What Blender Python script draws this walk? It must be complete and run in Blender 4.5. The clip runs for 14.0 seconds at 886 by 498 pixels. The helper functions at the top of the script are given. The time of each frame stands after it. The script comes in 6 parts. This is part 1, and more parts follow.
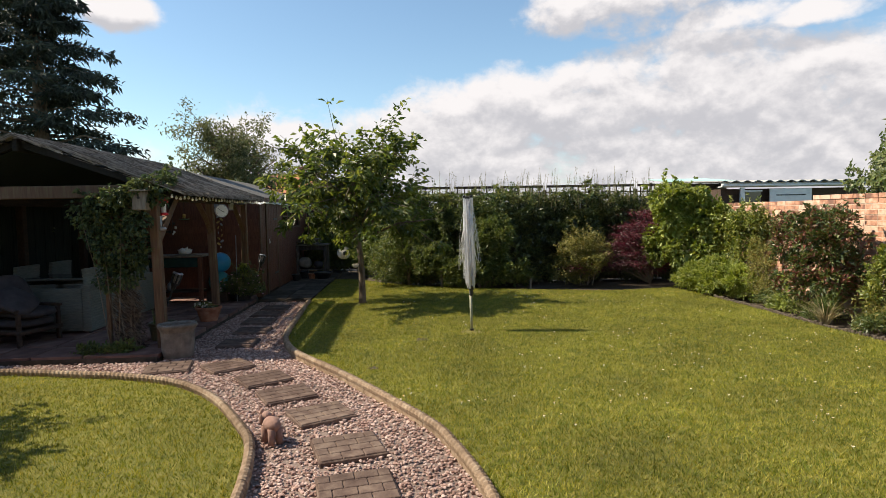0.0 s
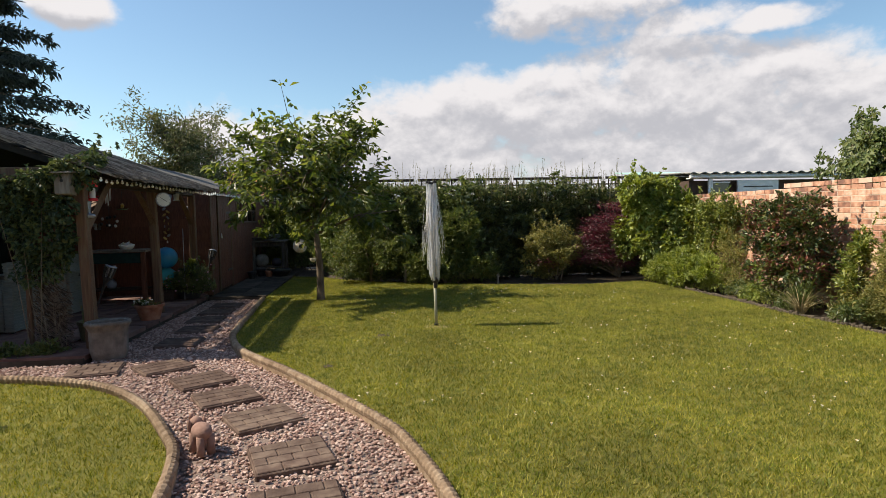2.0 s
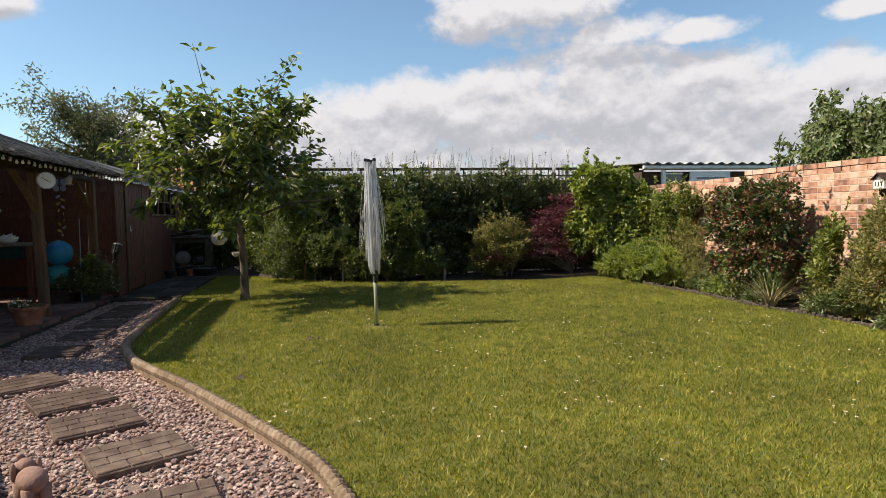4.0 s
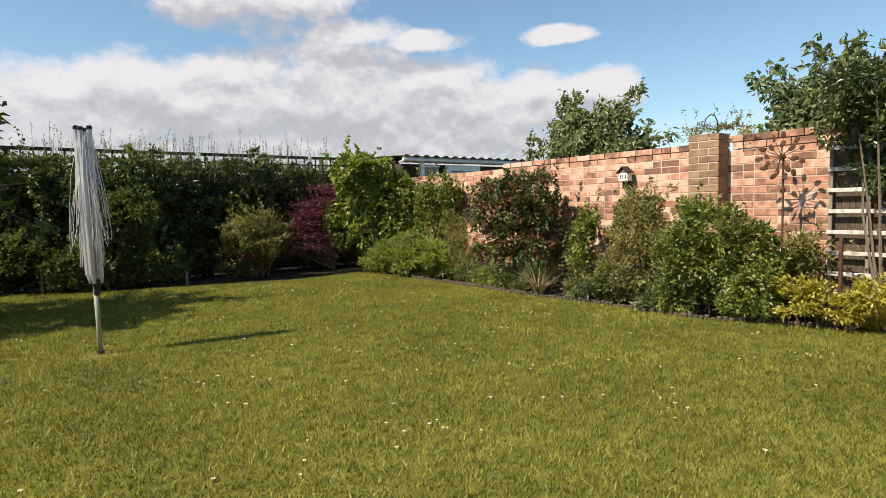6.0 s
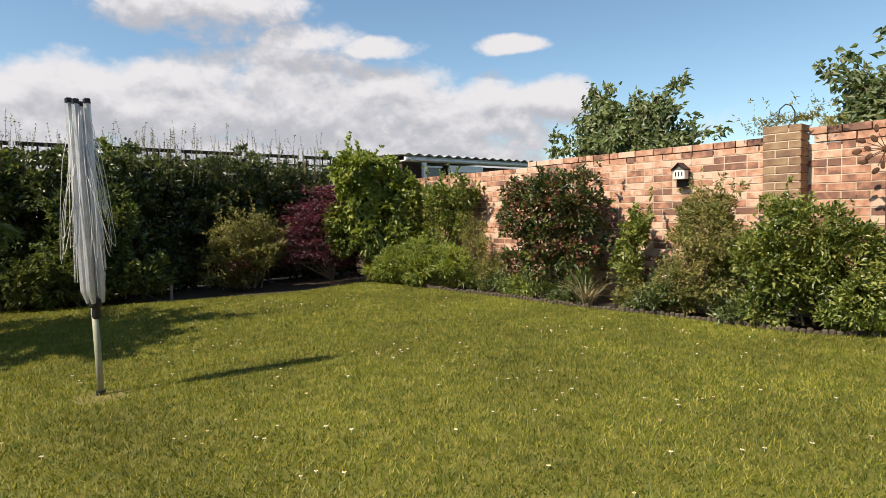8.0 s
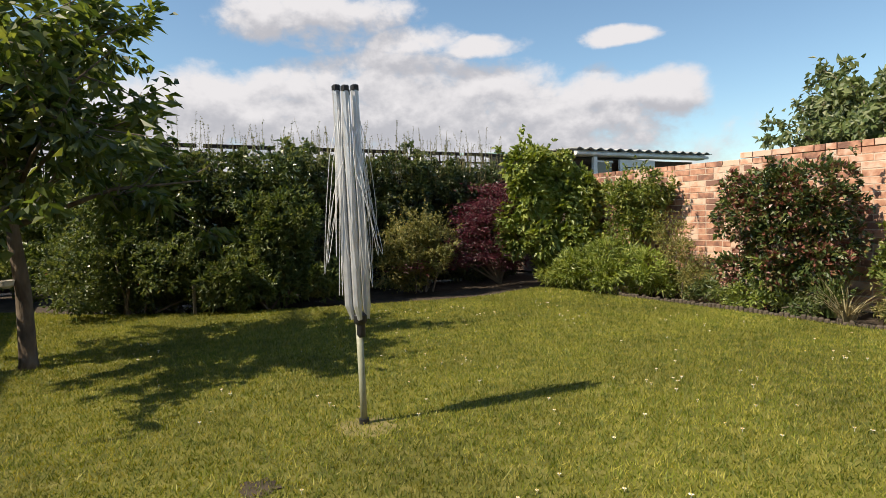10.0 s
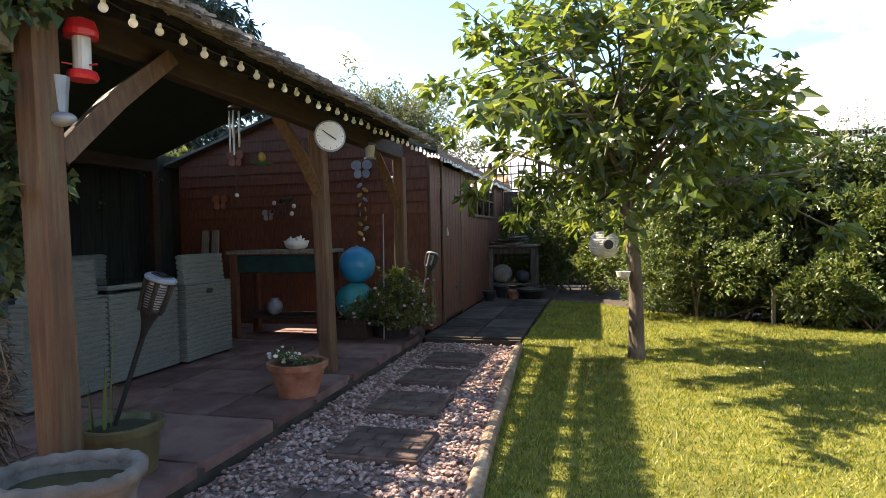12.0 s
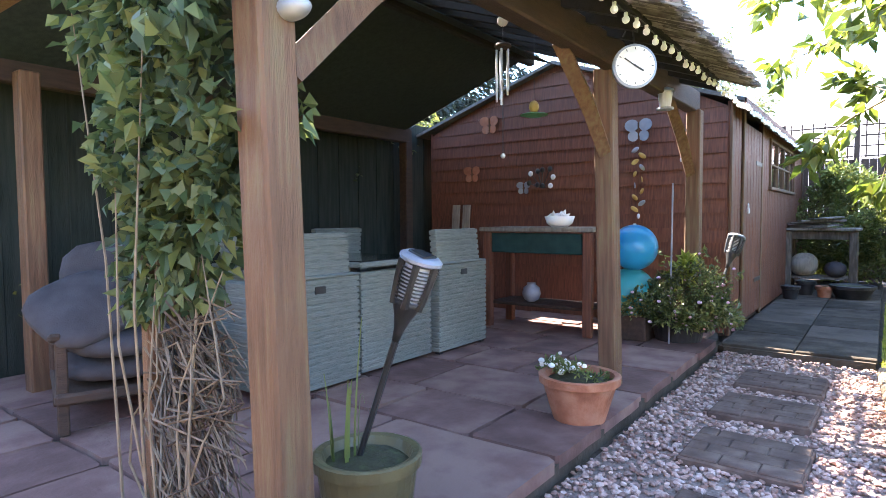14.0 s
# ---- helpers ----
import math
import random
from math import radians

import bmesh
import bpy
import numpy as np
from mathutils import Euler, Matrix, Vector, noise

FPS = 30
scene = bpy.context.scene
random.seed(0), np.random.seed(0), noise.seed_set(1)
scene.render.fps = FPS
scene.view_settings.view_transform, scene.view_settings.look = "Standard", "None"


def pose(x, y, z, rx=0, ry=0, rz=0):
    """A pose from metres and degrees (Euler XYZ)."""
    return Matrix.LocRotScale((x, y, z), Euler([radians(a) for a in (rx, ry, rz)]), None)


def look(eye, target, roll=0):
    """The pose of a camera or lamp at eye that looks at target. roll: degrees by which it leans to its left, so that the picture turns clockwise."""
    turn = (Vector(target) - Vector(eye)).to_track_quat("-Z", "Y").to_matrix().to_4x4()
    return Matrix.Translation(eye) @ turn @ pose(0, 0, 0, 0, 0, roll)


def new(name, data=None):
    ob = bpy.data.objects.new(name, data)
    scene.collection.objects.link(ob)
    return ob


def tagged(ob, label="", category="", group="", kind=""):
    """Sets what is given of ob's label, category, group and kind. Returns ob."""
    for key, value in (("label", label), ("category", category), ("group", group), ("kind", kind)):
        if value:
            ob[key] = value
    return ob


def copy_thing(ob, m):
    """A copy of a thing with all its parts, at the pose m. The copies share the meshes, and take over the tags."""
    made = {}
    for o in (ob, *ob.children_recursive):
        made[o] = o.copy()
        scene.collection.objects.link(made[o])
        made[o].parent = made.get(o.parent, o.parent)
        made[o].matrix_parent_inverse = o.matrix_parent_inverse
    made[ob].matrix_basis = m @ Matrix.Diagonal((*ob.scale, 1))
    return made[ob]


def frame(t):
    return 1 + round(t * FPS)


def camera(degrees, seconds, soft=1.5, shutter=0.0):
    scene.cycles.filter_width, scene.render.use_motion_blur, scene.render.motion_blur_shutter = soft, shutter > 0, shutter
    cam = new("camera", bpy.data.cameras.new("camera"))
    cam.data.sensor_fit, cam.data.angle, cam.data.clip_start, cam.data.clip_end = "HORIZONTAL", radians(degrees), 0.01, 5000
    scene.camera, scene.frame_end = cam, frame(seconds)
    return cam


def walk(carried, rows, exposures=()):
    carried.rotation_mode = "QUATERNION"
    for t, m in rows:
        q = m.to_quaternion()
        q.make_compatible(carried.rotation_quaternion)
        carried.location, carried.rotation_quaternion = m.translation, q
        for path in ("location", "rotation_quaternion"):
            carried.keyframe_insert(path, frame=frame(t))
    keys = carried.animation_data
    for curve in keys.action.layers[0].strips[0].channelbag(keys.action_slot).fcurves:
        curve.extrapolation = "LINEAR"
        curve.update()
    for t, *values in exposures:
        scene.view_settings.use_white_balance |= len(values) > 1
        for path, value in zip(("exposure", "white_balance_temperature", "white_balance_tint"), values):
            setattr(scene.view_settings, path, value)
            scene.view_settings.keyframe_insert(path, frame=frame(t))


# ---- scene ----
cam = camera(73.7, 14.0, soft=0.75)
PATH = [
    (0, (0.53, -0.732, 1.521), (0.643, 1.261, 1.398), -1.0),
    (0.5, (0.523, -0.597, 1.505), (0.661, 1.394, 1.383), -0.9),
    (1, (0.531, -0.529, 1.473), (0.703, 1.46, 1.355), -1.0),
    (1.5, (0.58, -0.402, 1.344), (0.781, 1.585, 1.228), -1.2),
    (2, (0.607, -0.25, 1.341), (0.833, 1.733, 1.222), -1.2),
    (2.2, (0.593, -0.188, 1.325), (0.83, 1.795, 1.209), -1.0),
    (4.3, (0.744, 0.787, 1.107), (1.264, 2.715, 0.993), -1.3),
    (4.5, (0.758, 0.875, 1.094), (1.422, 2.759, 0.981), -1.3),
    (5, (0.78, 1.096, 1.108), (1.686, 2.875, 0.986), -1.3),
    (5.5, (0.734, 1.32, 1.093), (1.752, 3.036, 0.957), -1.2),
    (6, (0.733, 1.587, 1.076), (1.931, 3.182, 0.932), -1.2),
    (6.5, (0.739, 1.875, 1.083), (2.003, 3.418, 0.938), -1.2),
    (7, (0.681, 2.161, 1.068), (1.981, 3.674, 0.93), -1.2),
    (7.2, (0.675, 2.279, 1.057), (1.99, 3.78, 0.923), -1.2),
    (9.3, (0.234, 3.63, 1.006), (1.517, 5.161, 0.911), -1.5),
    (9.5, (0.184, 3.728, 1.002), (1.448, 5.276, 0.912), -1.5),
    (10, (0.118, 3.947, 1.075), (1.154, 5.654, 0.955), -1.7),
    (10.5, (-0.015, 4.06, 1.074), (0.717, 5.919, 0.968), -1.4),
    (11, (-0.208, 4.262, 1.06), (0.241, 6.208, 0.963), -1.5),
    (11.4, (-0.354, 4.375, 1.061), (-0.348, 6.373, 0.975), -1.0),
    (11.5, (-0.424, 4.432, 1.051), (-0.501, 6.429, 0.969), -1.6),
    (12, (-0.585, 4.56, 0.997), (-1.086, 6.496, 0.946), -1.2),
    (12.5, (-0.715, 4.676, 0.99), (-1.444, 6.538, 0.932), -0.8),
    (13, (-0.911, 4.88, 0.978), (-1.828, 6.656, 0.905), -0.6),
    (13.5, (-1.076, 5.039, 0.983), (-2.162, 6.716, 0.894), -0.2),
    (14, (-1.248, 5.294, 0.954), (-2.443, 6.894, 0.85), -0.4),
]
walk(cam, [(t, look(eye, target, roll)) for t, eye, target, roll in PATH],
     exposures=[(0.0, 0.64, 7300, 11), (2.2, 0.5, 7200, 11), (5.0, 0.47, 7100, 11), (9.5, 0.43, 7100, 11), (10.5, 0.48, 7200, 11), (11.0, 0.6, 7200, 11), (11.5, 1.1, 7200, 11), (12.0, 1.95, 7200, 14), (12.5, 2.35, 6800, 15), (13.0, 2.8, 6700, 18), (13.5, 3.05, 6600, 18), (14.0, 3.75, 6500, 18)])

# ---- world, sun ----
SUN_DIR = Vector((-0.742, 0.106, 0.869)).normalized()      # towards the sun, about 49 degrees up
elev = math.asin(SUN_DIR.z)
sun_data = bpy.data.lights.new("sun", "SUN")
sun_data.energy, sun_data.angle, sun_data.color = 5.0, radians(0.53), (1.0, 0.92, 0.78)
sun = new("sun", sun_data)
sun.matrix_basis = look((-20, 3, 23), (0, 0, 0))
sun.rotation_mode = "QUATERNION"
sun.rotation_quaternion = SUN_DIR.to_track_quat("Z", "Y")

world = bpy.data.worlds.new("sky")
scene.world = world
world.use_nodes = True
wt = world.node_tree
wt.nodes.clear()


def wn(kind, **kw):
    n = wt.nodes.new(kind)
    for k, v in kw.items():
        if k == "op":
            n.operation = v
        elif k == "inputs":
            for i, x in v.items():
                n.inputs[i].default_value = x
    return n


def wmath(op, a, b=None, c=None):
    n = wn("ShaderNodeMath", op=op)
    for i, x in enumerate((a, b, c)):
        if x is None:
            continue
        if isinstance(x, (int, float)):
            n.inputs[i].default_value = x
        else:
            wt.links.new(x, n.inputs[i])
    return n.outputs[0]


wout = wn("ShaderNodeOutputWorld")
wbg = wn("ShaderNodeBackground", inputs={1: 0.118})
sky = wn("ShaderNodeTexSky")
sky.sky_type, sky.sun_disc = "NISHITA", False
sky.sun_elevation = elev
sky.sun_rotation = math.atan2(SUN_DIR.x, SUN_DIR.y)
sky.air_density, sky.dust_density, sky.ozone_density = 1.0, 0.4, 2.0
tc = wn("ShaderNodeTexCoord")
sep = wn("ShaderNodeSeparateXYZ")
wt.links.new(tc.outputs["Generated"], sep.inputs[0])
X, Y, Z = sep.outputs


def cloud_noise(lift):
    mp = wn("ShaderNodeMapping", inputs={1: (1.35, 4.1, 2.0 + lift), 3: (9.0, 9.0, 13.0)})
    wt.links.new(tc.outputs["Generated"], mp.inputs[0])
    nz = wn("ShaderNodeTexNoise", inputs={"Scale": 1.0, "Detail": 12.0, "Roughness": 0.58, "Distortion": 0.1})
    wt.links.new(mp.outputs[0], nz.inputs["Vector"])
    return nz.outputs[0]


def ramp_of(v, a, b, c, d):
    n = wn("ShaderNodeMapRange", inputs={1: a, 2: b, 3: c, 4: d})
    n.interpolation_type = "SMOOTHSTEP"
    wt.links.new(v, n.inputs[0])
    return n.outputs[0]


# cumulus: a long bank low in the north-east, torn puffs above it and to the north-west (azimuth, elevation, half-widths; degrees)
BANK = [(4, 6.5, 15, 5.0), (13, 9.3, 8.5, 4.6), (20, 9.6, 8, 4.6), (28, 10.6, 8, 5.2), (36, 9.3, 9, 4.9), (45, 7.4, 9, 4.6), (52.3, 9.9, 3.6, 2.5), (-12, 5.5, 9, 3.6), (33, 5.5, 24, 5.0), (12, 2.5, 50, 7.0)]
PUFFS = [(19.5, 18.2, 10.0, 3.0), (35.5, 15.2, 4.6, 1.1), (48, 15.3, 3.6, 0.9), (-25.2, 17.2, 4.0, 1.9), (29, 16.0, 5.0, 1.5)]
azim = wmath("MULTIPLY", wmath("ARCTAN2", X, Y), 180 / math.pi)
lift_of = wmath("MULTIPLY", wmath("ARCSINE", Z), 180 / math.pi)


def lobes(rows, lift):
    """The highest of a set of rounded lobes, 1 at a lobe's heart and 0 at its rim."""
    best = None
    for a, e, wa, we in rows:
        u = wmath("DIVIDE", wmath("SUBTRACT", azim, a), wa)
        v = wmath("DIVIDE", wmath("SUBTRACT", lift_of, e - lift), we)
        q = wmath("SUBTRACT", 1.0, wmath("ADD", wmath("MULTIPLY", u, u), wmath("MULTIPLY", v, v)))
        best = q if best is None else wmath("MAXIMUM", best, q)
    return wmath("MAXIMUM", best, -1.6)


def density(lift):
    """Cloud cover: the lobes, torn by noise, and loose cover in the rest of the sky."""
    nz = cloud_noise(lift * 0.13)
    bank = wmath("ADD", lobes(BANK, lift), wmath("MULTIPLY", wmath("SUBTRACT", nz, 0.5), 3.8))
    puff = wmath("ADD", lobes(PUFFS, lift), wmath("MULTIPLY", wmath("SUBTRACT", nz, 0.53), 4.2))
    rest = wmath("ADD", wmath("MULTIPLY", wmath("SUBTRACT", nz, 0.60), 9.0), ramp_of(toward, 0.35, 0.8, 0.0, -6.0))
    return wmath("MAXIMUM", wmath("MAXIMUM", bank, puff), rest)


toward = wmath("ADD", wmath("MULTIPLY", X, 0.44), wmath("MULTIPLY", Y, 0.90))
here, above = density(0.0), density(2.0)
mask = ramp_of(here, -0.35, 0.6, 0.0, 1.0)
lit = ramp_of(wmath("SUBTRACT", here, above), -0.45, 0.85, 0.0, 1.0)
ccol = wn("ShaderNodeMix")
ccol.data_type = "RGBA"
wt.links.new(lit, ccol.inputs[0])
ccol.inputs[6].default_value = (3.05, 3.25, 3.8, 1)
ccol.inputs[7].default_value = (4.95, 5.1, 5.6, 1)
mixc = wn("ShaderNodeMix")
mixc.data_type = "RGBA"
wt.links.new(mask, mixc.inputs[0])
tint = wn("ShaderNodeVectorMath", op="MULTIPLY")
tint.inputs[1].default_value = (0.85, 0.99, 1.02)
wt.links.new(sky.outputs[0], tint.inputs[0])
wt.links.new(tint.outputs[0], mixc.inputs[6])
wt.links.new(ccol.outputs[2], mixc.inputs[7])
wt.links.new(mixc.outputs[2], wbg.inputs[0])
wt.links.new(wbg.outputs[0], wout.inputs[0])

# ---- materials ----
def mat(name, cols, scale=6.0, rough=0.8, bump=0.25, bscale=45.0, metal=0.0, vary="", amount=0.25, trans=0.0,
        stretch=(1, 1, 1), spec=0.4, big=0.7, bigamt=0.25):
    """Procedural surface: a grain in the given colours, a larger blotch, fine relief, and variation from piece to piece."""
    m = bpy.data.materials.new(name)
    m.use_nodes = True
    nt = m.node_tree
    N, K = nt.nodes, nt.links.new
    bs = N["Principled BSDF"]
    bs.inputs["Roughness"].default_value = rough
    bs.inputs["Metallic"].default_value = metal
    bs.inputs["Specular IOR Level"].default_value = spec
    tc = N.new("ShaderNodeTexCoord")
    mp = N.new("ShaderNodeMapping")
    mp.inputs["Scale"].default_value = stretch
    K(tc.outputs["Object"], mp.inputs[0])
    vec = mp.outputs[0]
    rnd = None
    if vary:
        src = N.new("ShaderNodeObjectInfo") if vary == "object" else N.new("ShaderNodeNewGeometry")
        rnd = src.outputs["Random" if vary == "object" else "Random Per Island"]
        if vary == "object":
            off = N.new("ShaderNodeVectorMath")
            off.operation = "MULTIPLY_ADD"
            K(rnd, off.inputs[0])
            off.inputs[1].default_value = (37, 17, 53)
            K(vec, off.inputs[2])
            vec = off.outputs[0]
    nz = N.new("ShaderNodeTexNoise")
    nz.inputs["Scale"].default_value, nz.inputs["Detail"].default_value = scale, 6
    K(vec, nz.inputs["Vector"])
    ramp = N.new("ShaderNodeValToRGB")
    el = ramp.color_ramp.elements
    while len(el) < len(cols):
        el.new(0.5)
    for i, c in enumerate(cols):
        el[i].position = 0.3 + 0.4 * i / max(1, len(cols) - 1)
        el[i].color = (*c, 1)
    fac = nz.outputs[0]
    if rnd is not None:
        sh = N.new("ShaderNodeMath")
        sh.operation = "MULTIPLY_ADD"
        K(rnd, sh.inputs[0])
        sh.inputs[1].default_value = amount * 2
        ad = N.new("ShaderNodeMath")
        ad.operation = "SUBTRACT"
        K(nz.outputs[0], ad.inputs[0])
        ad.inputs[1].default_value = amount
        K(ad.outputs[0], sh.inputs[2])
        fac = sh.outputs[0]
    K(fac, ramp.inputs[0])
    col = ramp.outputs[0]
    b2 = N.new("ShaderNodeTexNoise")
    b2.inputs["Scale"].default_value, b2.inputs["Detail"].default_value = big, 4
    K(tc.outputs["Object"], b2.inputs["Vector"])
    mr = N.new("ShaderNodeMapRange")
    for i, x in ((1, 0.3), (2, 0.7), (3, 1 - bigamt), (4, 1 + bigamt)):
        mr.inputs[i].default_value = x
    K(b2.outputs[0], mr.inputs[0])
    hv = N.new("ShaderNodeHueSaturation")
    K(mr.outputs[0], hv.inputs["Value"])
    K(col, hv.inputs["Color"])
    K(hv.outputs[0], bs.inputs["Base Color"])
    if bump:
        bn = N.new("ShaderNodeTexNoise")
        bn.inputs["Scale"].default_value, bn.inputs["Detail"].default_value = bscale, 5
        K(vec, bn.inputs["Vector"])
        bu = N.new("ShaderNodeBump")
        bu.inputs["Strength"].default_value, bu.inputs["Distance"].default_value = bump, 0.01
        K(bn.outputs[0], bu.inputs["Height"])
        K(bu.outputs[0], bs.inputs["Normal"])
    if trans:
        tb = N.new("ShaderNodeBsdfTranslucent")
        tcol = N.new("ShaderNodeHueSaturation")
        tcol.inputs["Hue"].default_value, tcol.inputs["Saturation"].default_value, tcol.inputs["Value"].default_value = 0.48, 1.15, 1.6
        K(hv.outputs[0], tcol.inputs["Color"])
        K(tcol.outputs[0], tb.inputs["Color"])
        mx = N.new("ShaderNodeMixShader")
        mx.inputs[0].default_value = trans
        K(bs.outputs[0], mx.inputs[1])
        K(tb.outputs[0], mx.inputs[2])
        K(mx.outputs[0], N["Material Output"].inputs[0])
    return m


def glass_mat(name, tint=(0.9, 0.95, 0.95), rough=0.02):
    m = bpy.data.materials.new(name)
    m.use_nodes = True
    b = m.node_tree.nodes["Principled BSDF"]
    b.inputs["Base Color"].default_value = (*tint, 1)
    b.inputs["Roughness"].default_value = rough
    b.inputs["Transmission Weight"].default_value = 1.0
    return m


SOIL = mat("soil", [(0.035, 0.025, 0.018), (0.075, 0.055, 0.038)], 9, 0.95, 0.6, 60)
MEADOW = mat("meadow", [(0.05, 0.08, 0.02), (0.08, 0.1, 0.03)], 2, 0.95, 0.3, 20)
TURF = mat("turf", [(0.075, 0.078, 0.010), (0.13, 0.128, 0.016), (0.19, 0.17, 0.04)], 11, 0.9, 0.8, 140, big=0.6, bigamt=0.25)
BLADE = mat("grass_blade", [(0.078, 0.108, 0.010), (0.160, 0.190, 0.017), (0.325, 0.300, 0.062)], 9.0, 0.55, 0, vary="island", amount=0.31, trans=0.27, big=1.3, bigamt=0.3)
GRAVEL = mat("gravel", [(0.23, 0.145, 0.122), (0.37, 0.25, 0.215), (0.51, 0.39, 0.345)], 25, 0.85, 0.3, 160, vary="island", amount=0.25, spec=0.12)
GRAVELBED = mat("gravel_bed", [(0.14, 0.10, 0.085), (0.25, 0.19, 0.165)], 60, 0.95, 0.8, 90)
PAVER = mat("stepping_stone", [(0.075, 0.05, 0.042), (0.115, 0.08, 0.066), (0.17, 0.125, 0.10)], 10, 0.9, 0.5, 70, vary="object", amount=0.08, spec=0.12)
EDGING = mat("concrete_edging", [(0.19, 0.135, 0.09), (0.27, 0.195, 0.135), (0.36, 0.28, 0.20)], 14, 0.9, 0.5, 90, vary="object", amount=0.1, spec=0.12)
FLAG = mat("flagstone", [(0.115, 0.068, 0.06), (0.17, 0.10, 0.088), (0.23, 0.15, 0.128)], 5, 0.85, 0.4, 40, vary="object", amount=0.14, spec=0.12)
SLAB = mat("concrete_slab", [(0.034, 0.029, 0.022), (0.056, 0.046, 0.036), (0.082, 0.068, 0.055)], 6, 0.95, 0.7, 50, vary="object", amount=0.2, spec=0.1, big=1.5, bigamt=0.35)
BRICK = mat("brick", [(0.22, 0.115, 0.085), (0.42, 0.205, 0.135), (0.55, 0.30, 0.20), (0.66, 0.45, 0.34)], 9, 0.9, 0.4, 80, vary="object", amount=0.26, big=1.2, bigamt=0.15)
BRICK_FAR = mat("brick_joined", [(0.22, 0.115, 0.085), (0.42, 0.205, 0.135), (0.55, 0.30, 0.20), (0.66, 0.45, 0.34)], 9, 0.9, 0.4, 80, vary="island", amount=0.26, big=1.2, bigamt=0.15)
BRICK_DARK = mat("pillar_brick", [(0.20, 0.12, 0.08), (0.29, 0.18, 0.11), (0.36, 0.25, 0.15)], 9, 0.9, 0.4, 80, vary="object", amount=0.12)
MORTAR = mat("mortar", [(0.50, 0.38, 0.29), (0.62, 0.49, 0.38)], 20, 0.95, 0.5, 90)
BARK = mat("bark", [(0.07, 0.05, 0.035), (0.14, 0.105, 0.075), (0.20, 0.16, 0.12)], 14, 0.95, 0.9, 50, stretch=(1, 1, 0.35))
TWIG = mat("twig", [(0.13, 0.10, 0.07), (0.22, 0.18, 0.13)], 20, 0.9, 0.3, 80)
STAIN = mat("stained_timber", [(0.08, 0.028, 0.016), (0.125, 0.044, 0.025), (0.165, 0.064, 0.036)], 9, 0.6, 0.4, 60, stretch=(8, 8, 0.6), vary="object", amount=0.06)
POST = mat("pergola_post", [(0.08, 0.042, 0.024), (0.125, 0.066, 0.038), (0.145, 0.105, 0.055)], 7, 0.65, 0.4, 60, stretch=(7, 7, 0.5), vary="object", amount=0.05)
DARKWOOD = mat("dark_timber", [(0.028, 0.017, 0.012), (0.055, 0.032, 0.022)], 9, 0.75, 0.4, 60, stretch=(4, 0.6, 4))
GREYWOOD = mat("weathered_timber", [(0.16, 0.14, 0.115), (0.28, 0.25, 0.21)], 9, 0.85, 0.4, 60, stretch=(5, 5, 0.8), vary="object", amount=0.1)
# near-black copy of the dark timber: under-roof shade is put into its colour
ROOFWOOD = mat("shaded_rafter", [(0.010, 0.010, 0.009), (0.022, 0.019, 0.016)], 9, 0.85, 0.4, 60, stretch=(4, 0.6, 4))
REED = mat("reed_thatch", [(0.10, 0.088, 0.075), (0.19, 0.17, 0.148), (0.31, 0.285, 0.25)], 18, 0.85, 0.3, 90, vary="island", amount=0.24)
FELT = mat("roof_felt", [(0.06, 0.06, 0.06), (0.11, 0.105, 0.10)], 30, 0.95, 0.4, 200)
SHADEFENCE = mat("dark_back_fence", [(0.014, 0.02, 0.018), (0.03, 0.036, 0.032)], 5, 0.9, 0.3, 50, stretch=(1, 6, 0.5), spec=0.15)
WHITE = mat("white_paint", [(0.70, 0.70, 0.68), (0.82, 0.82, 0.80)], 8, 0.5, 0.1, 60, bigamt=0.08)
BLACK = mat("black_plastic", [(0.015, 0.015, 0.016), (0.03, 0.03, 0.032)], 20, 0.45, 0.1, 90)
STEEL = mat("galvanised_steel", [(0.50, 0.51, 0.53), (0.66, 0.67, 0.69)], 18, 0.45, 0.1, 90, metal=0.55)
POLE = mat("painted_pole", [(0.30, 0.31, 0.22), (0.40, 0.40, 0.30)], 25, 0.5, 0.15, 90)
LINE = mat("clothes_line", [(0.62, 0.62, 0.62), (0.78, 0.78, 0.77)], 30, 0.6, 0)

# ---- building blocks ----
RNG = np.random.default_rng(7)


def mesh_of(name, V, F, material, smooth=False):
    me = bpy.data.meshes.new(name)
    me.from_pydata([tuple(v) for v in V], [], [tuple(f) for f in F])
    if smooth:
        me.polygons.foreach_set("use_smooth", [True] * len(me.polygons))
    me.materials.append(material)
    me.update()
    return me


def tri_mesh(name, V, T, material, smooth=False):
    """A large mesh of triangles, from arrays."""
    me = bpy.data.meshes.new(name)
    V, T = np.asarray(V, np.float32), np.asarray(T, np.int32)
    me.vertices.add(len(V))
    me.vertices.foreach_set("co", V.ravel())
    me.loops.add(T.size)
    me.loops.foreach_set("vertex_index", T.ravel())
    me.polygons.add(len(T))
    me.polygons.foreach_set("loop_start", np.arange(0, T.size, 3, dtype=np.int32))
    me.polygons.foreach_set("use_smooth", np.full(len(T), smooth))
    me.materials.append(material)
    me.update(calc_edges=True)
    return me


def thing(name, m, label, category, group="", kind=""):
    """An empty at a thing's base, to carry its parts."""
    ob = new(name)
    ob.empty_display_size = 0.1
    ob.matrix_basis = m if isinstance(m, Matrix) else pose(*m)
    return tagged(ob, label, category, group, kind)


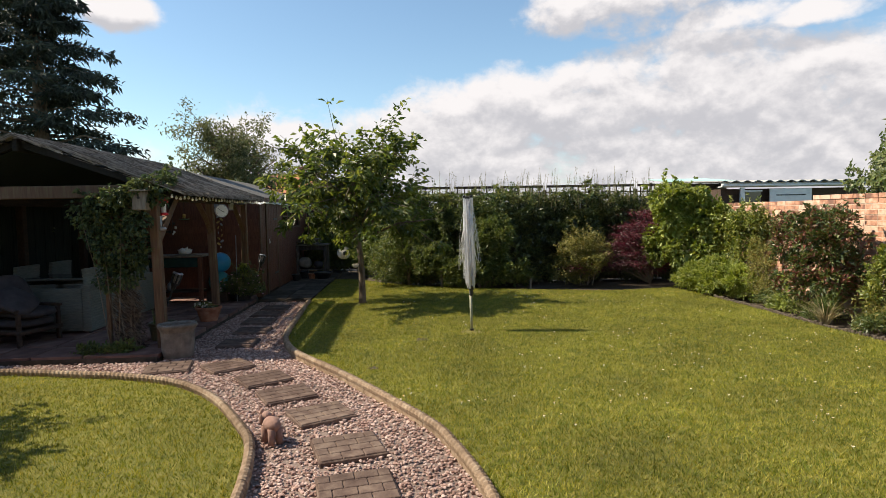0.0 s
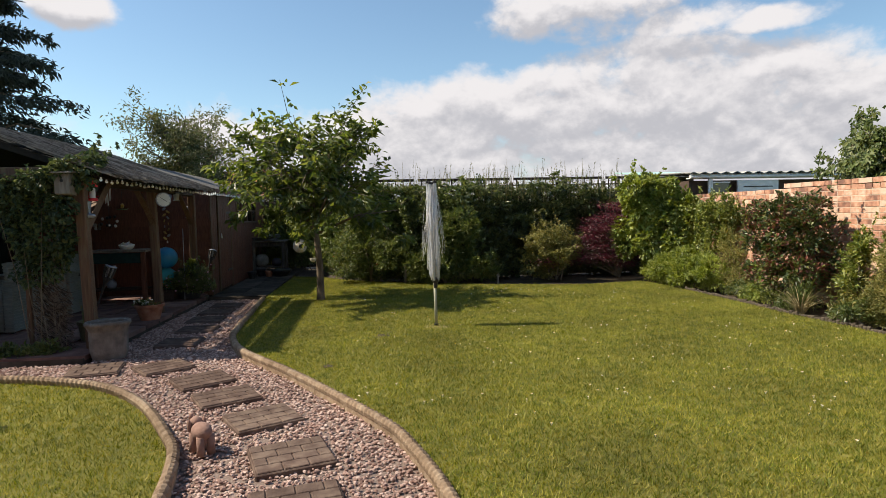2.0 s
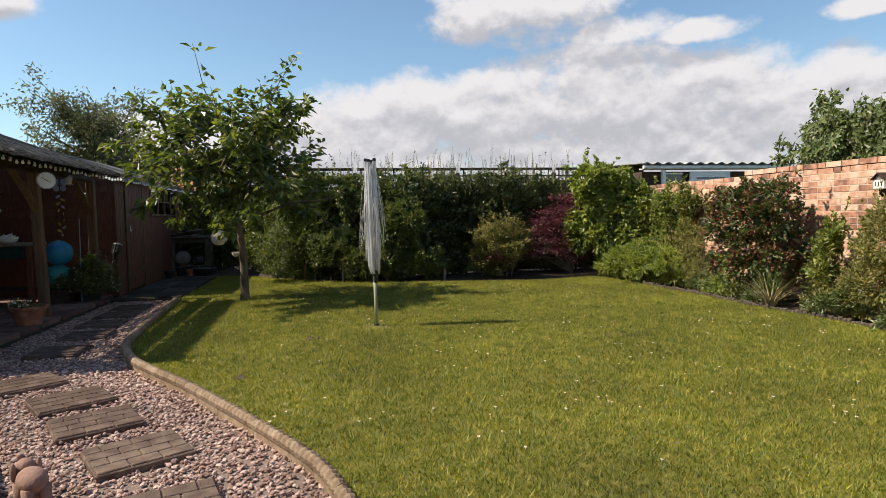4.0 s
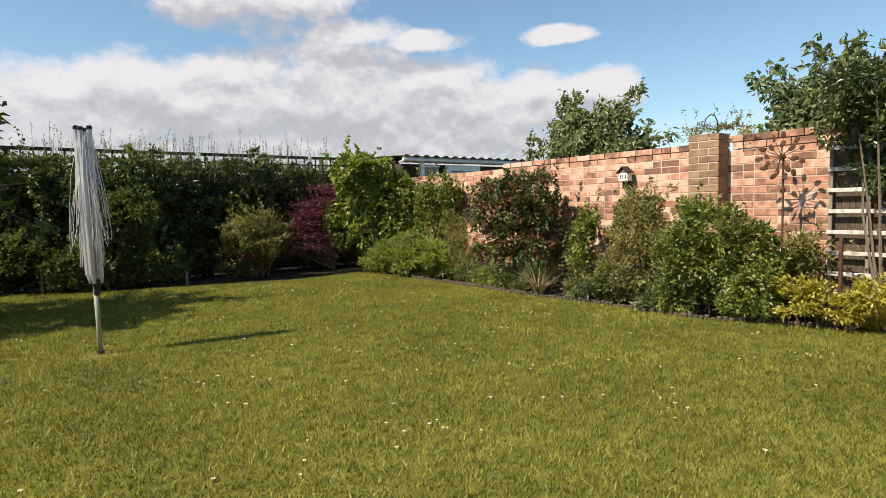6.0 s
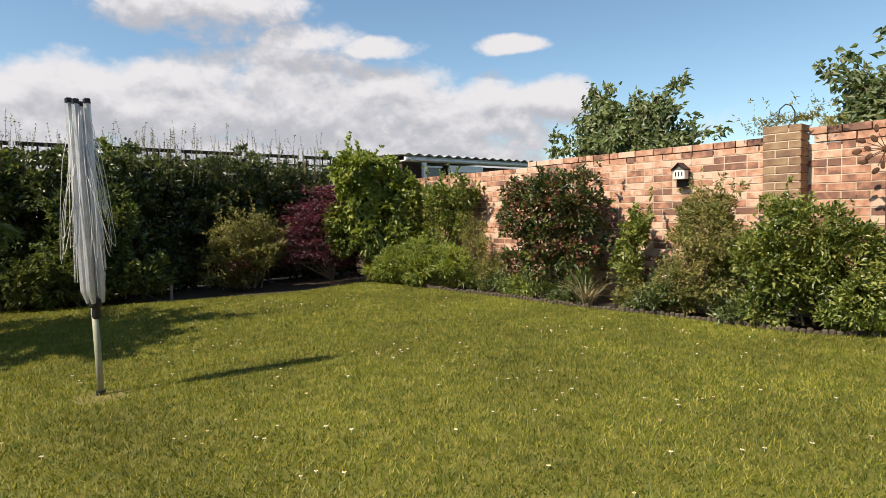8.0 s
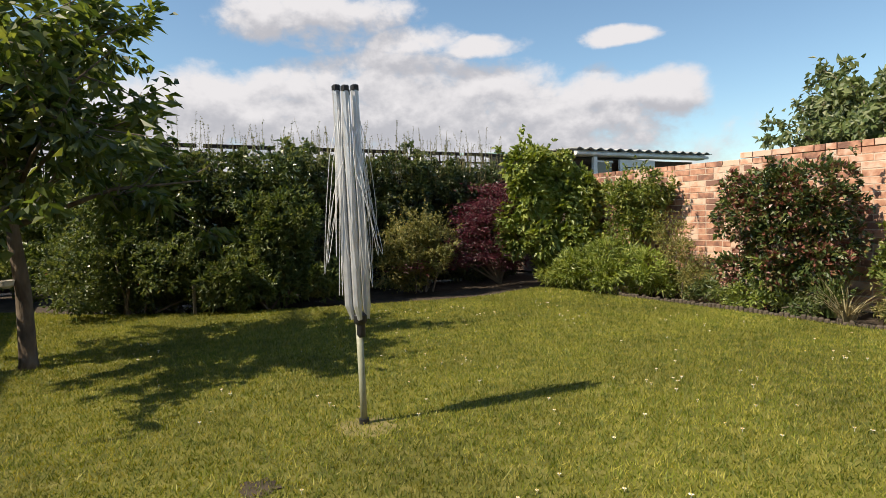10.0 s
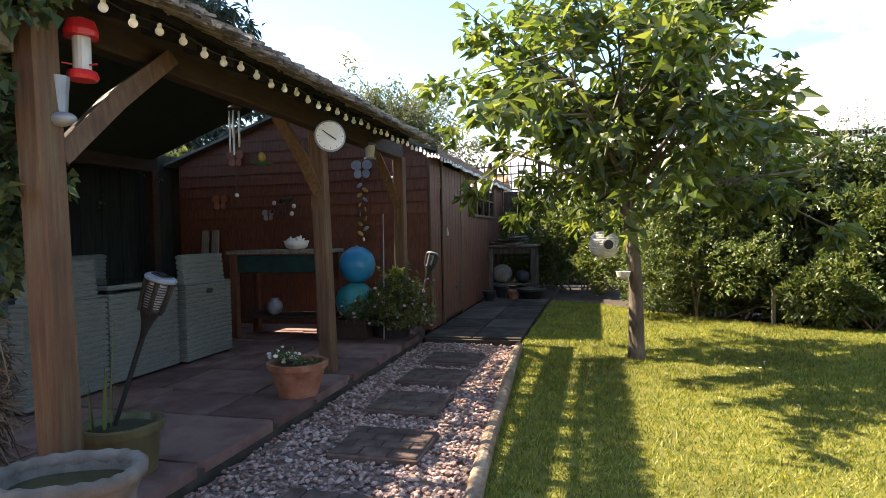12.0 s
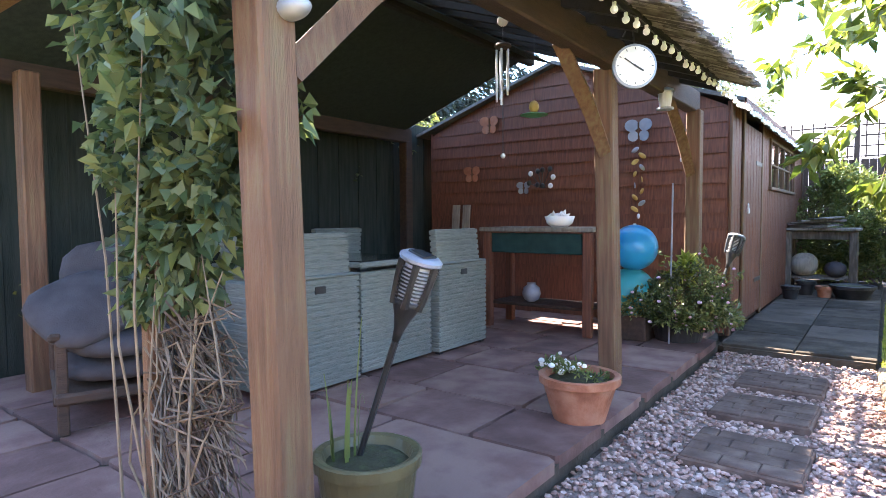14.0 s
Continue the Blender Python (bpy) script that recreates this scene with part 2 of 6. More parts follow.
def part(name, geo, material, parent, label="", smooth=False):
    """Links geometry as one mesh object under a thing or a part."""
    me = geo if isinstance(geo, bpy.types.Mesh) else mesh_of(name, geo[0], geo[1], material, smooth)
    ob = new(name, me)
    ob.parent = parent
    return tagged(ob, label)


def solid(name, geo, material, label, category, group="", kind="", smooth=False, m=None):
    """A thing that is one mesh."""
    me = geo if isinstance(geo, bpy.types.Mesh) else mesh_of(name, geo[0], geo[1], material, smooth)
    ob = new(name, me)
    if m is not None:
        ob.matrix_basis = m
    return tagged(ob, label, category, group, kind)


def join(*geos):
    V, F = [], []
    for v, f in geos:
        o = len(V)
        V.extend(tuple(x) for x in v)
        F.extend(tuple(i + o for i in q) for q in f)
    return V, F


def moved(geo, m):
    return [tuple(m @ Vector(v)) for v in geo[0]], geo[1]


def box(c, s, ch=0.0):
    """A box with its edges chamfered by ch. c: centre, s: size."""
    hx, hy, hz = (a / 2 for a in s)
    if ch <= 0:
        V = [(c[0] + i * hx, c[1] + j * hy, c[2] + k * hz) for i in (-1, 1) for j in (-1, 1) for k in (-1, 1)]
        return V, [(0, 1, 3, 2), (4, 6, 7, 5), (0, 4, 5, 1), (2, 3, 7, 6), (0, 2, 6, 4), (1, 5, 7, 3)]
    V, at = [], {}
    for i in (-1, 1):
        for j in (-1, 1):
            for k in (-1, 1):
                for ax in range(3):
                    p = [i * hx, j * hy, k * hz]
                    for b in range(3):
                        if b != ax:
                            p[b] -= ch * (i, j, k)[b]
                    at[i, j, k, ax] = len(V)
                    V.append((c[0] + p[0], c[1] + p[1], c[2] + p[2]))
    F = []
    for ax in range(3):
        u, w = (ax + 1) % 3, (ax + 2) % 3
        for sg in (-1, 1):
            ring = []
            for a, b in ((-1, -1), (1, -1), (1, 1), (-1, 1)):
                q = [0, 0, 0]
                q[ax], q[u], q[w] = sg, a, b
                ring.append(at[(*q, ax)])
            F.append(tuple(ring if sg > 0 else ring[::-1]))
        for a in (-1, 1):
            for b in (-1, 1):
                q0, q1 = [0, 0, 0], [0, 0, 0]
                q0[ax], q1[ax] = -1, 1
                q0[u] = q1[u] = a
                q0[w] = q1[w] = b
                f = (at[(*q0, u)], at[(*q1, u)], at[(*q1, w)], at[(*q0, w)])
                F.append(f if a * b < 0 else f[::-1])
    for i in (-1, 1):
        for j in (-1, 1):
            for k in (-1, 1):
                f = (at[i, j, k, 0], at[i, j, k, 1], at[i, j, k, 2])
                F.append(f if i * j * k > 0 else f[::-1])
    return V, F


def tube(pts, radii, n=8, closed=False):
    """A round bar along points."""
    pts = [Vector(p) for p in pts]
    if isinstance(radii, (int, float)):
        radii = [radii] * len(pts)
    V, F = [], []
    up = Vector((0.31, 0.17, 0.93))
    for i, p in enumerate(pts):
        if closed:
            d = pts[(i + 1) % len(pts)] - pts[i - 1]
        else:
            d = pts[min(i + 1, len(pts) - 1)] - pts[max(i - 1, 0)]
        d.normalize()
        a = d.cross(up)
        if a.length < 1e-3:
            a = d.cross(Vector((1, 0, 0)))
        a.normalize()
        b = d.cross(a)
        for k in range(n):
            t = 2 * math.pi * k / n
            V.append(tuple(p + radii[i] * (math.cos(t) * a + math.sin(t) * b)))
    rings = len(pts)
    for i in range(rings if closed else rings - 1):
        j = (i + 1) % rings
        for k in range(n):
            F.append((i * n + k, i * n + (k + 1) % n, j * n + (k + 1) % n, j * n + k))
    if not closed:
        F.append(tuple(range(n))[::-1])
        F.append(tuple((rings - 1) * n + k for k in range(n)))
    return V, F


def lathe(profile, n=24, wob=0.0, seed=0):
    """A turned body from (radius, height) pairs, from the outside bottom up."""
    r = np.random.default_rng(seed)
    V, F = [], []
    for rad, h in profile:
        for k in range(n):
            t = 2 * math.pi * k / n
            q = rad * (1 + wob * r.uniform(-1, 1))
            V.append((q * math.cos(t), q * math.sin(t), h))
    for i in range(len(profile) - 1):
        for k in range(n):
            F.append((i * n + k, i * n + (k + 1) % n, (i + 1) * n + (k + 1) % n, (i + 1) * n + k))
    F.append(tuple(range(n))[::-1])
    F.append(tuple((len(profile) - 1) * n + k for k in range(n)))
    return V, F


def ball(c, r, n=14, m=9, squash=(1, 1, 1)):
    prof = [(max(1e-3, r * math.sin(math.pi * i / m)), -r * math.cos(math.pi * i / m)) for i in range(m + 1)]
    V, F = lathe(prof, n)
    return [(c[0] + x * squash[0], c[1] + y * squash[1], c[2] + h * squash[2]) for x, y, h in V], F


def prism(outline, z0, z1):
    """An upright solid over an outline."""
    n = len(outline)
    V = [(x, y, z0) for x, y in outline] + [(x, y, z1) for x, y in outline]
    F = [tuple(range(n))[::-1], tuple(range(n, 2 * n))]
    F += [(i, (i + 1) % n, n + (i + 1) % n, n + i) for i in range(n)]
    return V, F


def inside(P, poly):
    """Which of the points P lie inside the outline."""
    x, y = P[:, 0], P[:, 1]
    r = np.zeros(len(P), bool)
    for (x0, y0), (x1, y1) in zip(poly, poly[1:] + poly[:1]):
        c = (y0 > y) != (y1 > y)
        r ^= c & (x < (x1 - x0) * (y - y0) / (y1 - y0 + 1e-12) + x0)
    return r


def smooth_line(pts, step=0.1):
    """Points at even steps along a smooth curve through pts."""
    P = np.array(pts, float)
    Q = np.vstack([2 * P[0] - P[1], P, 2 * P[-1] - P[-2]])
    out = []
    for i in range(1, len(Q) - 2):
        for t in np.linspace(0, 1, 24, endpoint=False):
            a, b, c, d = Q[i - 1:i + 3]
            out.append(0.5 * (2 * b + (c - a) * t + (2 * a - 5 * b + 4 * c - d) * t * t + (3 * b - a - 3 * c + d) * t ** 3))
    out.append(P[-1])
    out = np.array(out)
    s = np.r_[0, np.cumsum(np.linalg.norm(np.diff(out, axis=0), axis=1))]
    k = np.linspace(0, s[-1], max(2, int(round(s[-1] / step)) + 1))
    return np.stack([np.interp(k, s, out[:, j]) for j in range(out.shape[1])], 1)


def unit(a):
    return a / np.maximum(np.linalg.norm(a, axis=1, keepdims=True), 1e-9)


def leaves(P, D, L, W, rng, fold=0.25):
    """Triangles of folded leaves at P, along D."""
    n = len(P)
    D = unit(D)
    S = unit(np.cross(D, unit(rng.normal(size=(n, 3)) * 0.75 + np.array((-0.3, 0, 0.85)))))
    U = np.cross(S, D)
    L = np.broadcast_to(L, n)[:, None] * rng.uniform(0.65, 1.25, (n, 1))
    W = np.broadcast_to(W, n)[:, None] * rng.uniform(0.7, 1.2, (n, 1))
    mid = P + D * L * 0.45
    a, c = mid + S * W * 0.5 + U * W * fold, mid - S * W * 0.5 + U * W * fold
    tip = P + D * L - U * L * 0.12
    V = np.stack([P, a, tip, c], 1).reshape(-1, 3)
    k = np.arange(n)[:, None] * 4
    T = np.concatenate([k + [0, 1, 2], k + [0, 2, 3]], 1).reshape(-1, 3)
    return V, T


def clumps(lumps, n, rng, shell=0.35):
    """n points, with outward ways, in the outer shells of lumps (x, y, z, rx, ry, rz), none deep inside another lump."""
    A = np.array(lumps, float)
    w = (A[:, 3] * A[:, 4] + A[:, 4] * A[:, 5] + A[:, 3] * A[:, 5])
    pick = rng.choice(len(A), n * 2, p=w / w.sum())
    d = unit(rng.normal(size=(n * 2, 3)))
    r = 1 - shell * rng.random(n * 2) ** 1.5 + rng.normal(size=n * 2) * 0.05
    P = A[pick, :3] + d * r[:, None] * A[pick, 3:]
    ok = np.ones(len(P), bool)
    for i, a in enumerate(A):
        q = np.linalg.norm((P - a[:3]) / a[3:], axis=1)
        ok &= (q > 0.62) | (pick == i)
    return P[ok][:n], d[ok][:n]


def lumpy(lumps, rng, k=7, frac=0.5):
    """Breaks each lump into smaller, uneven ones, with hollows between them."""
    out = []
    for x, y, z, rx, ry, rz in lumps:
        out.append((x, y, z, rx * 0.72, ry * 0.72, rz * 0.72))
        for i in range(k):
            d = unit(rng.normal(size=(1, 3)))[0]
            f = rng.uniform(0.55, 0.95)
            q = frac * rng.uniform(0.55, 1.15)
            out.append((x + d[0] * rx * f, y + d[1] * ry * f, max(0.06, z + d[2] * rz * f), rx * q, ry * q, rz * q))
    return out


def bush(name, at, lumps, n, L, W, material, label, category="bush", group="", droop=0.1, wild=0.8, stems=6, seed=1, shell=0.4, shoots=0, fine=True, blooms=(), bloom_n=0, rough=1.0, stem_r=0.014):
    """A shrub: bare stems, a leafy crown broken into uneven clumps, stray shoots, and flowers. Lumps are given from its foot."""
    rng = np.random.default_rng(seed)
    ob = thing(name, at, label, category, group)
    body = lumpy(lumps, rng) if fine else lumps
    P, d = clumps(body, n, rng, shell)
    keep = P[:, 2] > 0.01
    P, d = P[keep], d[keep]
    D = d * 0.8 + rng.normal(size=d.shape) * wild * 0.6 + np.array((0, 0, 0.25 - droop))
    if shoots:
        A = np.array(body)
        for i in range(shoots):
            a = A[rng.integers(len(A))]
            u = unit(rng.normal(size=(1, 3)) * (1, 1, 0.6) + (0, 0, 0.7))[0]
            s = a[:3] + u * a[3:] * 0.8
            e = s + (u + (0, 0, 0.5)) * rng.uniform(0.1, 0.26)
            t = rng.uniform(0, 1, 22)[:, None]
            P = np.concatenate([P, s + (e - s) * t])
            D = np.concatenate([D, rng.normal(size=(22, 3)) + u * 0.8])
    for wave, amp in ((2.2, 0.07), (5.0, 0.05), (11.0, 0.025)):
        for axis in range(3):
            K = rng.normal(size=(3, 3)) * wave * 1.6
            P[:, axis] += amp * rough * np.sin(P @ K[0] + rng.uniform(0, 6)) * np.cos(P @ K[1] + rng.uniform(0, 6))
    ok = P[:, 2] > 0.0
    P, D = P[ok], D[ok]
    d = D
    V, T = leaves(P, D, L * rng.uniform(0.7, 1.35, len(P)), W, rng)
    part("foliage", tri_mesh("foliage", V, T, material), material, ob)
    for i in range(stems):
        a = lumps[i % len(lumps)]
        e = np.array(a[:3]) + rng.uniform(-0.6, 0.6, 3) * np.array(a[3:])
        b = rng.uniform(-0.1, 0.1, 2) + (np.array(a[:2]) if name == "hedge" else e[:2] * 0.3)
        mid = (np.array((*b, 0)) + e) / 2 + rng.normal(size=3) * 0.04
        part("stem", tube([(*b, 0.0), tuple(mid), tuple(e)], [stem_r, stem_r * 0.7, stem_r * 0.3], 5), TWIG, ob)
    if bloom_n:
        k = rng.choice(len(P), bloom_n)
        geo = [ball(tuple(P[j] + d[j % len(d)] * 0.02), rng.uniform(0.008, 0.018), 7, 4, (1, 1, 0.7)) for j in k]
        tagged(part("blooms", join(*geo), blooms, ob), kind="stuff")
    return ob


def limb_tree(name, at, label, height, spread, trunk_r, trunk_h, n_limb, n_leaf, L, W, material, seed, tilt=0.0, droop=0.4, thin=0.6, category="tree", whorl=0):
    """A tree: a tapered trunk, limbs that fork, twigs, and leaves along the twigs."""
    rng = np.random.default_rng(seed)
    ob = thing(name, at, label, category)
    top = np.array((tilt, 0, height * 0.62))
    tp = [np.array((0, 0, -0.03)), np.array((0.0, 0.01, 0.06)), np.array((tilt * 0.2 + 0.02, 0, trunk_h * 0.5)), np.array((tilt * 0.5, -0.01, trunk_h)), top]
    part("trunk", tube(tp, [trunk_r * 1.5, trunk_r * 1.12, trunk_r * 0.95, trunk_r * 0.8, trunk_r * 0.3], 12), BARK, ob, smooth=True)
    limbs, twigs = [], []
    for i in range(n_limb):
        f = i / max(1, n_limb - 1)
        z = trunk_h * 0.9 + (height * 0.60 - trunk_h * 0.9) * f
        a = 2.399 * i + rng.uniform(-0.4, 0.4)
        start = np.array((tilt * 0.5 + (tilt * 0.5) * f, 0, z))
        reach = spread * (1.0 - 0.55 * f) * rng.uniform(0.75, 1.05)
        rise = (height - z) * rng.uniform(0.25, 0.75) * (0.45 + 0.55 * f)
        end = start + np.array((math.cos(a) * reach, math.sin(a) * reach, rise))
        mid = (start + end) / 2 + np.array((0, 0, rise * 0.12)) + rng.normal(size=3) * 0.06
        r0 = trunk_r * (0.5 - 0.25 * f)
        limbs.append(tube([start, mid, end], [r0, r0 * 0.6, r0 * 0.2], 6))
        for j in range(7):
            t = rng.uniform(0.25, 1.0)
            p = (1 - t) ** 2 * start + 2 * t * (1 - t) * mid + t * t * end
            e = p + rng.normal(size=3) * spread * 0.28 + np.array((math.cos(a), math.sin(a), 0.25)) * spread * 0.14
            e[2] = min(max(e[2], trunk_h * 0.75), height)
            twigs.append((p, e))
    for g in limbs:
        part("limb", g, BARK, ob, smooth=True)
    tagged(part("twiggery", join(*[tube([p, (p + e) / 2 + rng.normal(size=3) * 0.03, e], [0.008, 0.006, 0.003], 4) for p, e in twigs]), TWIG, ob), kind="stuff")
    A, B = np.array([t[0] for t in twigs]), np.array([t[1] for t in twigs])
    if whorl:
        # leaves in drooping whorls along the twigs, thickest at their tips
        m = n_leaf // whorl
        k = rng.integers(0, len(twigs), m)
        C = A[k] + (B - A)[k] * (rng.random(m) ** 0.55)[:, None] + rng.normal(size=(m, 3)) * spread * 0.03
        C, k = np.repeat(C, whorl, 0), np.repeat(k, whorl)
        a = rng.uniform(0, 2 * np.pi, len(C))
        D = np.c_[np.cos(a), np.sin(a), rng.normal(size=len(C)) * 0.5 - droop] + unit((B - A)[k]) * 0.7
        C = C + rng.normal(size=C.shape) * 0.035
        V, T = leaves(C + unit(D) * 0.02, D, L, W, rng, 0.2)
        part("crown", tri_mesh("crown", V, T, material), material, ob)
        return ob
    k = rng.integers(0, len(twigs), n_leaf)
    t = rng.random(n_leaf) ** thin
    P = A[k] + (B - A)[k] * t[:, None] + rng.normal(size=(n_leaf, 3)) * spread * 0.055
    D = (B - A)[k] * 0.6 + rng.normal(size=(n_leaf, 3)) * 0.55 + np.array((0, 0, -droop))
    V, T = leaves(P, D, L, W, rng, 0.2)
    part("crown", tri_mesh("crown", V, T, material), material, ob)
    return ob

# ---- leaf materials ----
LEAF_TREE = mat("plum_leaf", [(0.048, 0.078, 0.018), (0.082, 0.12, 0.028), (0.15, 0.18, 0.045)], 4, 0.38, 0, vary="island", amount=0.25, trans=0.5, spec=0.75)
LEAF_HEDGE = mat("hedge_leaf", [(0.034, 0.057, 0.017), (0.068, 0.10, 0.027), (0.17, 0.195, 0.065)], 3, 0.33, 0, vary="island", amount=0.26, trans=0.22, spec=0.8)
LEAF_LIME = mat("lime_leaf", [(0.11, 0.155, 0.024), (0.20, 0.26, 0.042), (0.33, 0.37, 0.10)], 3, 0.5, 0, vary="island", amount=0.26, trans=0.3, spec=0.75)
LEAF_MID = mat("shrub_leaf", [(0.06, 0.095, 0.022), (0.105, 0.145, 0.036), (0.17, 0.195, 0.06)], 3, 0.5, 0, vary="island", amount=0.22, trans=0.3, spec=0.75)
LEAF_OLIVE = mat("olive_leaf", [(0.115, 0.125, 0.025), (0.20, 0.205, 0.05), (0.33, 0.29, 0.10)], 3, 0.6, 0, vary="island", amount=0.26, trans=0.25, spec=0.6)
LEAF_RED = mat("acer_leaf", [(0.045, 0.008, 0.013), (0.085, 0.014, 0.022), (0.15, 0.032, 0.038)], 4, 0.5, 0, vary="island", amount=0.22, trans=0.3, spec=0.75)
LEAF_ROSE = mat("rose_leaf", [(0.038, 0.065, 0.016), (0.075, 0.11, 0.026), (0.15, 0.175, 0.045), (0.22, 0.085, 0.06)], 3, 0.45, 0, vary="island", amount=0.28, trans=0.2, spec=0.75)
LEAF_GOLD = mat("golden_leaf", [(0.26, 0.24, 0.03), (0.40, 0.36, 0.05), (0.5, 0.46, 0.1)], 4, 0.5, 0, vary="island", amount=0.2, trans=0.3, spec=0.75)
LEAF_IVY = mat("climber_leaf", [(0.026, 0.050, 0.024), (0.052, 0.085, 0.038), (0.11, 0.14, 0.052)], 3, 0.55, 0, vary="island", amount=0.25, trans=0.25, spec=0.4)
LEAF_FIR = mat("conifer_needles", [(0.012, 0.022, 0.016), (0.022, 0.036, 0.024), (0.035, 0.05, 0.03)], 3, 0.7, 0, vary="island", amount=0.2, trans=0.1, spec=0.75)
LEAF_FAR = mat("distant_leaf", [(0.06, 0.08, 0.03), (0.11, 0.13, 0.05), (0.19, 0.19, 0.09)], 3, 0.6, 0, vary="island", amount=0.22, trans=0.3, spec=0.75)
LEAF_BROAD = mat("broad_leaf", [(0.075, 0.11, 0.018), (0.155, 0.20, 0.036), (0.29, 0.31, 0.08)], 3, 0.45, 0, vary="island", amount=0.28, trans=0.28, spec=0.75)
STRAW = mat("dry_stalk", [(0.22, 0.19, 0.10), (0.36, 0.31, 0.17)], 6, 0.8, 0, vary="island", amount=0.2, trans=0.2)
PETAL = mat("white_petal", [(0.75, 0.74, 0.7), (0.85, 0.85, 0.83)], 6, 0.6, 0, trans=0.2)
REDPETAL = mat("red_petal", [(0.5, 0.03, 0.02), (0.65, 0.06, 0.05)], 6, 0.6, 0, trans=0.2)
YELLOWPETAL = mat("yellow_petal", [(0.75, 0.45, 0.02), (0.85, 0.6, 0.05)], 6, 0.6, 0, trans=0.2)
PINKPETAL = mat("pink_petal", [(0.5, 0.28, 0.42), (0.7, 0.5, 0.6)], 6, 0.6, 0, trans=0.2)

# ---- plan ----
WALL_X = 6.8            # face of the brick garden wall
SHED_X, SHED_Y0, SHED_Y1 = -2.25, 10.4, 15.4
PATIO_X = -2.2
EDGE_R = [(1.02, -3.5), (1.0, 0.8), (0.98, 1.7), (0.92, 2.39), (0.78, 3.03), (0.65, 3.40), (0.30, 4.04), (-0.16, 4.82), (-0.71, 5.67),
          (-0.98, 6.4), (-1.07, 7.1), (-1.13, 8.04), (-1.2, 9.0), (-1.24, 9.85)]
EDGE_L = [(-0.33, -3.5), (-0.34, 1.2), (-0.38, 2.0), (-0.43, 2.55), (-0.53, 3.07), (-0.68, 3.42), (-1.09, 4.12), (-1.59, 4.64), (-2.2, 4.93), (-2.72, 5.06), (-3.6, 5.24), (-6.2, 5.5)]
line_r, line_l = smooth_line(EDGE_R, 0.1), smooth_line(EDGE_L, 0.1)
BORDER = [(-1.22, 13.2), (-0.6, 12.9), (0.2, 12.0), (1.09, 11.35), (2.45, 10.72), (3.6, 10.35), (4.48, 10.15), (5.3, 10.3), (5.62, 10.2), (5.70, 9.0), (5.72, 8.0), (5.73, 6.5),
          (5.8, 5.5), (5.78, 4.5), (6.0, 4.0), (6.3, 3.3), (6.4, 1.0), (6.4, -3.5)]
LAWN = [tuple(p) for p in line_r] + [tuple(p) for p in smooth_line(BORDER, 0.2)]
LAWN_L = [tuple(p) for p in line_l] + [(-6.2, -3.5)]
PATH_AREA = [tuple(p) for p in line_r] + [(PATIO_X + 0.02, 9.93), (PATIO_X + 0.02, 5.7), (-6.2, 5.7)] + [tuple(p) for p in line_l[::-1]]

solid("ground", prism([(-900, -900), (900, -900), (900, 900), (-900, 900)], -0.5, -0.11), MEADOW, "flat ground of meadow and bare earth", "ground", kind="structure")
solid("soil", prism([(-9, -4), (9.5, -4), (9.5, 17), (-9, 17)], -0.11, -0.05), SOIL, "dark garden soil in the borders", "soil", kind="structure")


def sheet(outline, z0, z1):
    """A slab over an outline that need not be convex."""
    bm = bmesh.new()
    f = bm.faces.new([bm.verts.new((x, y, z1)) for x, y in outline])
    if f.normal.z < 0 or f.calc_area() and (f.normal_update() or f.normal.z < 0):
        f.normal_flip()
    r = bmesh.ops.extrude_face_region(bm, geom=[f])
    for v in r["geom"]:
        if isinstance(v, bmesh.types.BMVert):
            v.co.z = z0
    bmesh.ops.triangulate(bm, faces=bm.faces[:])
    bmesh.ops.recalc_face_normals(bm, faces=bm.faces[:])
    me = bpy.data.meshes.new("sheet")
    bm.to_mesh(me)
    bm.free()
    return me


def sheet_of(name, outline, z0, z1, material, label, category):
    me = sheet(outline, z0, z1)
    me.materials.append(material)
    return solid(name, me, material, label, category, kind="structure")


sheet_of("lawn_main", LAWN, -0.06, 0.0, TURF, "sunlit mown lawn with daisies and dry patches", "lawn")
sheet_of("lawn_side", LAWN_L, -0.06, 0.0, TURF, "small mown lawn beside the gravel path", "lawn")
sheet_of("gravel_bed", PATH_AREA, -0.06, -0.035, GRAVELBED, "bed of fine pink gravel under the path", "gravel")


def grass(poly, n, seed, name, label, hmin=0.010, hmax=0.031, bias=1.25):
    rng = np.random.default_rng(seed)
    lo, hi = np.min(poly, 0), np.max(poly, 0)
    lo = np.maximum(lo, (-4.2, 0.6))
    P = rng.uniform(lo, hi, (int(n * 2.4), 2))
    P[:, 1] = lo[1] + (hi[1] - lo[1]) * ((P[:, 1] - lo[1]) / (hi[1] - lo[1])) ** bias      # thicker where the walk passes
    P = P[inside(P, poly)][:n]
    n = len(P)
    h = rng.uniform(hmin, hmax, n) * (1 + 0.5 * (rng.random(n) < 0.06))
    a = rng.uniform(0, 2 * np.pi, n)
    w = rng.uniform(0.0022, 0.0042, n)
    lean = rng.normal(size=(n, 2)) * h[:, None] * 0.55
    B = np.c_[P, np.full(n, -0.004)]
    s = np.c_[np.cos(a) * w, np.sin(a) * w, np.zeros(n)]
    tip = B + np.c_[lean, h]
    V = np.stack([B - s, B + s, tip], 1).reshape(-1, 3)
    solid(name, tri_mesh(name, V, np.arange(n * 3).reshape(-1, 3), BLADE), BLADE, label, "grass", kind="stuff")


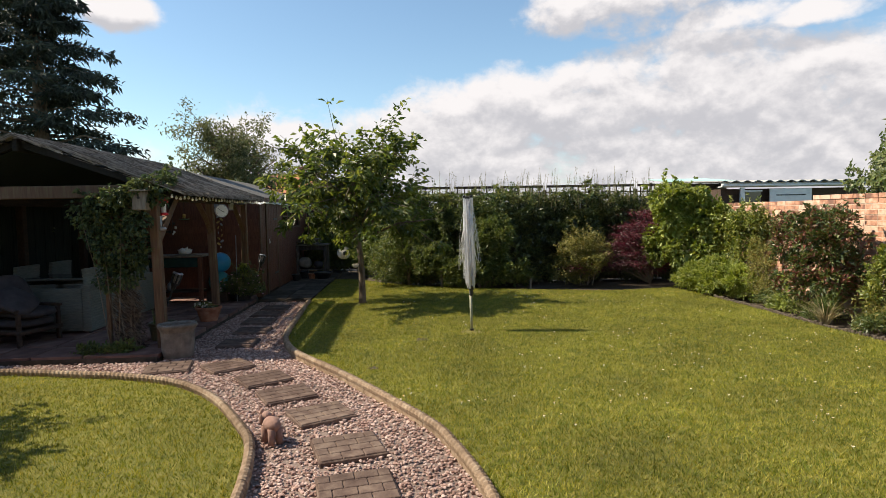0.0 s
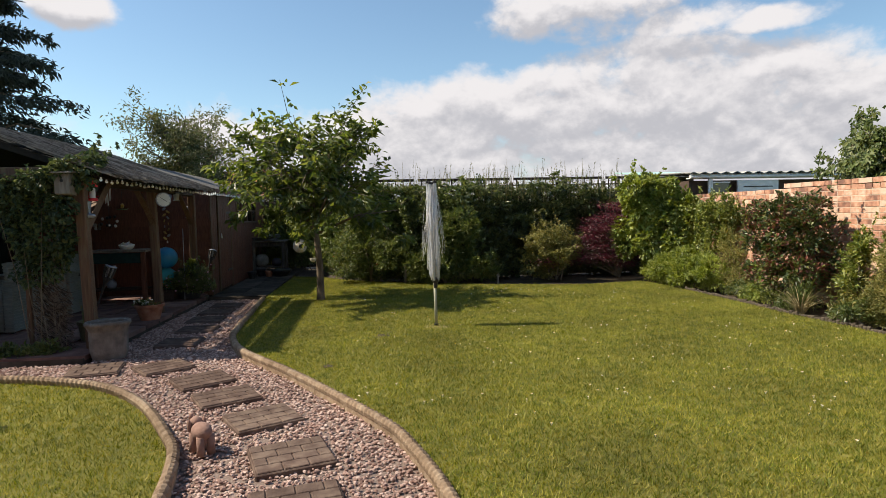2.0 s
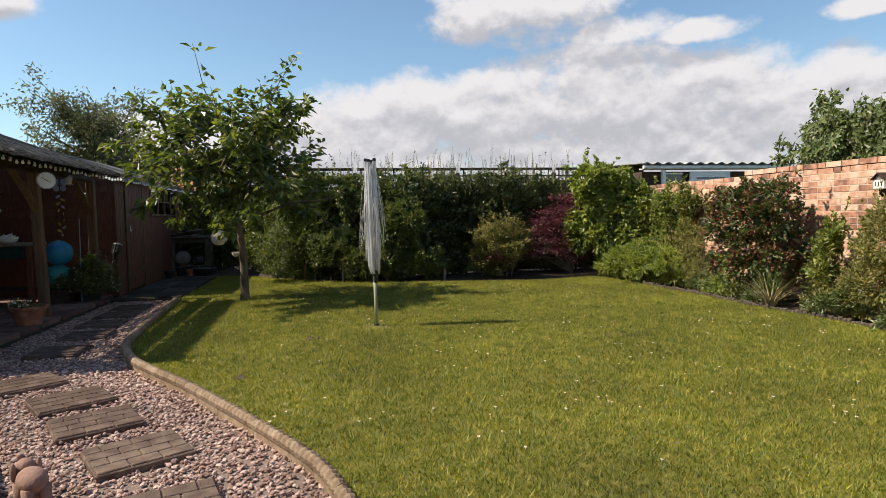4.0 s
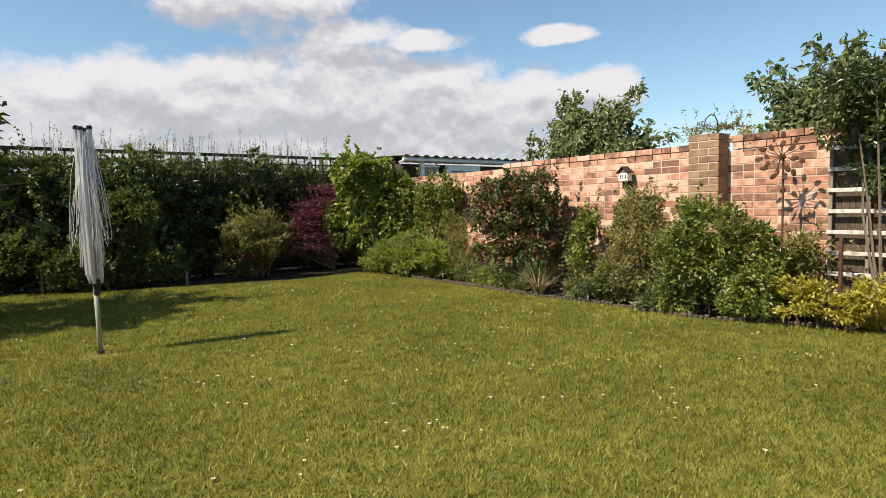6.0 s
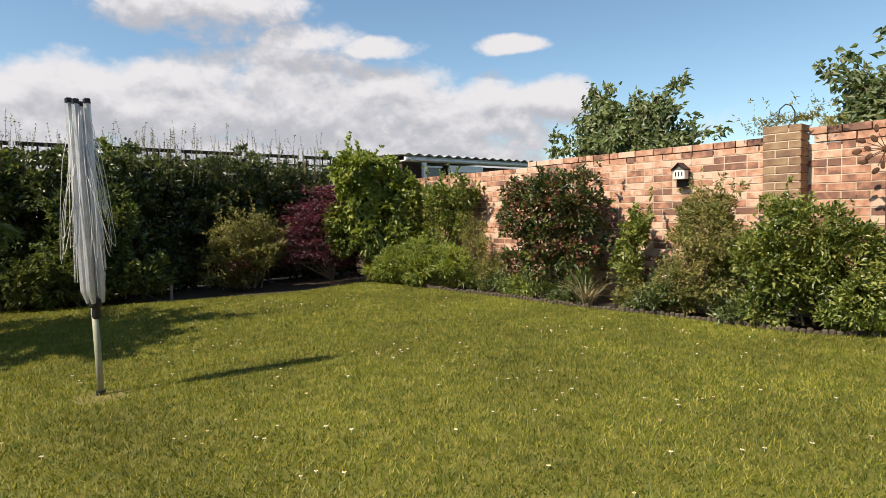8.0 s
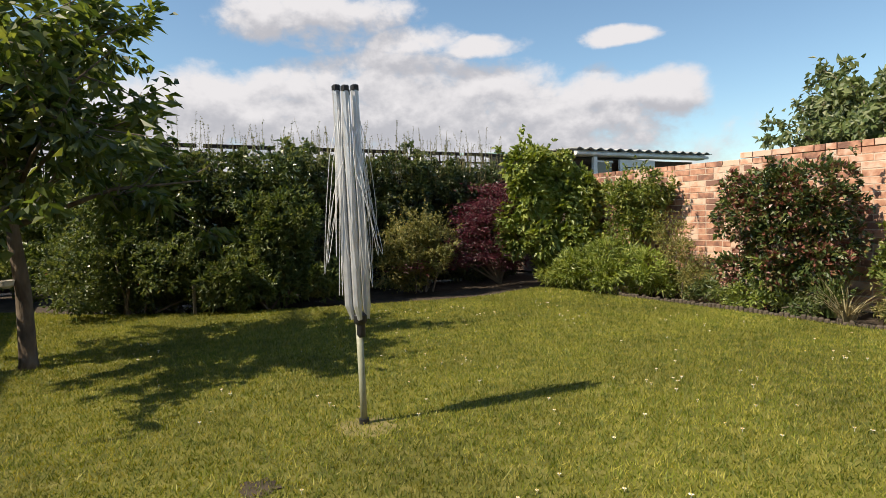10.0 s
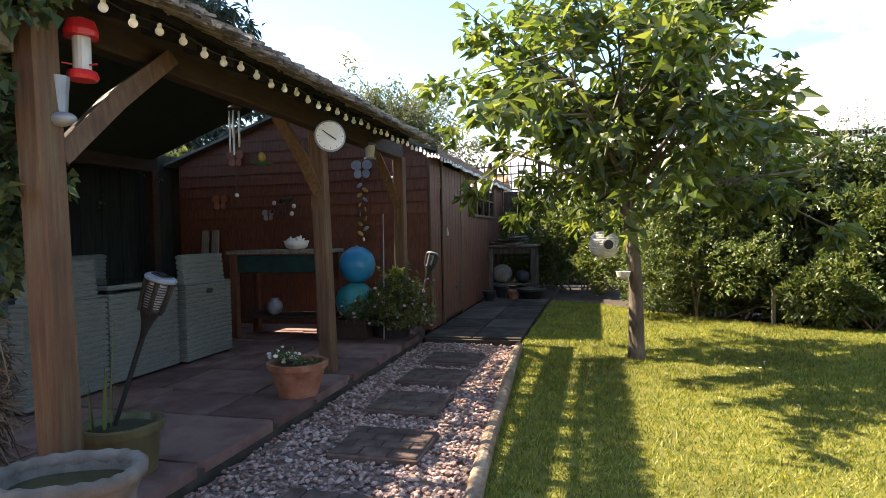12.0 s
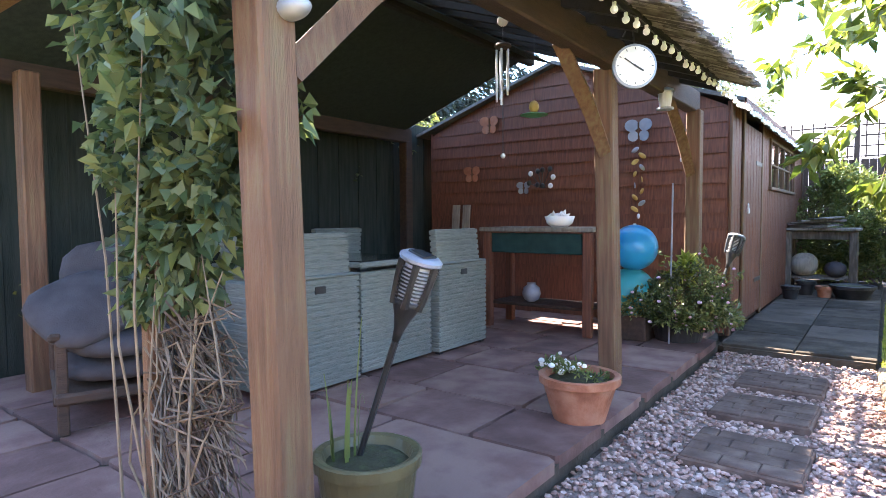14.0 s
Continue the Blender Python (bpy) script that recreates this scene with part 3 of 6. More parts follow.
grass(LAWN, 640000, 3, "grass", "short mown green and straw-tinted grass blades")
grass(LAWN_L, 140000, 4, "grass", "short mown green grass blades beside the path")


def pebbles(poly, n, seed):
    rng = np.random.default_rng(seed)
    lo, hi = np.min(poly, 0), np.max(poly, 0)
    lo = np.maximum(lo, (-4.6, 0.3))
    P = rng.uniform(lo, hi, (n * 3, 2))
    P = P[inside(P, poly)][:n]
    n = len(P)
    g = (1 + 5 ** 0.5) / 2
    ico = np.array([(-1, g, 0), (1, g, 0), (-1, -g, 0), (1, -g, 0), (0, -1, g), (0, 1, g), (0, -1, -g), (0, 1, -g), (g, 0, -1), (g, 0, 1), (-g, 0, -1), (-g, 0, 1)]) / 1.9
    tri = np.array([(0, 11, 5), (0, 5, 1), (0, 1, 7), (0, 7, 10), (0, 10, 11), (1, 5, 9), (5, 11, 4), (11, 10, 2), (10, 7, 6), (7, 1, 8),
                    (3, 9, 4), (3, 4, 2), (3, 2, 6), (3, 6, 8), (3, 8, 9), (4, 9, 5), (2, 4, 11), (6, 2, 10), (8, 6, 7), (9, 8, 1)])
    r = rng.uniform(0.007, 0.0145, (n, 1, 1))
    sc = rng.uniform(0.65, 1.25, (n, 1, 3)) * np.array((1.15, 1.0, 0.7))
    V = ico[None] * (1 + rng.uniform(-0.22, 0.22, (n, 12, 1))) * r * sc
    a = rng.uniform(0, 2 * np.pi, n)
    c, s = np.cos(a)[:, None], np.sin(a)[:, None]
    V = np.stack([V[..., 0] * c - V[..., 1] * s, V[..., 0] * s + V[..., 1] * c, V[..., 2]], -1)
    V += np.c_[P, rng.uniform(-0.036, -0.018, n)][:, None]
    T = tri[None] + 12 * np.arange(n)[:, None, None]
    solid("gravel", tri_mesh("gravel", V.reshape(-1, 3), T.reshape(-1, 3), GRAVEL), GRAVEL, "loose pale pink and grey gravel chippings on the path", "gravel", kind="stuff")


pebbles(PATH_AREA, 36000, 5)


def rope_edging(line, name, label, flip=1):
    """Concrete edging with a twisted rope along its top, laid in lengths of about 0.4 m."""
    ob = thing(name, (0, 0, 0), label, "edging", kind="structure")
    step = 5
    for i in range(0, len(line) - step, step):
        seg = line[i:i + step + 1]
        if seg[:, 1].max() < 0.2 or seg[:, 0].min() < -5:
            continue
        V, F = [], []
        pts = smooth_line(seg, 0.0125)
        d = np.gradient(pts, axis=0)
        d /= np.linalg.norm(d, axis=1, keepdims=True)
        nrm = np.c_[d[:, 1], -d[:, 0]]
        pts[0] += d[0] * 0.003
        pts[-1] -= d[-1] * 0.003
        m = 10
        s = np.r_[0, np.cumsum(np.linalg.norm(np.diff(pts, axis=0), axis=1))]
        for k, (p, q) in enumerate(zip(pts, nrm)):
            ring = [(-0.022, -0.06), (-0.022, 0.012)]
            for j in range(m - 3):
                a = math.pi * (1.15 - 1.3 * j / (m - 4))
                r = 0.031 + 0.006 * math.sin(2 * math.pi * s[k] / 0.05 + a * 1.0)
                ring.append((r * math.cos(a), 0.035 + r * math.sin(a)))
            ring.append((0.022, -0.06))
            for u, h in ring:
                V.append((p[0] + q[0] * u, p[1] + q[1] * u, h))
        for k in range(len(pts) - 1):
            for j in range(m):
                F.append((k * m + j, k * m + (j + 1) % m, (k + 1) * m + (j + 1) % m, (k + 1) * m + j))
        F.append(tuple(range(m))[::-1])
        F.append(tuple((len(pts) - 1) * m + j for j in range(m)))
        part("edging_stone", (V, F), EDGING, ob, smooth=False)
    return ob


rope_edging(line_r, "path_edging_lawn", "buff concrete rope-top edging along the lawn")
rope_edging(line_l, "path_edging_side", "buff concrete rope-top edging round the small lawn")


# stepping stones, each cast as a block of brick shapes
def stepping_stone():
    ob = thing("stepping_stone", (0, 0, 0), "grey-brown concrete stepping stone with a cast brick pattern", "stepping stone", "stepping stones in the gravel")
    part("slab", box((0, 0, -0.02), (0.44, 0.40, 0.04), 0.006), PAVER, ob)
    geo = []
    xs = [(-0.21, -0.073), (-0.067, 0.067), (0.073, 0.21)]
    ys = [(-0.19, -0.098), (-0.092, -0.003), (0.003, 0.092), (0.098, 0.19)]
    for j, (y0, y1) in enumerate(ys):
        for i, (x0, x1) in enumerate(xs if j % 2 == 0 else [(-0.21, -0.14), (-0.134, 0.0), (0.006, 0.14), (0.146, 0.21)]):
            geo.append(box(((x0 + x1) / 2, (y0 + y1) / 2, 0.002), (x1 - x0, y1 - y0, 0.012), 0.004))
    part("brick_pattern", join(*geo), PAVER, ob)
    return ob


STONES = [(0.21, 2.50, 12), (0.10, 3.10, 18), (-0.18, 3.78, 28), (-0.55, 4.32, 27), (-0.86, 4.83, 33), (-1.35, 5.35, 38), (-1.95, 5.36, 12), (0.27, 1.85, 4), (0.3, 1.2, 2), (0.3, 0.55, 0),
          (-1.55, 6.45, 0), (-1.58, 7.22, 1), (-1.67, 7.90, -1), (-1.70, 8.55, -2), (-1.70, 9.15, 0)]
first = None
for x, y, a in STONES:
    if first is None:
        first = stepping_stone()
        first.matrix_basis = pose(x, y, 0.0, 0, 0, a)
    else:
        copy_thing(first, pose(x, y, 0.0, random.uniform(-0.8, 0.8), random.uniform(-0.8, 0.8), a))

# ---- brick wall ----
wall = solid("wall_east", box((WALL_X + 0.1085, 4.4, 0.76), (0.22, 12.4, 1.60), 0), MORTAR, "long garden wall of weathered orange-red brick", "wall", kind="structure")
BRICK_ME = mesh_of("brick", *box((0, 0, 0), (0.1025, 0.215, 0.065), 0.0025), BRICK)
HEAD_ME = mesh_of("brick", *box((0, 0, 0), (0.1025, 0.1025, 0.065), 0.0025), BRICK)
far_bricks, n_near = [], 0


def course(y0, y1, k, z):
    """One course of stretchers, with a run of headers now and then, from y0 to y1."""
    r = random.Random(k * 31 + int(y0 * 10))
    y = y0 - (0.1125 if k % 2 else 0.0)
    while y < y1 - 0.05:
        header = r.random() < 0.36
        ln = 0.1025 if header else 0.215
        c = y + ln / 2
        y += ln + 0.01
        a, b = max(c - ln / 2, y0), min(c + ln / 2, y1)
        if b - a > 0.03:
            yield (a + b) / 2, b - a, z + r.uniform(-0.0015, 0.0015), header, r.uniform(-0.0015, 0.0015)


def lay(y0, y1, top, near):
    global n_near
    k = 0
    z = top - 0.0325
    while z > 0.0:
        for c, ln, zz, header, dx in course(y0, y1, k, z):
            whole = abs(ln - (0.1025 if header else 0.215)) < 1e-6
            if whole and near and n_near < 300 and z > 0.55:
                ob = new("brick", HEAD_ME if header else BRICK_ME)
                ob.parent = wall
                ob.location = (WALL_X + 0.046 + dx, c, zz)
                n_near += 1
            else:
                far_bricks.append(box((WALL_X + 0.046 + dx, c, zz), (0.1025, ln, 0.065), 0.0025))
        z -= 0.075
        k += 1


lay(3.0, 4.72, 1.735, True)
lay(5.05, 8.12, 1.685, True)
lay(8.13, 10.6, 1.61, False)
lay(-1.8, 3.0, 1.735, False)

pillar = solid("brick_pillar", box((6.705, 4.885, 0.86), (0.20, 0.30, 1.74), 0), MORTAR, "dark buff brick pillar standing against the garden wall", "pillar", kind="structure")
PB_ME = mesh_of("brick", *box((0, 0, 0), (0.22, 0.215, 0.065), 0.003), BRICK_DARK)
PH_ME = mesh_of("brick", *box((0, 0, 0), (0.22, 0.1025, 0.065), 0.003), BRICK_DARK)
for k in range(23):
    for me, yy in (((PB_ME, 4.8295), (PH_ME, 4.9985)) if k % 2 else ((PH_ME, 4.773), (PB_ME, 4.942))):
        ob = new("brick", me)
        ob.parent = pillar
        ob.location = (6.71, yy, 1.7275 - 0.075 * k)

# ---- hedge, fence and borders ----
fence = thing("fence_north", (0, 12.3, 0), "brown timber fence with a trellis top behind the hedge", "fence", kind="structure")
for i in range(2, 9):
    part("fence_post", box((-1.6 + i * 1.03, 0, 0.93), (0.075, 0.075, 2.1), 0.006), DARKWOOD, fence)
for i in range(2, 8):
    part("fence_panel", join(*[box((-1.6 + i * 1.03 + 0.07 + j * 0.1, 0.01, 0.85), (0.094, 0.014, 1.75), 0.003) for j in range(10)]), DARKWOOD, fence)
    x0 = -1.6 + i * 1.03 + 0.04
    bars = [box((x0 + 0.475, -0.012, h), (0.95, 0.018, 0.03), 0.003) for h in (1.80, 1.92, 2.045, 2.07)]
    bars += [box((x0 + 0.08 + j * 0.16, 0.008, 1.92), (0.024, 0.018, 0.30), 0.003) for j in range(6)]
    part("trellis", join(*bars), DARKWOOD, fence)


def hedge():
    rng = np.random.default_rng(21)
    lumps = []
    for x in np.arange(0.3, 6.0, 0.33):
        front = np.interp(x, [0.2, 1.1, 2.5, 3.1, 6.0], [12.0, 11.6, 11.3, 11.75, 11.75])
        for z in (0.25, 0.75, 1.15, 1.55 + 0.08 * math.sin(x * 3.1)):
            lumps.append((x + rng.uniform(-0.12, 0.12), front + 0.35 + rng.uniform(-0.13, 0.1) + (-0.12 if z > 1.4 else 0), z, 0.36 * rng.uniform(0.8, 1.15), 0.36, 0.33 * rng.uniform(0.85, 1.15)))
    return lumps


bush("hedge", (0, 0, 0), hedge(), 95000, 0.072, 0.044, LEAF_HEDGE, "tall dense dark green mixed hedge along the back fence", "hedge", rough=1.5, wild=1.0, stems=40, seed=22, shell=0.3, shoots=260)


def shoots(name, at, n, area, h0, h1, label, material, seed, leaf=0.02):
    """Thin upright shoots with small leaves."""
    rng = np.random.default_rng(seed)
    ob = thing(name, at, label, "shoots")
    geo, P, D = [], [], []
    for i in range(n):
        b = np.array((rng.uniform(*area[0]), rng.uniform(*area[1]), rng.uniform(-0.3, 0.05)))
        h = rng.uniform(h0, h1)
        e = b + np.array((rng.normal() * 0.12 * h, rng.normal() * 0.12 * h, h))
        geo.append(tube([b, (b + e) / 2 + rng.normal(size=3) * 0.01, e], [0.003, 0.0025, 0.0012], 4))
        for t in rng.uniform(0.15, 1.0, int(26 * h / 0.5)):
            P.append(b + (e - b) * t)
            D.append(rng.normal(size=3) + (0, 0, 0.5))
    V, T = leaves(np.array(P), np.array(D), leaf, leaf * 0.45, rng)
    tagged(part("stalk_work", join(*geo), STRAW, ob), kind="stuff")
    part("leaves", tri_mesh("leaves", V, T, material), material, ob)
    return ob


shoots("hedge_shoots", (0, 11.7, 1.75), 330, ((1.1, 6.0), (-0.15, 0.45)), 0.22, 0.72, "wispy tall shoots standing above the hedge", LEAF_FAR, 5, 0.026)

bush("rose_shrub", (0.5, 11.75, 0), [(-0.2, 0, 0.5, 0.5, 0.4, 0.5), (0.35, -0.1, 0.6, 0.5, 0.4, 0.55), (0, 0.1, 1.1, 0.5, 0.4, 0.45), (0.8, -0.1, 0.4, 0.45, 0.35, 0.4), (0.5, 0, 1.2, 0.45, 0.35, 0.5)],
     17000, 0.05, 0.03, LEAF_MID, "bushy mid-green shrub with a few red roses", wild=1.0, rough=1.4, seed=31, shoots=120, blooms=REDPETAL, bloom_n=9)
bush("laurel_shrub", (2.0, 11.05, 0), [(0, 0, 0.7, 0.42, 0.3, 0.55), (0.25, 0.05, 1.15, 0.5, 0.3, 0.4), (-0.3, 0.05, 0.45, 0.4, 0.3, 0.4), (0.1, -0.05, 0.25, 0.45, 0.3, 0.25), (0.6, -0.1, 0.3, 0.4, 0.25, 0.3)],
     12000, 0.065, 0.038, LEAF_MID, "glossy green laurel shrub in front of the hedge", seed=32, shoots=30)
bush("spirea_shrub", (4.1, 11.05, 0), [(0, 0, 0.42, 0.48, 0.34, 0.4), (0.28, 0.05, 0.55, 0.36, 0.3, 0.32), (-0.3, 0, 0.5, 0.34, 0.28, 0.38), (-0.05, 0.05, 0.78, 0.32, 0.25, 0.22)],
     11000, 0.042, 0.02, LEAF_OLIVE, "twiggy bronze-green shrub in the border", seed=33, shoots=130, wild=1.3, shell=0.5)


def acer():
    rng = np.random.default_rng(41)
    ob = thing("acer", (5.45, 11.1, 0), "low spreading Japanese maple with dark red leaves", "small tree")
    tips, geo = [], []
    for i in range(44):
        a = rng.uniform(0, 6.28)
        z = rng.uniform(0.3, 1.55)
        r = rng.uniform(0.25, 0.8) * (1.1 - 0.35 * z)
        e = np.array((math.cos(a) * r * 1.35 - 0.12 + 0.8 * (z - 0.95), math.sin(a) * r * 0.6, z))
        mid = np.array((e[0] * 0.4, e[1] * 0.4, z * 0.75))
        geo.append(tube([(0, 0, 0), mid, e], [0.02, 0.01, 0.003], 5))
        tips.append(e)
    for g in geo:
        part("branch", g, TWIG, ob)
    tips = np.array(tips)
    k = rng.integers(0, len(tips), 9000)
    P = tips[k] + rng.normal(size=(9000, 3)) * (0.17, 0.13, 0.028) - np.abs(rng.normal(size=(9000, 1))) * (0, 0, 0.05)
    D = rng.normal(size=(9000, 3)) * (1, 1, 0.35) + (0, 0, -0.35)
    V, T = leaves(P, D, 0.058, 0.02, rng)
    part("foliage", tri_mesh("foliage", V, T, LEAF_RED), LEAF_RED, ob, "finely cut dark red leaves")


acer()
bush("ivy_climber", (6.15, 10.6, 0), [(-0.5, 0.0, 1.45, 0.33, 0.28, 0.5), (-0.05, -0.1, 1.05, 0.5, 0.32, 0.6), (0.32, -0.15, 1.4, 0.36, 0.3, 0.42), (-0.3, 0, 1.72, 0.3, 0.22, 0.2), (0.1, -0.25, 0.55, 0.45, 0.3, 0.5), (-0.1, 0, 1.6, 0.4, 0.28, 0.3), (-0.5, 0.05, 0.85, 0.36, 0.28, 0.5), (0.42, -0.2, 0.9, 0.3, 0.26, 0.5)],
     17000, 0.085, 0.062, LEAF_LIME, "bright green climber in the corner of the wall", "climber", seed=34, shoots=40, droop=0.6, wild=0.6)
bush("corner_shrub", (6.52, 9.5, 0), [(0, 0.05, 0.9, 0.24, 0.36, 0.45), (0.05, 0.1, 1.25, 0.24, 0.4, 0.34), (0, -0.3, 1.3, 0.2, 0.2, 0.22)],
     6000, 0.06, 0.034, LEAF_BROAD, "mid-green shrub growing up the brick wall", seed=35, shoots=40)
bush("low_perennial", (5.95, 9.45, 0), [(-0.1, 0.5, 0.25, 0.32, 0.42, 0.3), (-0.05, 0.0, 0.32, 0.36, 0.5, 0.34), (0.05, -0.55, 0.28, 0.3, 0.4, 0.3), (0.0, 0.9, 0.24, 0.3, 0.3, 0.26)],
     12000, 0.075, 0.022, LEAF_LIME, "low fresh green leafy perennial along the lawn", seed=36, wild=0.7)
bush("dry_perennial", (6.35, 8.6, 0), [(0, 0, 0.35, 0.24, 0.34, 0.4), (0.05, 0.15, 0.65, 0.2, 0.22, 0.28), (-0.15, -0.3, 0.2, 0.25, 0.25, 0.2)],
     3000, 0.055, 0.014, LEAF_OLIVE, "dry straw-tinted perennials in the border", seed=37, shoots=30, wild=1.2, shell=0.7)
bush("rose_bush", (6.25, 7.3, 0), [(0, 0, 0.75, 0.4, 0.6, 0.55), (0, -0.3, 1.05, 0.34, 0.42, 0.4), (0, 0.3, 1.0, 0.34, 0.42, 0.36), (0, 0.0, 1.28, 0.26, 0.36, 0.24), (0, 0.0, 0.35, 0.36, 0.55, 0.34)],
     15000, 0.06, 0.037, LEAF_ROSE, "tall rose bush with dark green and reddish leaves", seed=38, shoots=40, blooms=PETAL, bloom_n=26, shell=0.3)
bush("yellow_rose_bush", (6.45, 6.33, 0), [(0, 0.05, 0.35, 0.2, 0.2, 0.34), (0.05, 0, 0.8, 0.15, 0.16, 0.24)],
     2000, 0.06, 0.034, LEAF_BROAD, "thin leggy shrub against the brick wall", seed=39, shoots=14, blooms=YELLOWPETAL, bloom_n=8, shell=0.7, rough=0.7)
bush("potentilla_shrub", (6.25, 5.45, 0), [(0, 0.0, 0.5, 0.36, 0.38, 0.5), (0.05, 0.05, 0.88, 0.3, 0.34, 0.3), (0, -0.1, 0.72, 0.3, 0.32, 0.35), (0, 0.15, 0.25, 0.34, 0.3, 0.24)],
     15000, 0.042, 0.017, LEAF_OLIVE, "feathery olive-green shrub below the bird house", seed=40, shoots=70, wild=1.2, shell=0.4, rough=0.8)
bush("broad_shrub", (6.15, 4.54, 0), [(0, 0.1, 0.45, 0.42, 0.48, 0.45), (0.05, 0.12, 0.75, 0.34, 0.34, 0.28), (0, -0.28, 0.45, 0.34, 0.34, 0.36), (0.05, -0.3, 0.68, 0.25, 0.22, 0.22), (0.05, 0.2, 1.0, 0.1, 0.1, 0.16)],
     17000, 0.044, 0.026, LEAF_BROAD, "broad mid-green shrub in front of the pillar", seed=42, shoots=40, shell=0.35, rough=0.8)
bush("wall_perennial", (6.5, 3.9, 0), [(0, 0, 0.3, 0.18, 0.22, 0.3), (0.05, 0.05, 0.6, 0.15, 0.2, 0.2)],
     2600, 0.055, 0.02, LEAF_OLIVE, "straggling olive-tinted perennial at the wall foot", seed=43, shoots=20, shell=0.7)
bush("golden_shrub", (6.15, 3.5, 0), [(0, 0, 0.14, 0.26, 0.4, 0.14), (0.1, 0.2, 0.26, 0.18, 0.18, 0.18), (0.15, -0.3, 0.2, 0.2, 0.3, 0.18)],
     4200, 0.045, 0.03, LEAF_GOLD, "low golden-yellow leafed shrub at the lawn edge", seed=44, wild=0.7)


def blade_clump(name, at, n, h, spread, material, label, seed, width=0.016):
    """Long arching strap leaves."""
    rng = np.random.default_rng(seed)
    ob = thing(name, at, label, "plant")
    V, F = [], []
    for i in range(n):
        a = rng.uniform(0, 6.28)
        hh, r = h * rng.uniform(0.55, 1.1), spread * rng.uniform(0.3, 1.0)
        d, s = np.array((math.cos(a), math.sin(a), 0)), np.array((-math.sin(a), math.cos(a), 0))
        b = d * rng.uniform(0, 0.06)
        bend = rng.uniform(0.0, 0.6)
        o = len(V)
        for t in (0, 0.3, 0.6, 0.85, 1.0):
            p = b + d * r * t ** 1.6 + np.array((0, 0, hh * (t - bend * t ** 3)))
            w = width * 0.5 * (1 - t ** 2) + 0.0008
            V.extend([tuple(p - s * w), tuple(p + s * w + d * 0.002)])
        F.extend([(o + 2 * k, o + 2 * k + 1, o + 2 * k + 3, o + 2 * k + 2) for k in range(4)])
    part("leaves", (V, F), material, ob)
    return ob


blade_clump("iris_clump", (6.05, 6.75, 0), 60, 0.62, 0.35, LEAF_MID, "clump of tall green iris leaves", 51)
blade_clump("straw_clump", (5.88, 6.55, 0), 70, 0.38, 0.42, STRAW, "arching straw-coloured strap leaves at the lawn edge", 52, 0.012)

for k, (x, yy, n, s, lf, lab) in enumerate(((6.1, 8.1, 2600, 0.26, LEAF_MID, "low green ground cover beside the roses"), (6.0, 7.55, 2200, 0.22, LEAF_LIME, "bright green ground cover under the roses"),
        (6.05, 7.0, 2200, 0.2, LEAF_MID, "low leafy ground cover among the irises"), (6.2, 6.2, 2600, 0.22, LEAF_OLIVE, "dry low ground cover by the white block"), (6.05, 5.8, 2400, 0.22, LEAF_MID, "low leafy edging plants at the lawn"),
        (6.0, 5.0, 2000, 0.2, LEAF_MID, "low green plants under the broad shrub"), (6.1, 4.2, 2400, 0.22, LEAF_LIME, "fresh green low plants by the spinner"), (6.4, 8.8, 2400, 0.3, LEAF_OLIVE, "straggling straw-green plants by the wall"))):
    bush("ground_cover", (x, yy, 0), [(0, 0, s * 0.45, 0.24, 0.28, s * 0.5), (0.15, 0.16, s * 0.5, 0.2, 0.2, s * 0.5), (0.1, -0.18, s * 0.4, 0.2, 0.2, s * 0.4)], n // 2, 0.055, 0.022, lf, lab, "plant", "ground cover in the border", seed=110 + k, stems=2, shoots=16, wild=1.1, shell=0.6)

# ---- trees ----
limb_tree("plum_tree", (-0.29, 9.35, 0), "young plum tree with large drooping green leaves", 3.35, 1.30, 0.055, 1.18, 22, 7600, 0.125, 0.062, LEAF_TREE, 63, tilt=-0.1, droop=0.5, whorl=5)
limb_tree("apple_tree", (7.55, 7.1, 0), "green apple tree standing behind the brick wall", 2.88, 0.88, 0.09, 1.5, 28, 16000, 0.10, 0.06, LEAF_MID, 64, droop=0.2).scale = (0.45, 1, 1)
limb_tree("pear_tree", (7.75, 3.95, 0), "green fruit tree standing behind the brick wall", 2.72, 0.92, 0.09, 1.4, 22, 12000, 0.10, 0.058, LEAF_MID, 65, droop=0.2).scale = (0.5, 1, 1)
limb_tree("willow_tree", (-4.8, 17.7, 0), "round pale green tree beyond the garden shed", 5.2, 1.75, 0.13, 1.6, 26, 17000, 0.11, 0.046, LEAF_FAR, 66)


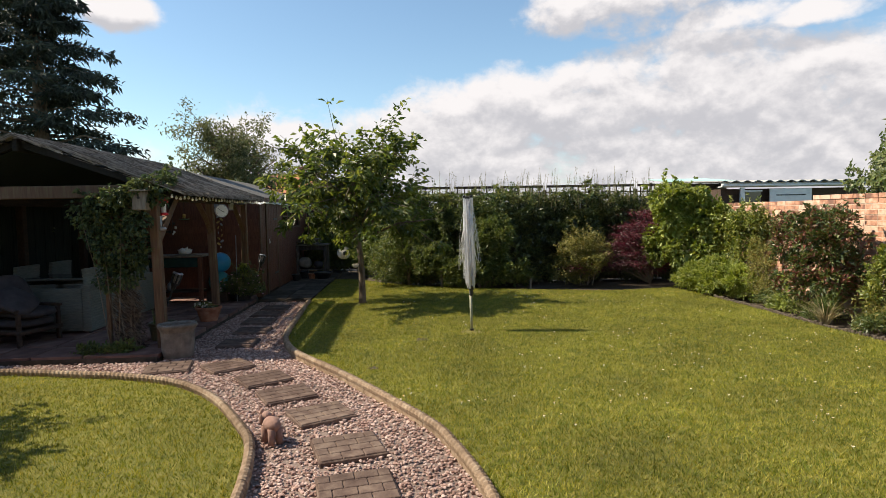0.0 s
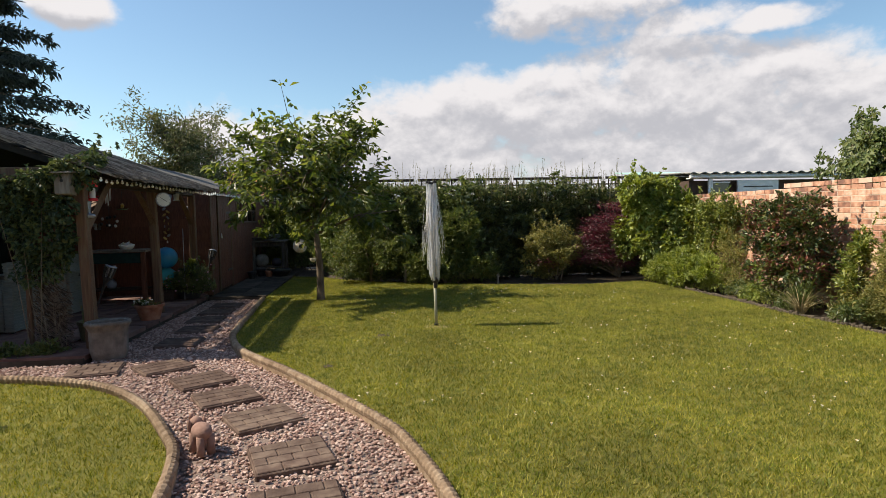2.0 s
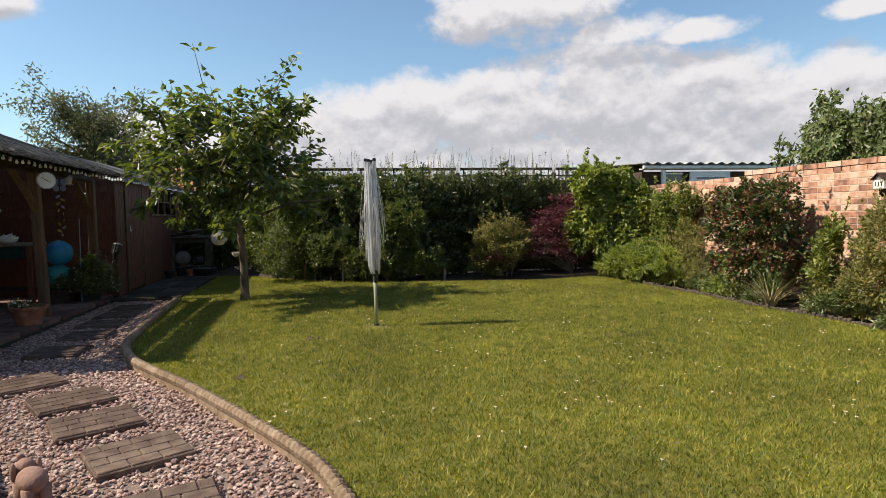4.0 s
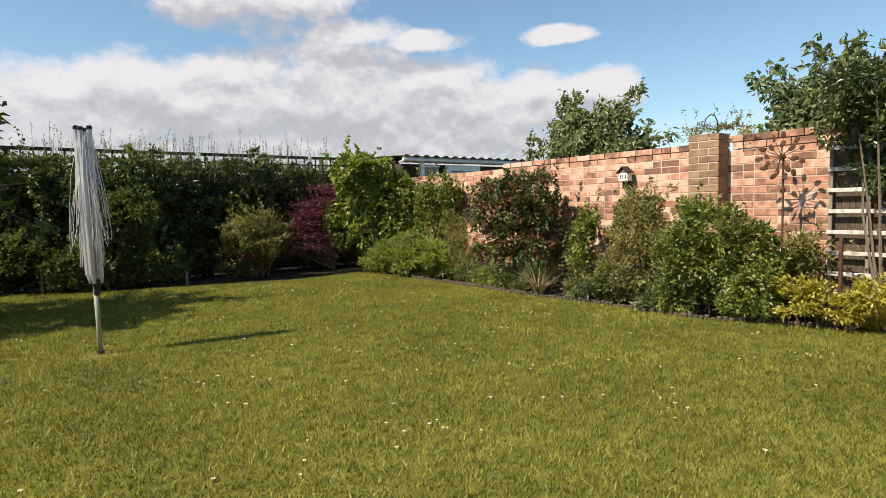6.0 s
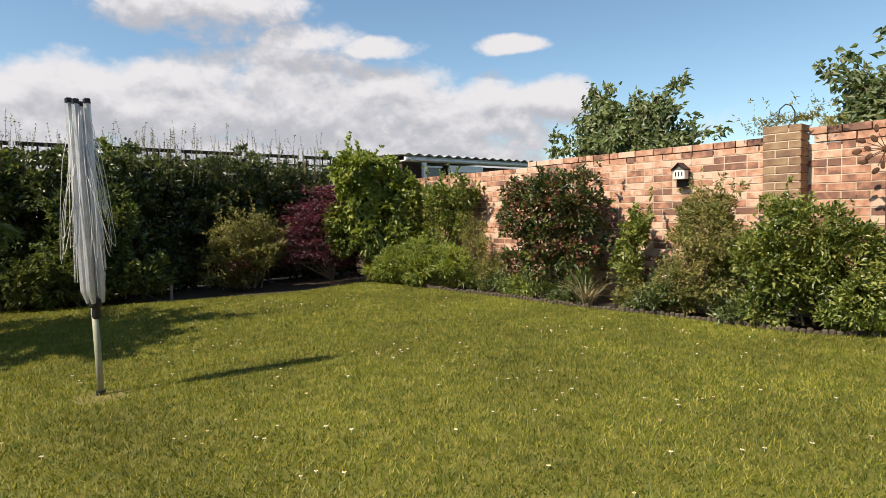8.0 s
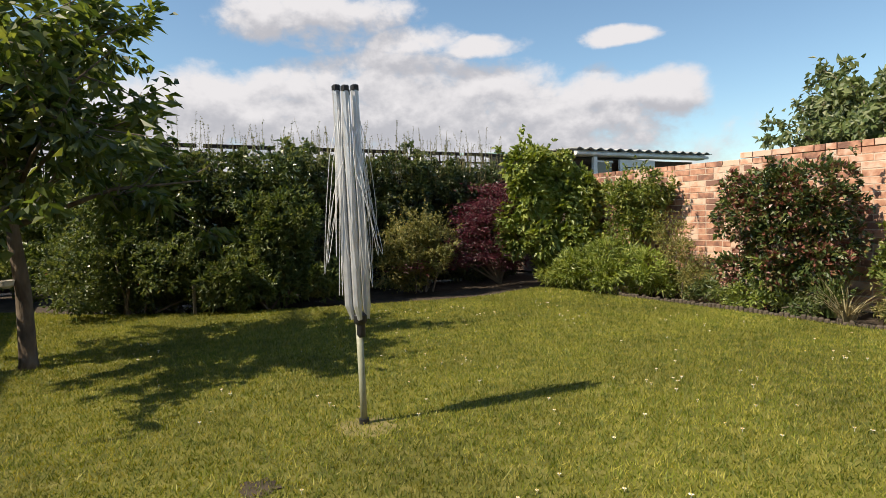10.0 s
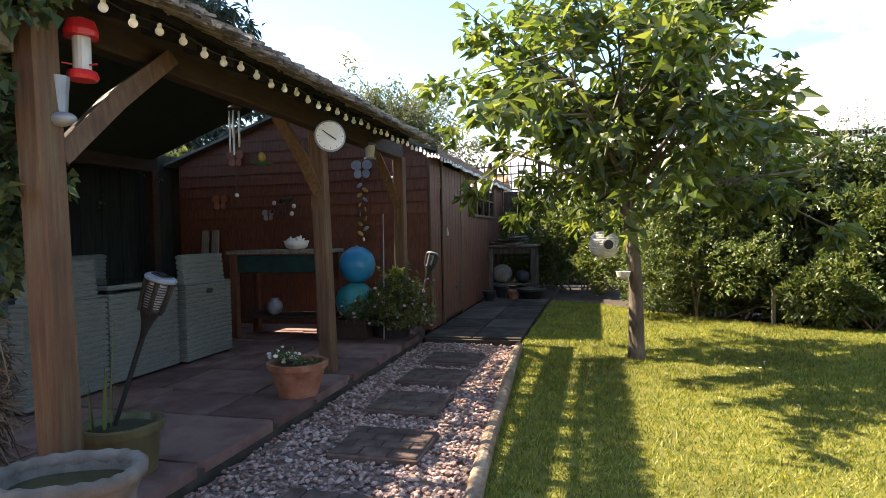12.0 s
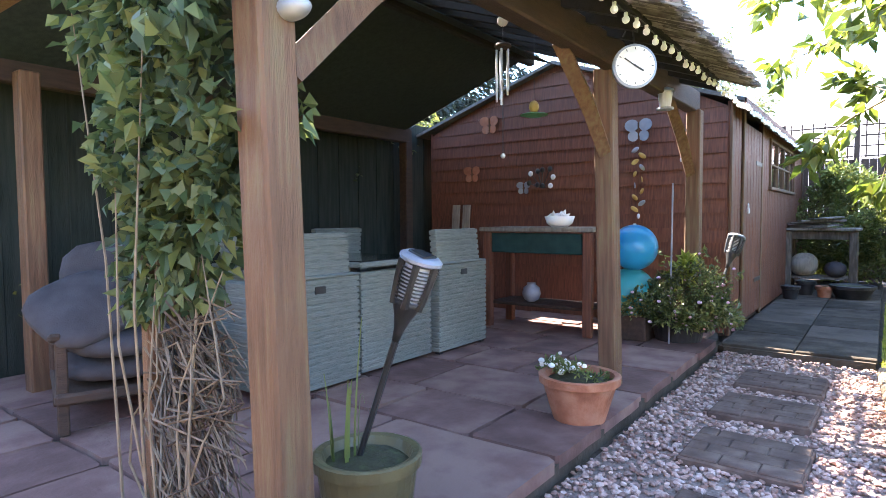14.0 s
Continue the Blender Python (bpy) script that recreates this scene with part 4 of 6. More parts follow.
def conifer(at, height, spread, seed):
    rng = np.random.default_rng(seed)
    ob = thing("conifer", at, "tall dark green conifer with layered drooping branches", "tree")
    part("trunk", tube([(0, 0, -0.05), (0.05, 0, height * 0.5), (0, 0, height)], [0.24, 0.14, 0.02], 10), BARK, ob, smooth=True)
    limbs, A, B = [], [], []
    n = 90
    for i in range(n):
        f = i / n
        z = 1.2 + (height - 1.3) * f
        a = 2.399 * i + rng.uniform(-0.3, 0.3)
        r = spread * (1 - f) ** 0.75 * rng.uniform(0.55, 1.1) + 0.15
        s = np.array((0, 0, z))
        e = s + np.array((math.cos(a) * r, math.sin(a) * r, r * rng.uniform(-0.12, 0.18)))
        m = (s + e) / 2 + (0, 0, 0.12 * r)
        limbs.append(tube([s, m, e], [0.035 * (1 - f) + 0.01, 0.02 * (1 - f) + 0.006, 0.004], 5))
        for t in np.linspace(0.2, 1, 9):
            p = (1 - t) ** 2 * s + 2 * t * (1 - t) * m + t * t * e
            for sg in (-1, 1):
                A.append(p)
                B.append(p + np.array((math.cos(a + sg * 1.1), math.sin(a + sg * 1.1), -0.25)) * r * 0.36 * (1.15 - t * 0.6))
    tagged(part("branchwork", join(*limbs), BARK, ob), kind="stuff")
    A, B = np.array(A), np.array(B)
    k = rng.integers(0, len(A), 30000)
    t = rng.random(30000)[:, None]
    P = A[k] + (B - A)[k] * t + rng.normal(size=(30000, 3)) * 0.05
    D = (B - A)[k] + rng.normal(size=(30000, 3)) * 0.25 + (0, 0, -0.15)
    V, T = leaves(P, D, 0.17, 0.05, rng)
    part("needles", tri_mesh("needles", V, T, LEAF_FIR), LEAF_FIR, ob)


conifer((-7.6, 13.0, 0), 7.9, 2.6, 71)
limb_tree("fruit_tree", (-4.2, 3.2, 0), "small fruit tree that shades the side lawn", 2.7, 0.9, 0.06, 1.2, 10, 2600, 0.11, 0.055, LEAF_TREE, 67)

# the far corner beyond the shed
bush("corner_hedge", (-0.9, 14.6, 0), [(-0.9, 0.5, 0.6, 0.5, 0.4, 0.6), (-0.3, 0.3, 0.7, 0.5, 0.45, 0.65), (0.35, -0.2, 0.7, 0.5, 0.5, 0.7), (0.8, -0.9, 0.6, 0.5, 0.5, 0.6), (0.1, 0.2, 1.25, 0.5, 0.4, 0.4), (0.8, -0.7, 1.25, 0.5, 0.5, 0.45), (-0.7, 0.6, 1.3, 0.5, 0.35, 0.4), (1.3, -1.6, 0.6, 0.5, 0.5, 0.6), (1.3, -1.5, 1.2, 0.45, 0.45, 0.4)],
     42000, 0.065, 0.038, LEAF_MID, "dark green shrubs filling the corner beyond the shed", "hedge", seed=46, shoots=80, shell=0.35, wild=1.0, stems=12)
cornerf = thing("fence_corner", (0, 15.95, 0), "timber fence with tall trellis in the far corner", "fence", kind="structure")
for i in range(7):
    part("fence_post", box((-5.4 + i * 0.95, 0, 1.15), (0.07, 0.07, 2.4), 0.006), DARKWOOD, cornerf)
for i in range(6):
    x0 = -5.4 + i * 0.95 + 0.04
    part("fence_panel", join(*[box((x0 + 0.06 + j * 0.1, 0.01, 0.88), (0.098, 0.014, 1.8), 0.003) for j in range(9)]), DARKWOOD, cornerf)
    part("trellis", join(*[box((x0 + 0.435, -0.012, h), (0.87, 0.016, 0.022), 0.002) for h in (1.82, 1.97, 2.12, 2.27)], *[box((x0 + 0.07 + j * 0.145, 0.008, 2.07), (0.02, 0.016, 0.56), 0.002) for j in range(6)]), DARKWOOD, cornerf)
# hedge added behind the back fence to keep sky light from the pergola
bush("boundary_hedge", (-5.9, 9.5, 0), [(0, -3.5 + 0.7 * i, z, 0.45, 0.5, 0.45) for i in range(10) for z in (0.5, 1.2, 1.8)],
     30000, 0.07, 0.045, LEAF_HEDGE, "added tall dark hedge that keeps light out behind the pergola and shed", "hedge", seed=47, shell=0.4, stems=10)

# ---- shed ----
RIDGE_X, BACK_X = -3.73, -5.2
shed = thing("garden_shed", (SHED_X, SHED_Y0, 0), "long red-brown stained timber garden shed with felt roof", "shed")
W, D, EV, RG = SHED_X - BACK_X, SHED_Y1 - SHED_Y0, 1.86, 2.36


def gable(y, name, material):
    """Boards of a gable end, each a plank that laps the next."""
    h = 0.02
    geo = []
    while h < RG:
        top = min(h + 0.12, RG)
        def half(z):
            return W / 2 if z <= EV else max(0.0, W / 2 * (RG - z) / (RG - EV))
        a, b = half(h), half(top)
        c = -W / 2
        if a > 0.02:
            V = [(c - a, y - 0.014, h), (c + a, y - 0.014, h), (c + b, y - 0.004, top), (c - b, y - 0.004, top),
                 (c - a, y + 0.012, h), (c + a, y + 0.012, h), (c + b, y + 0.012, top), (c - b, y + 0.012, top)]
            part("board", (V, [(0, 1, 2, 3), (4, 7, 6, 5), (0, 4, 5, 1), (1, 5, 6, 2), (2, 6, 7, 3), (3, 7, 4, 0)]), material, shed)
        h += 0.12


gable(0.0, "gable_front", STAIN)
part("gable_back", box((-W / 2, D, EV / 2), (W, 0.024, EV), 0), STAIN, shed)
part("back_wall", box((-W, D / 2, EV / 2), (0.024, D, EV), 0), STAIN, shed)
part("shed_floor", box((-W / 2, D / 2, 0.02), (W, D, 0.05), 0), DARKWOOD, shed)
# front wall of upright boards, with the door and the window opening
WIN0, WIN1, WZ0, WZ1 = 2.0, 4.0, 1.26, 1.74
DOOR0, DOOR1 = 0.55, 1.42
y = 0.0
while y < D - 0.02:
    y1 = min(y + 0.12, D)
    c = (y + y1) / 2
    if DOOR0 - 0.02 <= c <= DOOR1 + 0.02:
        pass
    elif WIN0 < c < WIN1:
        part("board", box((0, c, WZ0 / 2), (0.022, y1 - y - 0.006, WZ0), 0.004), STAIN, shed)
        part("board", box((0, c, (WZ1 + EV) / 2), (0.022, y1 - y - 0.006, EV - WZ1), 0.004), STAIN, shed)
    else:
        part("board", box((0, c, EV / 2), (0.022, y1 - y - 0.006, EV), 0.004), STAIN, shed)
    y = y1
door = part("door", box((0.004, (DOOR0 + DOOR1) / 2, 0.90), (0.014, DOOR1 - DOOR0, 1.72), 0.003), STAIN, shed, "ledged red-brown timber door, shut")
for i in range(6):
    part("door_board", box((0.018, DOOR0 + 0.07 + i * 0.145, 0.90), (0.014, 0.139, 1.72), 0.005), STAIN, door)
for h in (0.35, 1.45):
    part("hinge", box((0.028, DOOR1 - 0.16, h), (0.006, 0.34, 0.04), 0.002), BLACK, door)
lock = part("padlock", join(box((0.045, DOOR0 + 0.09, 1.0), (0.02, 0.045, 0.05), 0.006), tube([(0.045, DOOR0 + 0.075, 1.02), (0.045, DOOR0 + 0.075, 1.05), (0.045, DOOR0 + 0.09, 1.065), (0.045, DOOR0 + 0.105, 1.05), (0.045, DOOR0 + 0.105, 1.02)], 0.005, 6)), STEEL, door, "small steel padlock")
for yy in (0.02, DOOR0 - 0.03, DOOR1 + 0.03, D - 0.02):
    part("corner_board", box((0.022, yy, EV / 2), (0.022, 0.06, EV), 0.004), POST, shed)
GLASS = glass_mat("window_glass", (0.85, 0.9, 0.9), 0.03)
win = part("window", join(box((0.015, (WIN0 + WIN1) / 2, WZ0 - 0.015), (0.06, WIN1 - WIN0 + 0.1, 0.035), 0.004), box((0.012, (WIN0 + WIN1) / 2, WZ1 + 0.015), (0.04, WIN1 - WIN0 + 0.06, 0.035), 0.004),
           *[box((0.012, WIN0 + (WIN1 - WIN0) * i / 4, (WZ0 + WZ1) / 2), (0.04, 0.04, WZ1 - WZ0), 0.004) for i in range(5)],
           *[box((0.012, (WIN0 + WIN1) / 2, WZ0 + (WZ1 - WZ0) * 0.5), (0.03, WIN1 - WIN0, 0.022), 0.004)]), POST, shed, "wide shed window with small panes")
for i in range(4):
    for j in range(2):
        g = part("pane", box((0.006, WIN0 + (WIN1 - WIN0) * (i + 0.5) / 4, WZ0 + (WZ1 - WZ0) * (j + 0.5) / 2), (0.004, (WIN1 - WIN0) / 4 - 0.03, (WZ1 - WZ0) / 2 - 0.02), 0), GLASS, win)


def roof_slab(y0, y1, x_ridge, z_ridge, x_eave, z_eave, thick):
    dx, dz = x_eave - x_ridge, z_eave - z_ridge
    V = []
    for yy in (y0, y1):
        V += [(x_ridge, yy, z_ridge), (x_eave, yy, z_eave), (x_eave, yy, z_eave + thick), (x_ridge, yy, z_ridge + thick)]
    return V, [(0, 1, 2, 3), (7, 6, 5, 4), (0, 4, 5, 1), (1, 5, 6, 2), (2, 6, 7, 3), (3, 7, 4, 0)]


part("roof_slope", roof_slab(-0.1, D + 0.12, -W / 2, RG, 0.14, EV - 0.035, 0.03), FELT, shed, "grey mineral felt roof")
part("roof_slope", roof_slab(-0.1, D + 0.12, -W / 2, RG, -W - 0.14, EV - 0.035, 0.03), FELT, shed, "grey mineral felt roof")
part("fascia", box((0.135, D / 2, EV - 0.045), (0.018, D + 0.2, 0.08), 0.004), STAIN, shed)

# ---- pergola ----
PY0, PY1, TY1, PZ = 6.03, 9.95, 9.45, 1.87
pergola = thing("pergola", (0, 0, 0), "rustic timber pergola with a ragged reed thatch roof", "pergola")
LEAN = {(-2.295, 6.115): (-0.03, -0.024, 0.098), (-2.42, 8.38): (-0.03, -0.04, 0.1)}      # how far a post's top leans, and its width
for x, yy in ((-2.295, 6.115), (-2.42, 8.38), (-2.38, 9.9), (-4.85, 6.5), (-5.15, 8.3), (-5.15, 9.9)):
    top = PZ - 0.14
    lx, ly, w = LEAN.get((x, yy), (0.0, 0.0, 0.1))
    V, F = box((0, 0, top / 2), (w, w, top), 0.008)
    # back posts take the darker timber: deep shade is put into their colour
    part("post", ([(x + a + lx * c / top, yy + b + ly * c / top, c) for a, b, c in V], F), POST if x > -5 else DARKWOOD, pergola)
    if x > -3:
        for sg in (-1, 1):
            if (sg < 0 and yy > 7) or (sg > 0 and yy < 7):
                p = [(x - 0.02, yy + sg * 0.03, top - 0.46), (x - 0.02, yy + sg * 0.28, top - 0.22), (x - 0.03, yy + sg * 0.60, top + 0.03)]
                part("brace", tube(p, [0.045, 0.05, 0.045], 4), POST, pergola)
for x in (-2.40, -5.15):
    part("eave_beam", box((x, (PY0 + PY1) / 2, PZ - 0.08), (0.09, PY1 - PY0, 0.15), 0.008), DARKWOOD, pergola)
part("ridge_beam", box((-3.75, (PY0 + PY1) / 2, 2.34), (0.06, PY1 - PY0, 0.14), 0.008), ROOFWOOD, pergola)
part("tie_beam", box((-3.77, 6.1, PZ - 0.05), (2.8, 0.08, 0.14), 0.008), POST, pergola)
SL = (2.42 - PZ) / 1.55        # rise of the roof for each metre across
for i in range(14):
    yy = PY0 + 0.08 + i * (TY1 - PY0 - 0.12) / 13
    for sg in (1, -1):
        V = []
        for x, zz in ((0, 2.40), (1.62, 2.40 - SL * 1.62)):
            for w in (-0.022, 0.022):
                for t in (-0.07, 0.0):
                    V.append((-3.75 + sg * x, yy + w, zz + t))
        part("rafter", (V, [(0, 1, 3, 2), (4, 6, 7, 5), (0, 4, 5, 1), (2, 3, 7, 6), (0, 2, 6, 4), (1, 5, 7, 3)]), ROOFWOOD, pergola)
for sg in (1, -1):
    for x in (0.12, 0.5, 0.85, 1.05, 1.25, 1.45, 1.6):
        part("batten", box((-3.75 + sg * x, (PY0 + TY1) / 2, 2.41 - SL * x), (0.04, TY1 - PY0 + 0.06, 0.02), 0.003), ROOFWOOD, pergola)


def thatch(sg, bands, seed, name):
    """Reeds laid down a slope of the roof, in bundles that leave gaps."""
    rng = np.random.default_rng(seed)
    Vs, Ts, o = [], [], 0
    for x0, x1, y_end, layers in bands:
        m = int(layers * (x1 - x0) * (y_end - PY0) / 0.0048)
        yy = rng.uniform(PY0 - 0.06, y_end + 0.06, m)
        a = rng.uniform(x0 - 0.1, x1 - 0.12, m).clip(0, None)
        ln = rng.uniform(0.25, 0.5, m)
        b = np.minimum(a + ln, x1 + rng.uniform(-0.02, 0.09, m))
        dy = rng.normal(size=m) * 0.03
        h = rng.uniform(0.015, 0.055, m)
        r = rng.uniform(0.004, 0.009, m)
        A = np.c_[-3.75 + sg * a, yy, 2.415 - SL * a + h]
        B = np.c_[-3.75 + sg * b, yy + dy, 2.415 - SL * b + h * rng.uniform(0.3, 1.2, m) - 0.01]
        s1, s2 = np.array((0, 1, 0)), np.array((0, 0, 1))
        ring = [s1, -0.5 * s1 + 0.86 * s2, -0.5 * s1 - 0.86 * s2]
        V = np.concatenate([np.stack([A + q * r[:, None] for q in ring], 1), np.stack([B + q * r[:, None] for q in ring], 1)], 1)
        base = np.array([(0, 1, 4), (0, 4, 3), (1, 2, 5), (1, 5, 4), (2, 0, 3), (2, 3, 5)])
        Vs.append(V.reshape(-1, 3))
        Ts.append((base[None] + 6 * np.arange(m)[:, None, None]).reshape(-1, 3) + o)
        o += m * 6
    return tagged(part(name, tri_mesh(name, np.concatenate(Vs), np.concatenate(Ts), REED), REED, pergola, "ragged grey-brown reed thatch"), kind="stuff")


thatch(1, [(0.0, 0.27, 9.98, 7.0), (0.25, 0.85, 9.98, 0.8), (0.8, 1.55, 9.6, 1.0), (1.48, 1.78, TY1, 7.0)], 81, "reed_slope")
thatch(-1, [(0.0, 0.6, 9.98, 7.0), (0.5, 1.2, 9.98, 7.0), (1.1, 1.75, 9.98, 7.0)], 82, "reed_slope")
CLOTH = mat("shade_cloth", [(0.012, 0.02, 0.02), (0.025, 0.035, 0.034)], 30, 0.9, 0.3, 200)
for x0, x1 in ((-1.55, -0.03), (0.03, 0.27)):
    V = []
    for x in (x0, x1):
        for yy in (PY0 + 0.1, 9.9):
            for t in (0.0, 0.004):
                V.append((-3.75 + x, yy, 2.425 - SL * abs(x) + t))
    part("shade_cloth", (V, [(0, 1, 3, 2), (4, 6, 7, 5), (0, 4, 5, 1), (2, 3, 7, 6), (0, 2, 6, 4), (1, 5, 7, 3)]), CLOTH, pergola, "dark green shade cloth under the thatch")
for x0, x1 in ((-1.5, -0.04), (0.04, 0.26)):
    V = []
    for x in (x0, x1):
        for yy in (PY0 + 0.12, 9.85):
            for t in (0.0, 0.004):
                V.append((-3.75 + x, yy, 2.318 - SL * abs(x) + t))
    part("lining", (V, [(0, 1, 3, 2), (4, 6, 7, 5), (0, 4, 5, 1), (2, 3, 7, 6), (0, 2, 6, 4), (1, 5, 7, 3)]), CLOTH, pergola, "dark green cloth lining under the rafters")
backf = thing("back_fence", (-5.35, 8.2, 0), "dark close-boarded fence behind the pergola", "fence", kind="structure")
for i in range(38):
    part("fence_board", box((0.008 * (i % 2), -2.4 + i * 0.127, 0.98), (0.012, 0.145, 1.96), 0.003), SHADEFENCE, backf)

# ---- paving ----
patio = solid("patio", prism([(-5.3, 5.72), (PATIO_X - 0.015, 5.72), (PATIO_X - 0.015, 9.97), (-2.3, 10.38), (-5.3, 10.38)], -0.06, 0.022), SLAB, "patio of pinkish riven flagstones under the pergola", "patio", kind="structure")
rp = random.Random(9)
yy = 5.72
rows = [0.55, 0.42, 0.6, 0.45, 0.55, 0.5, 0.6, 0.55, 0.44]
for i, dy in enumerate(rows):
    x = PATIO_X
    while x > -5.2:
        wd = rp.choice((0.42, 0.55, 0.68, 0.8))
        a, b = max(x - wd, -5.3), x
        if yy + dy > 9.97 and b > -2.3:
            b = min(b, -2.3) if yy > 9.7 else b
        if b - a > 0.12:
            c = [(a + 0.008, yy + 0.008), (b - 0.008, yy + 0.008), (b - 0.008, yy + dy - 0.008), (a + 0.008, yy + dy - 0.008)]
            pts = []
            for k in range(4):
                p, q = Vector(c[k]), Vector(c[(k + 1) % 4])
                for t in (0.04, 0.35, 0.65, 0.96):
                    v = p.lerp(q, t)
                    n2 = Vector((q - p)).orthogonal().normalized()
                    v = v + n2 * rp.uniform(-0.003, 0.008)
                    pts.append((v.x, v.y))
            top = 0.05 + rp.uniform(-0.003, 0.004)
            part("flagstone", prism(pts, 0.0, top), FLAG, patio)
        x -= wd
    yy += dy
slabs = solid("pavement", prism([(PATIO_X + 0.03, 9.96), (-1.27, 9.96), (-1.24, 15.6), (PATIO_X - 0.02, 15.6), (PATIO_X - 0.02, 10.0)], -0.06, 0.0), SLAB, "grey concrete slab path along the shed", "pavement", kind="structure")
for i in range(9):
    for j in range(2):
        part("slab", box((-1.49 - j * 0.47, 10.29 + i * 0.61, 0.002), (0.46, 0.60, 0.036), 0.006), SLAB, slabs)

# ---- more materials ----
TERRA = mat("terracotta", [(0.22, 0.085, 0.045), (0.31, 0.125, 0.07), (0.38, 0.19, 0.12)], 12, 0.85, 0.3, 80)
STONE = mat("cast_stone", [(0.10, 0.088, 0.075), (0.16, 0.14, 0.12), (0.22, 0.195, 0.17)], 12, 0.9, 0.5, 70)
PINKSTONE = mat("pink_stone", [(0.24, 0.14, 0.11), (0.34, 0.21, 0.17)], 16, 0.9, 0.4, 90)
RATTAN = mat("grey_rattan", [(0.11, 0.125, 0.11), (0.165, 0.185, 0.165), (0.22, 0.235, 0.21)], 14, 0.7, 0.7, 60, stretch=(1, 1, 6), vary="object", amount=0.05)
RATTANRIB = mat("grey_rattan_strand", [(0.13, 0.145, 0.13), (0.20, 0.215, 0.19)], 30, 0.65, 0.4, 90, stretch=(0.5, 0.5, 6))
CUSHION = mat("grey_cushion", [(0.030, 0.027, 0.031), (0.058, 0.052, 0.058)], 8, 0.95, 0.3, 150)
BLUE = mat("blue_rubber", [(0.01, 0.20, 0.42), (0.02, 0.28, 0.52)], 5, 0.3, 0.05, 60)
TEAL = mat("teal_rubber", [(0.02, 0.22, 0.24), (0.04, 0.30, 0.32)], 5, 0.35, 0.05, 60)
GREENCLOTH = mat("dark_green_cloth", [(0.008, 0.034, 0.033), (0.016, 0.052, 0.049)], 12, 0.9, 0.3, 120)
RUST = mat("rusted_iron", [(0.06, 0.03, 0.02), (0.11, 0.052, 0.032), (0.16, 0.08, 0.048)], 20, 0.8, 0.4, 90, metal=0.2)
REDPL = mat("red_plastic", [(0.52, 0.02, 0.03), (0.64, 0.04, 0.05)], 8, 0.35, 0.05, 60)
PALEPL = mat("pale_plastic", [(0.50, 0.53, 0.58), (0.66, 0.68, 0.72)], 12, 0.25, 0.05, 60)
GREYTIN = mat("grey_tin", [(0.22, 0.25, 0.30), (0.34, 0.37, 0.42)], 12, 0.5, 0.15, 60, metal=0.4)
GLAZE = mat("yellow_green_glaze", [(0.085, 0.072, 0.035), (0.135, 0.115, 0.055)], 10, 0.4, 0.2, 60)
MOSS = mat("moss", [(0.026, 0.022, 0.012), (0.04, 0.04, 0.018), (0.05, 0.062, 0.02)], 20, 0.95, 0.8, 90)
WICKER = mat("wicker", [(0.42, 0.37, 0.30), (0.58, 0.53, 0.45), (0.68, 0.64, 0.56)], 18, 0.8, 0.3, 90, vary="island", amount=0.15)
BULB = mat("white_bulb", [(0.82, 0.82, 0.81), (0.9, 0.9, 0.89)], 8, 0.15, 0, spec=0.7, trans=0.5)
TURQ = mat("pale_turquoise_sheet", [(0.36, 0.60, 0.58), (0.45, 0.68, 0.66)], 4, 0.6, 0.1, 30)
FIBRE = mat("fibre_cement", [(0.30, 0.30, 0.29), (0.42, 0.42, 0.41)], 10, 0.9, 0.3, 60)
HUTWALL = mat("brown_boarding", [(0.07, 0.045, 0.032), (0.11, 0.07, 0.05)], 10, 0.8, 0.3, 60, stretch=(6, 6, 0.6))
TILE = mat("orange_roof_tile", [(0.33, 0.13, 0.07), (0.45, 0.20, 0.11)], 6, 0.9, 0.4, 20)
RENDERW = mat("cream_render", [(0.55, 0.5, 0.42), (0.65, 0.6, 0.5)], 4, 0.9, 0.2, 30)
LOG = mat("log_edging", [(0.07, 0.055, 0.04), (0.12, 0.095, 0.07)], 16, 0.95, 0.5, 80, vary="object", amount=0.12)
GOLDPAINT = mat("worn_gold_paint", [(0.30, 0.20, 0.05), (0.45, 0.32, 0.10)], 14, 0.5, 0.2, 60)
DARKGLASS = mat("dark_glass_top", [(0.02, 0.022, 0.024), (0.03, 0.032, 0.035)], 4, 0.08, 0, spec=0.7)
WATER = mat("murky_water", [(0.035, 0.035, 0.015), (0.06, 0.055, 0.022)], 6, 0.12, 0.1, 20)

# ---- rotary airer ----
airer = thing("rotary_airer", (1.305, 6.739, 0), "folded grey rotary clothes airer with slack white lines", "clothes airer")
part("ground_socket", tube([(0, 0, -0.05), (0, 0, 0.03)], [0.028, 0.026], 12), BLACK, airer)
part("pole", tube([(0, 0, 0.0), (-0.003, 0, 0.25), (-0.008, 0.003, 0.54)], 0.0175, 14), POLE, airer, "olive-grey painted lower pole", smooth=True)
part("inner_pole", tube([(-0.008, 0.003, 0.5), (-0.022, 0.018, 1.66)], 0.014, 12), STEEL, airer, smooth=True)
part("collar", lathe([(0.020, 0.455), (0.024, 0.47), (0.024, 0.52), (0.034, 0.535), (0.036, 0.57), (0.02, 0.585)], 16), BLACK, airer, "black plastic hub")
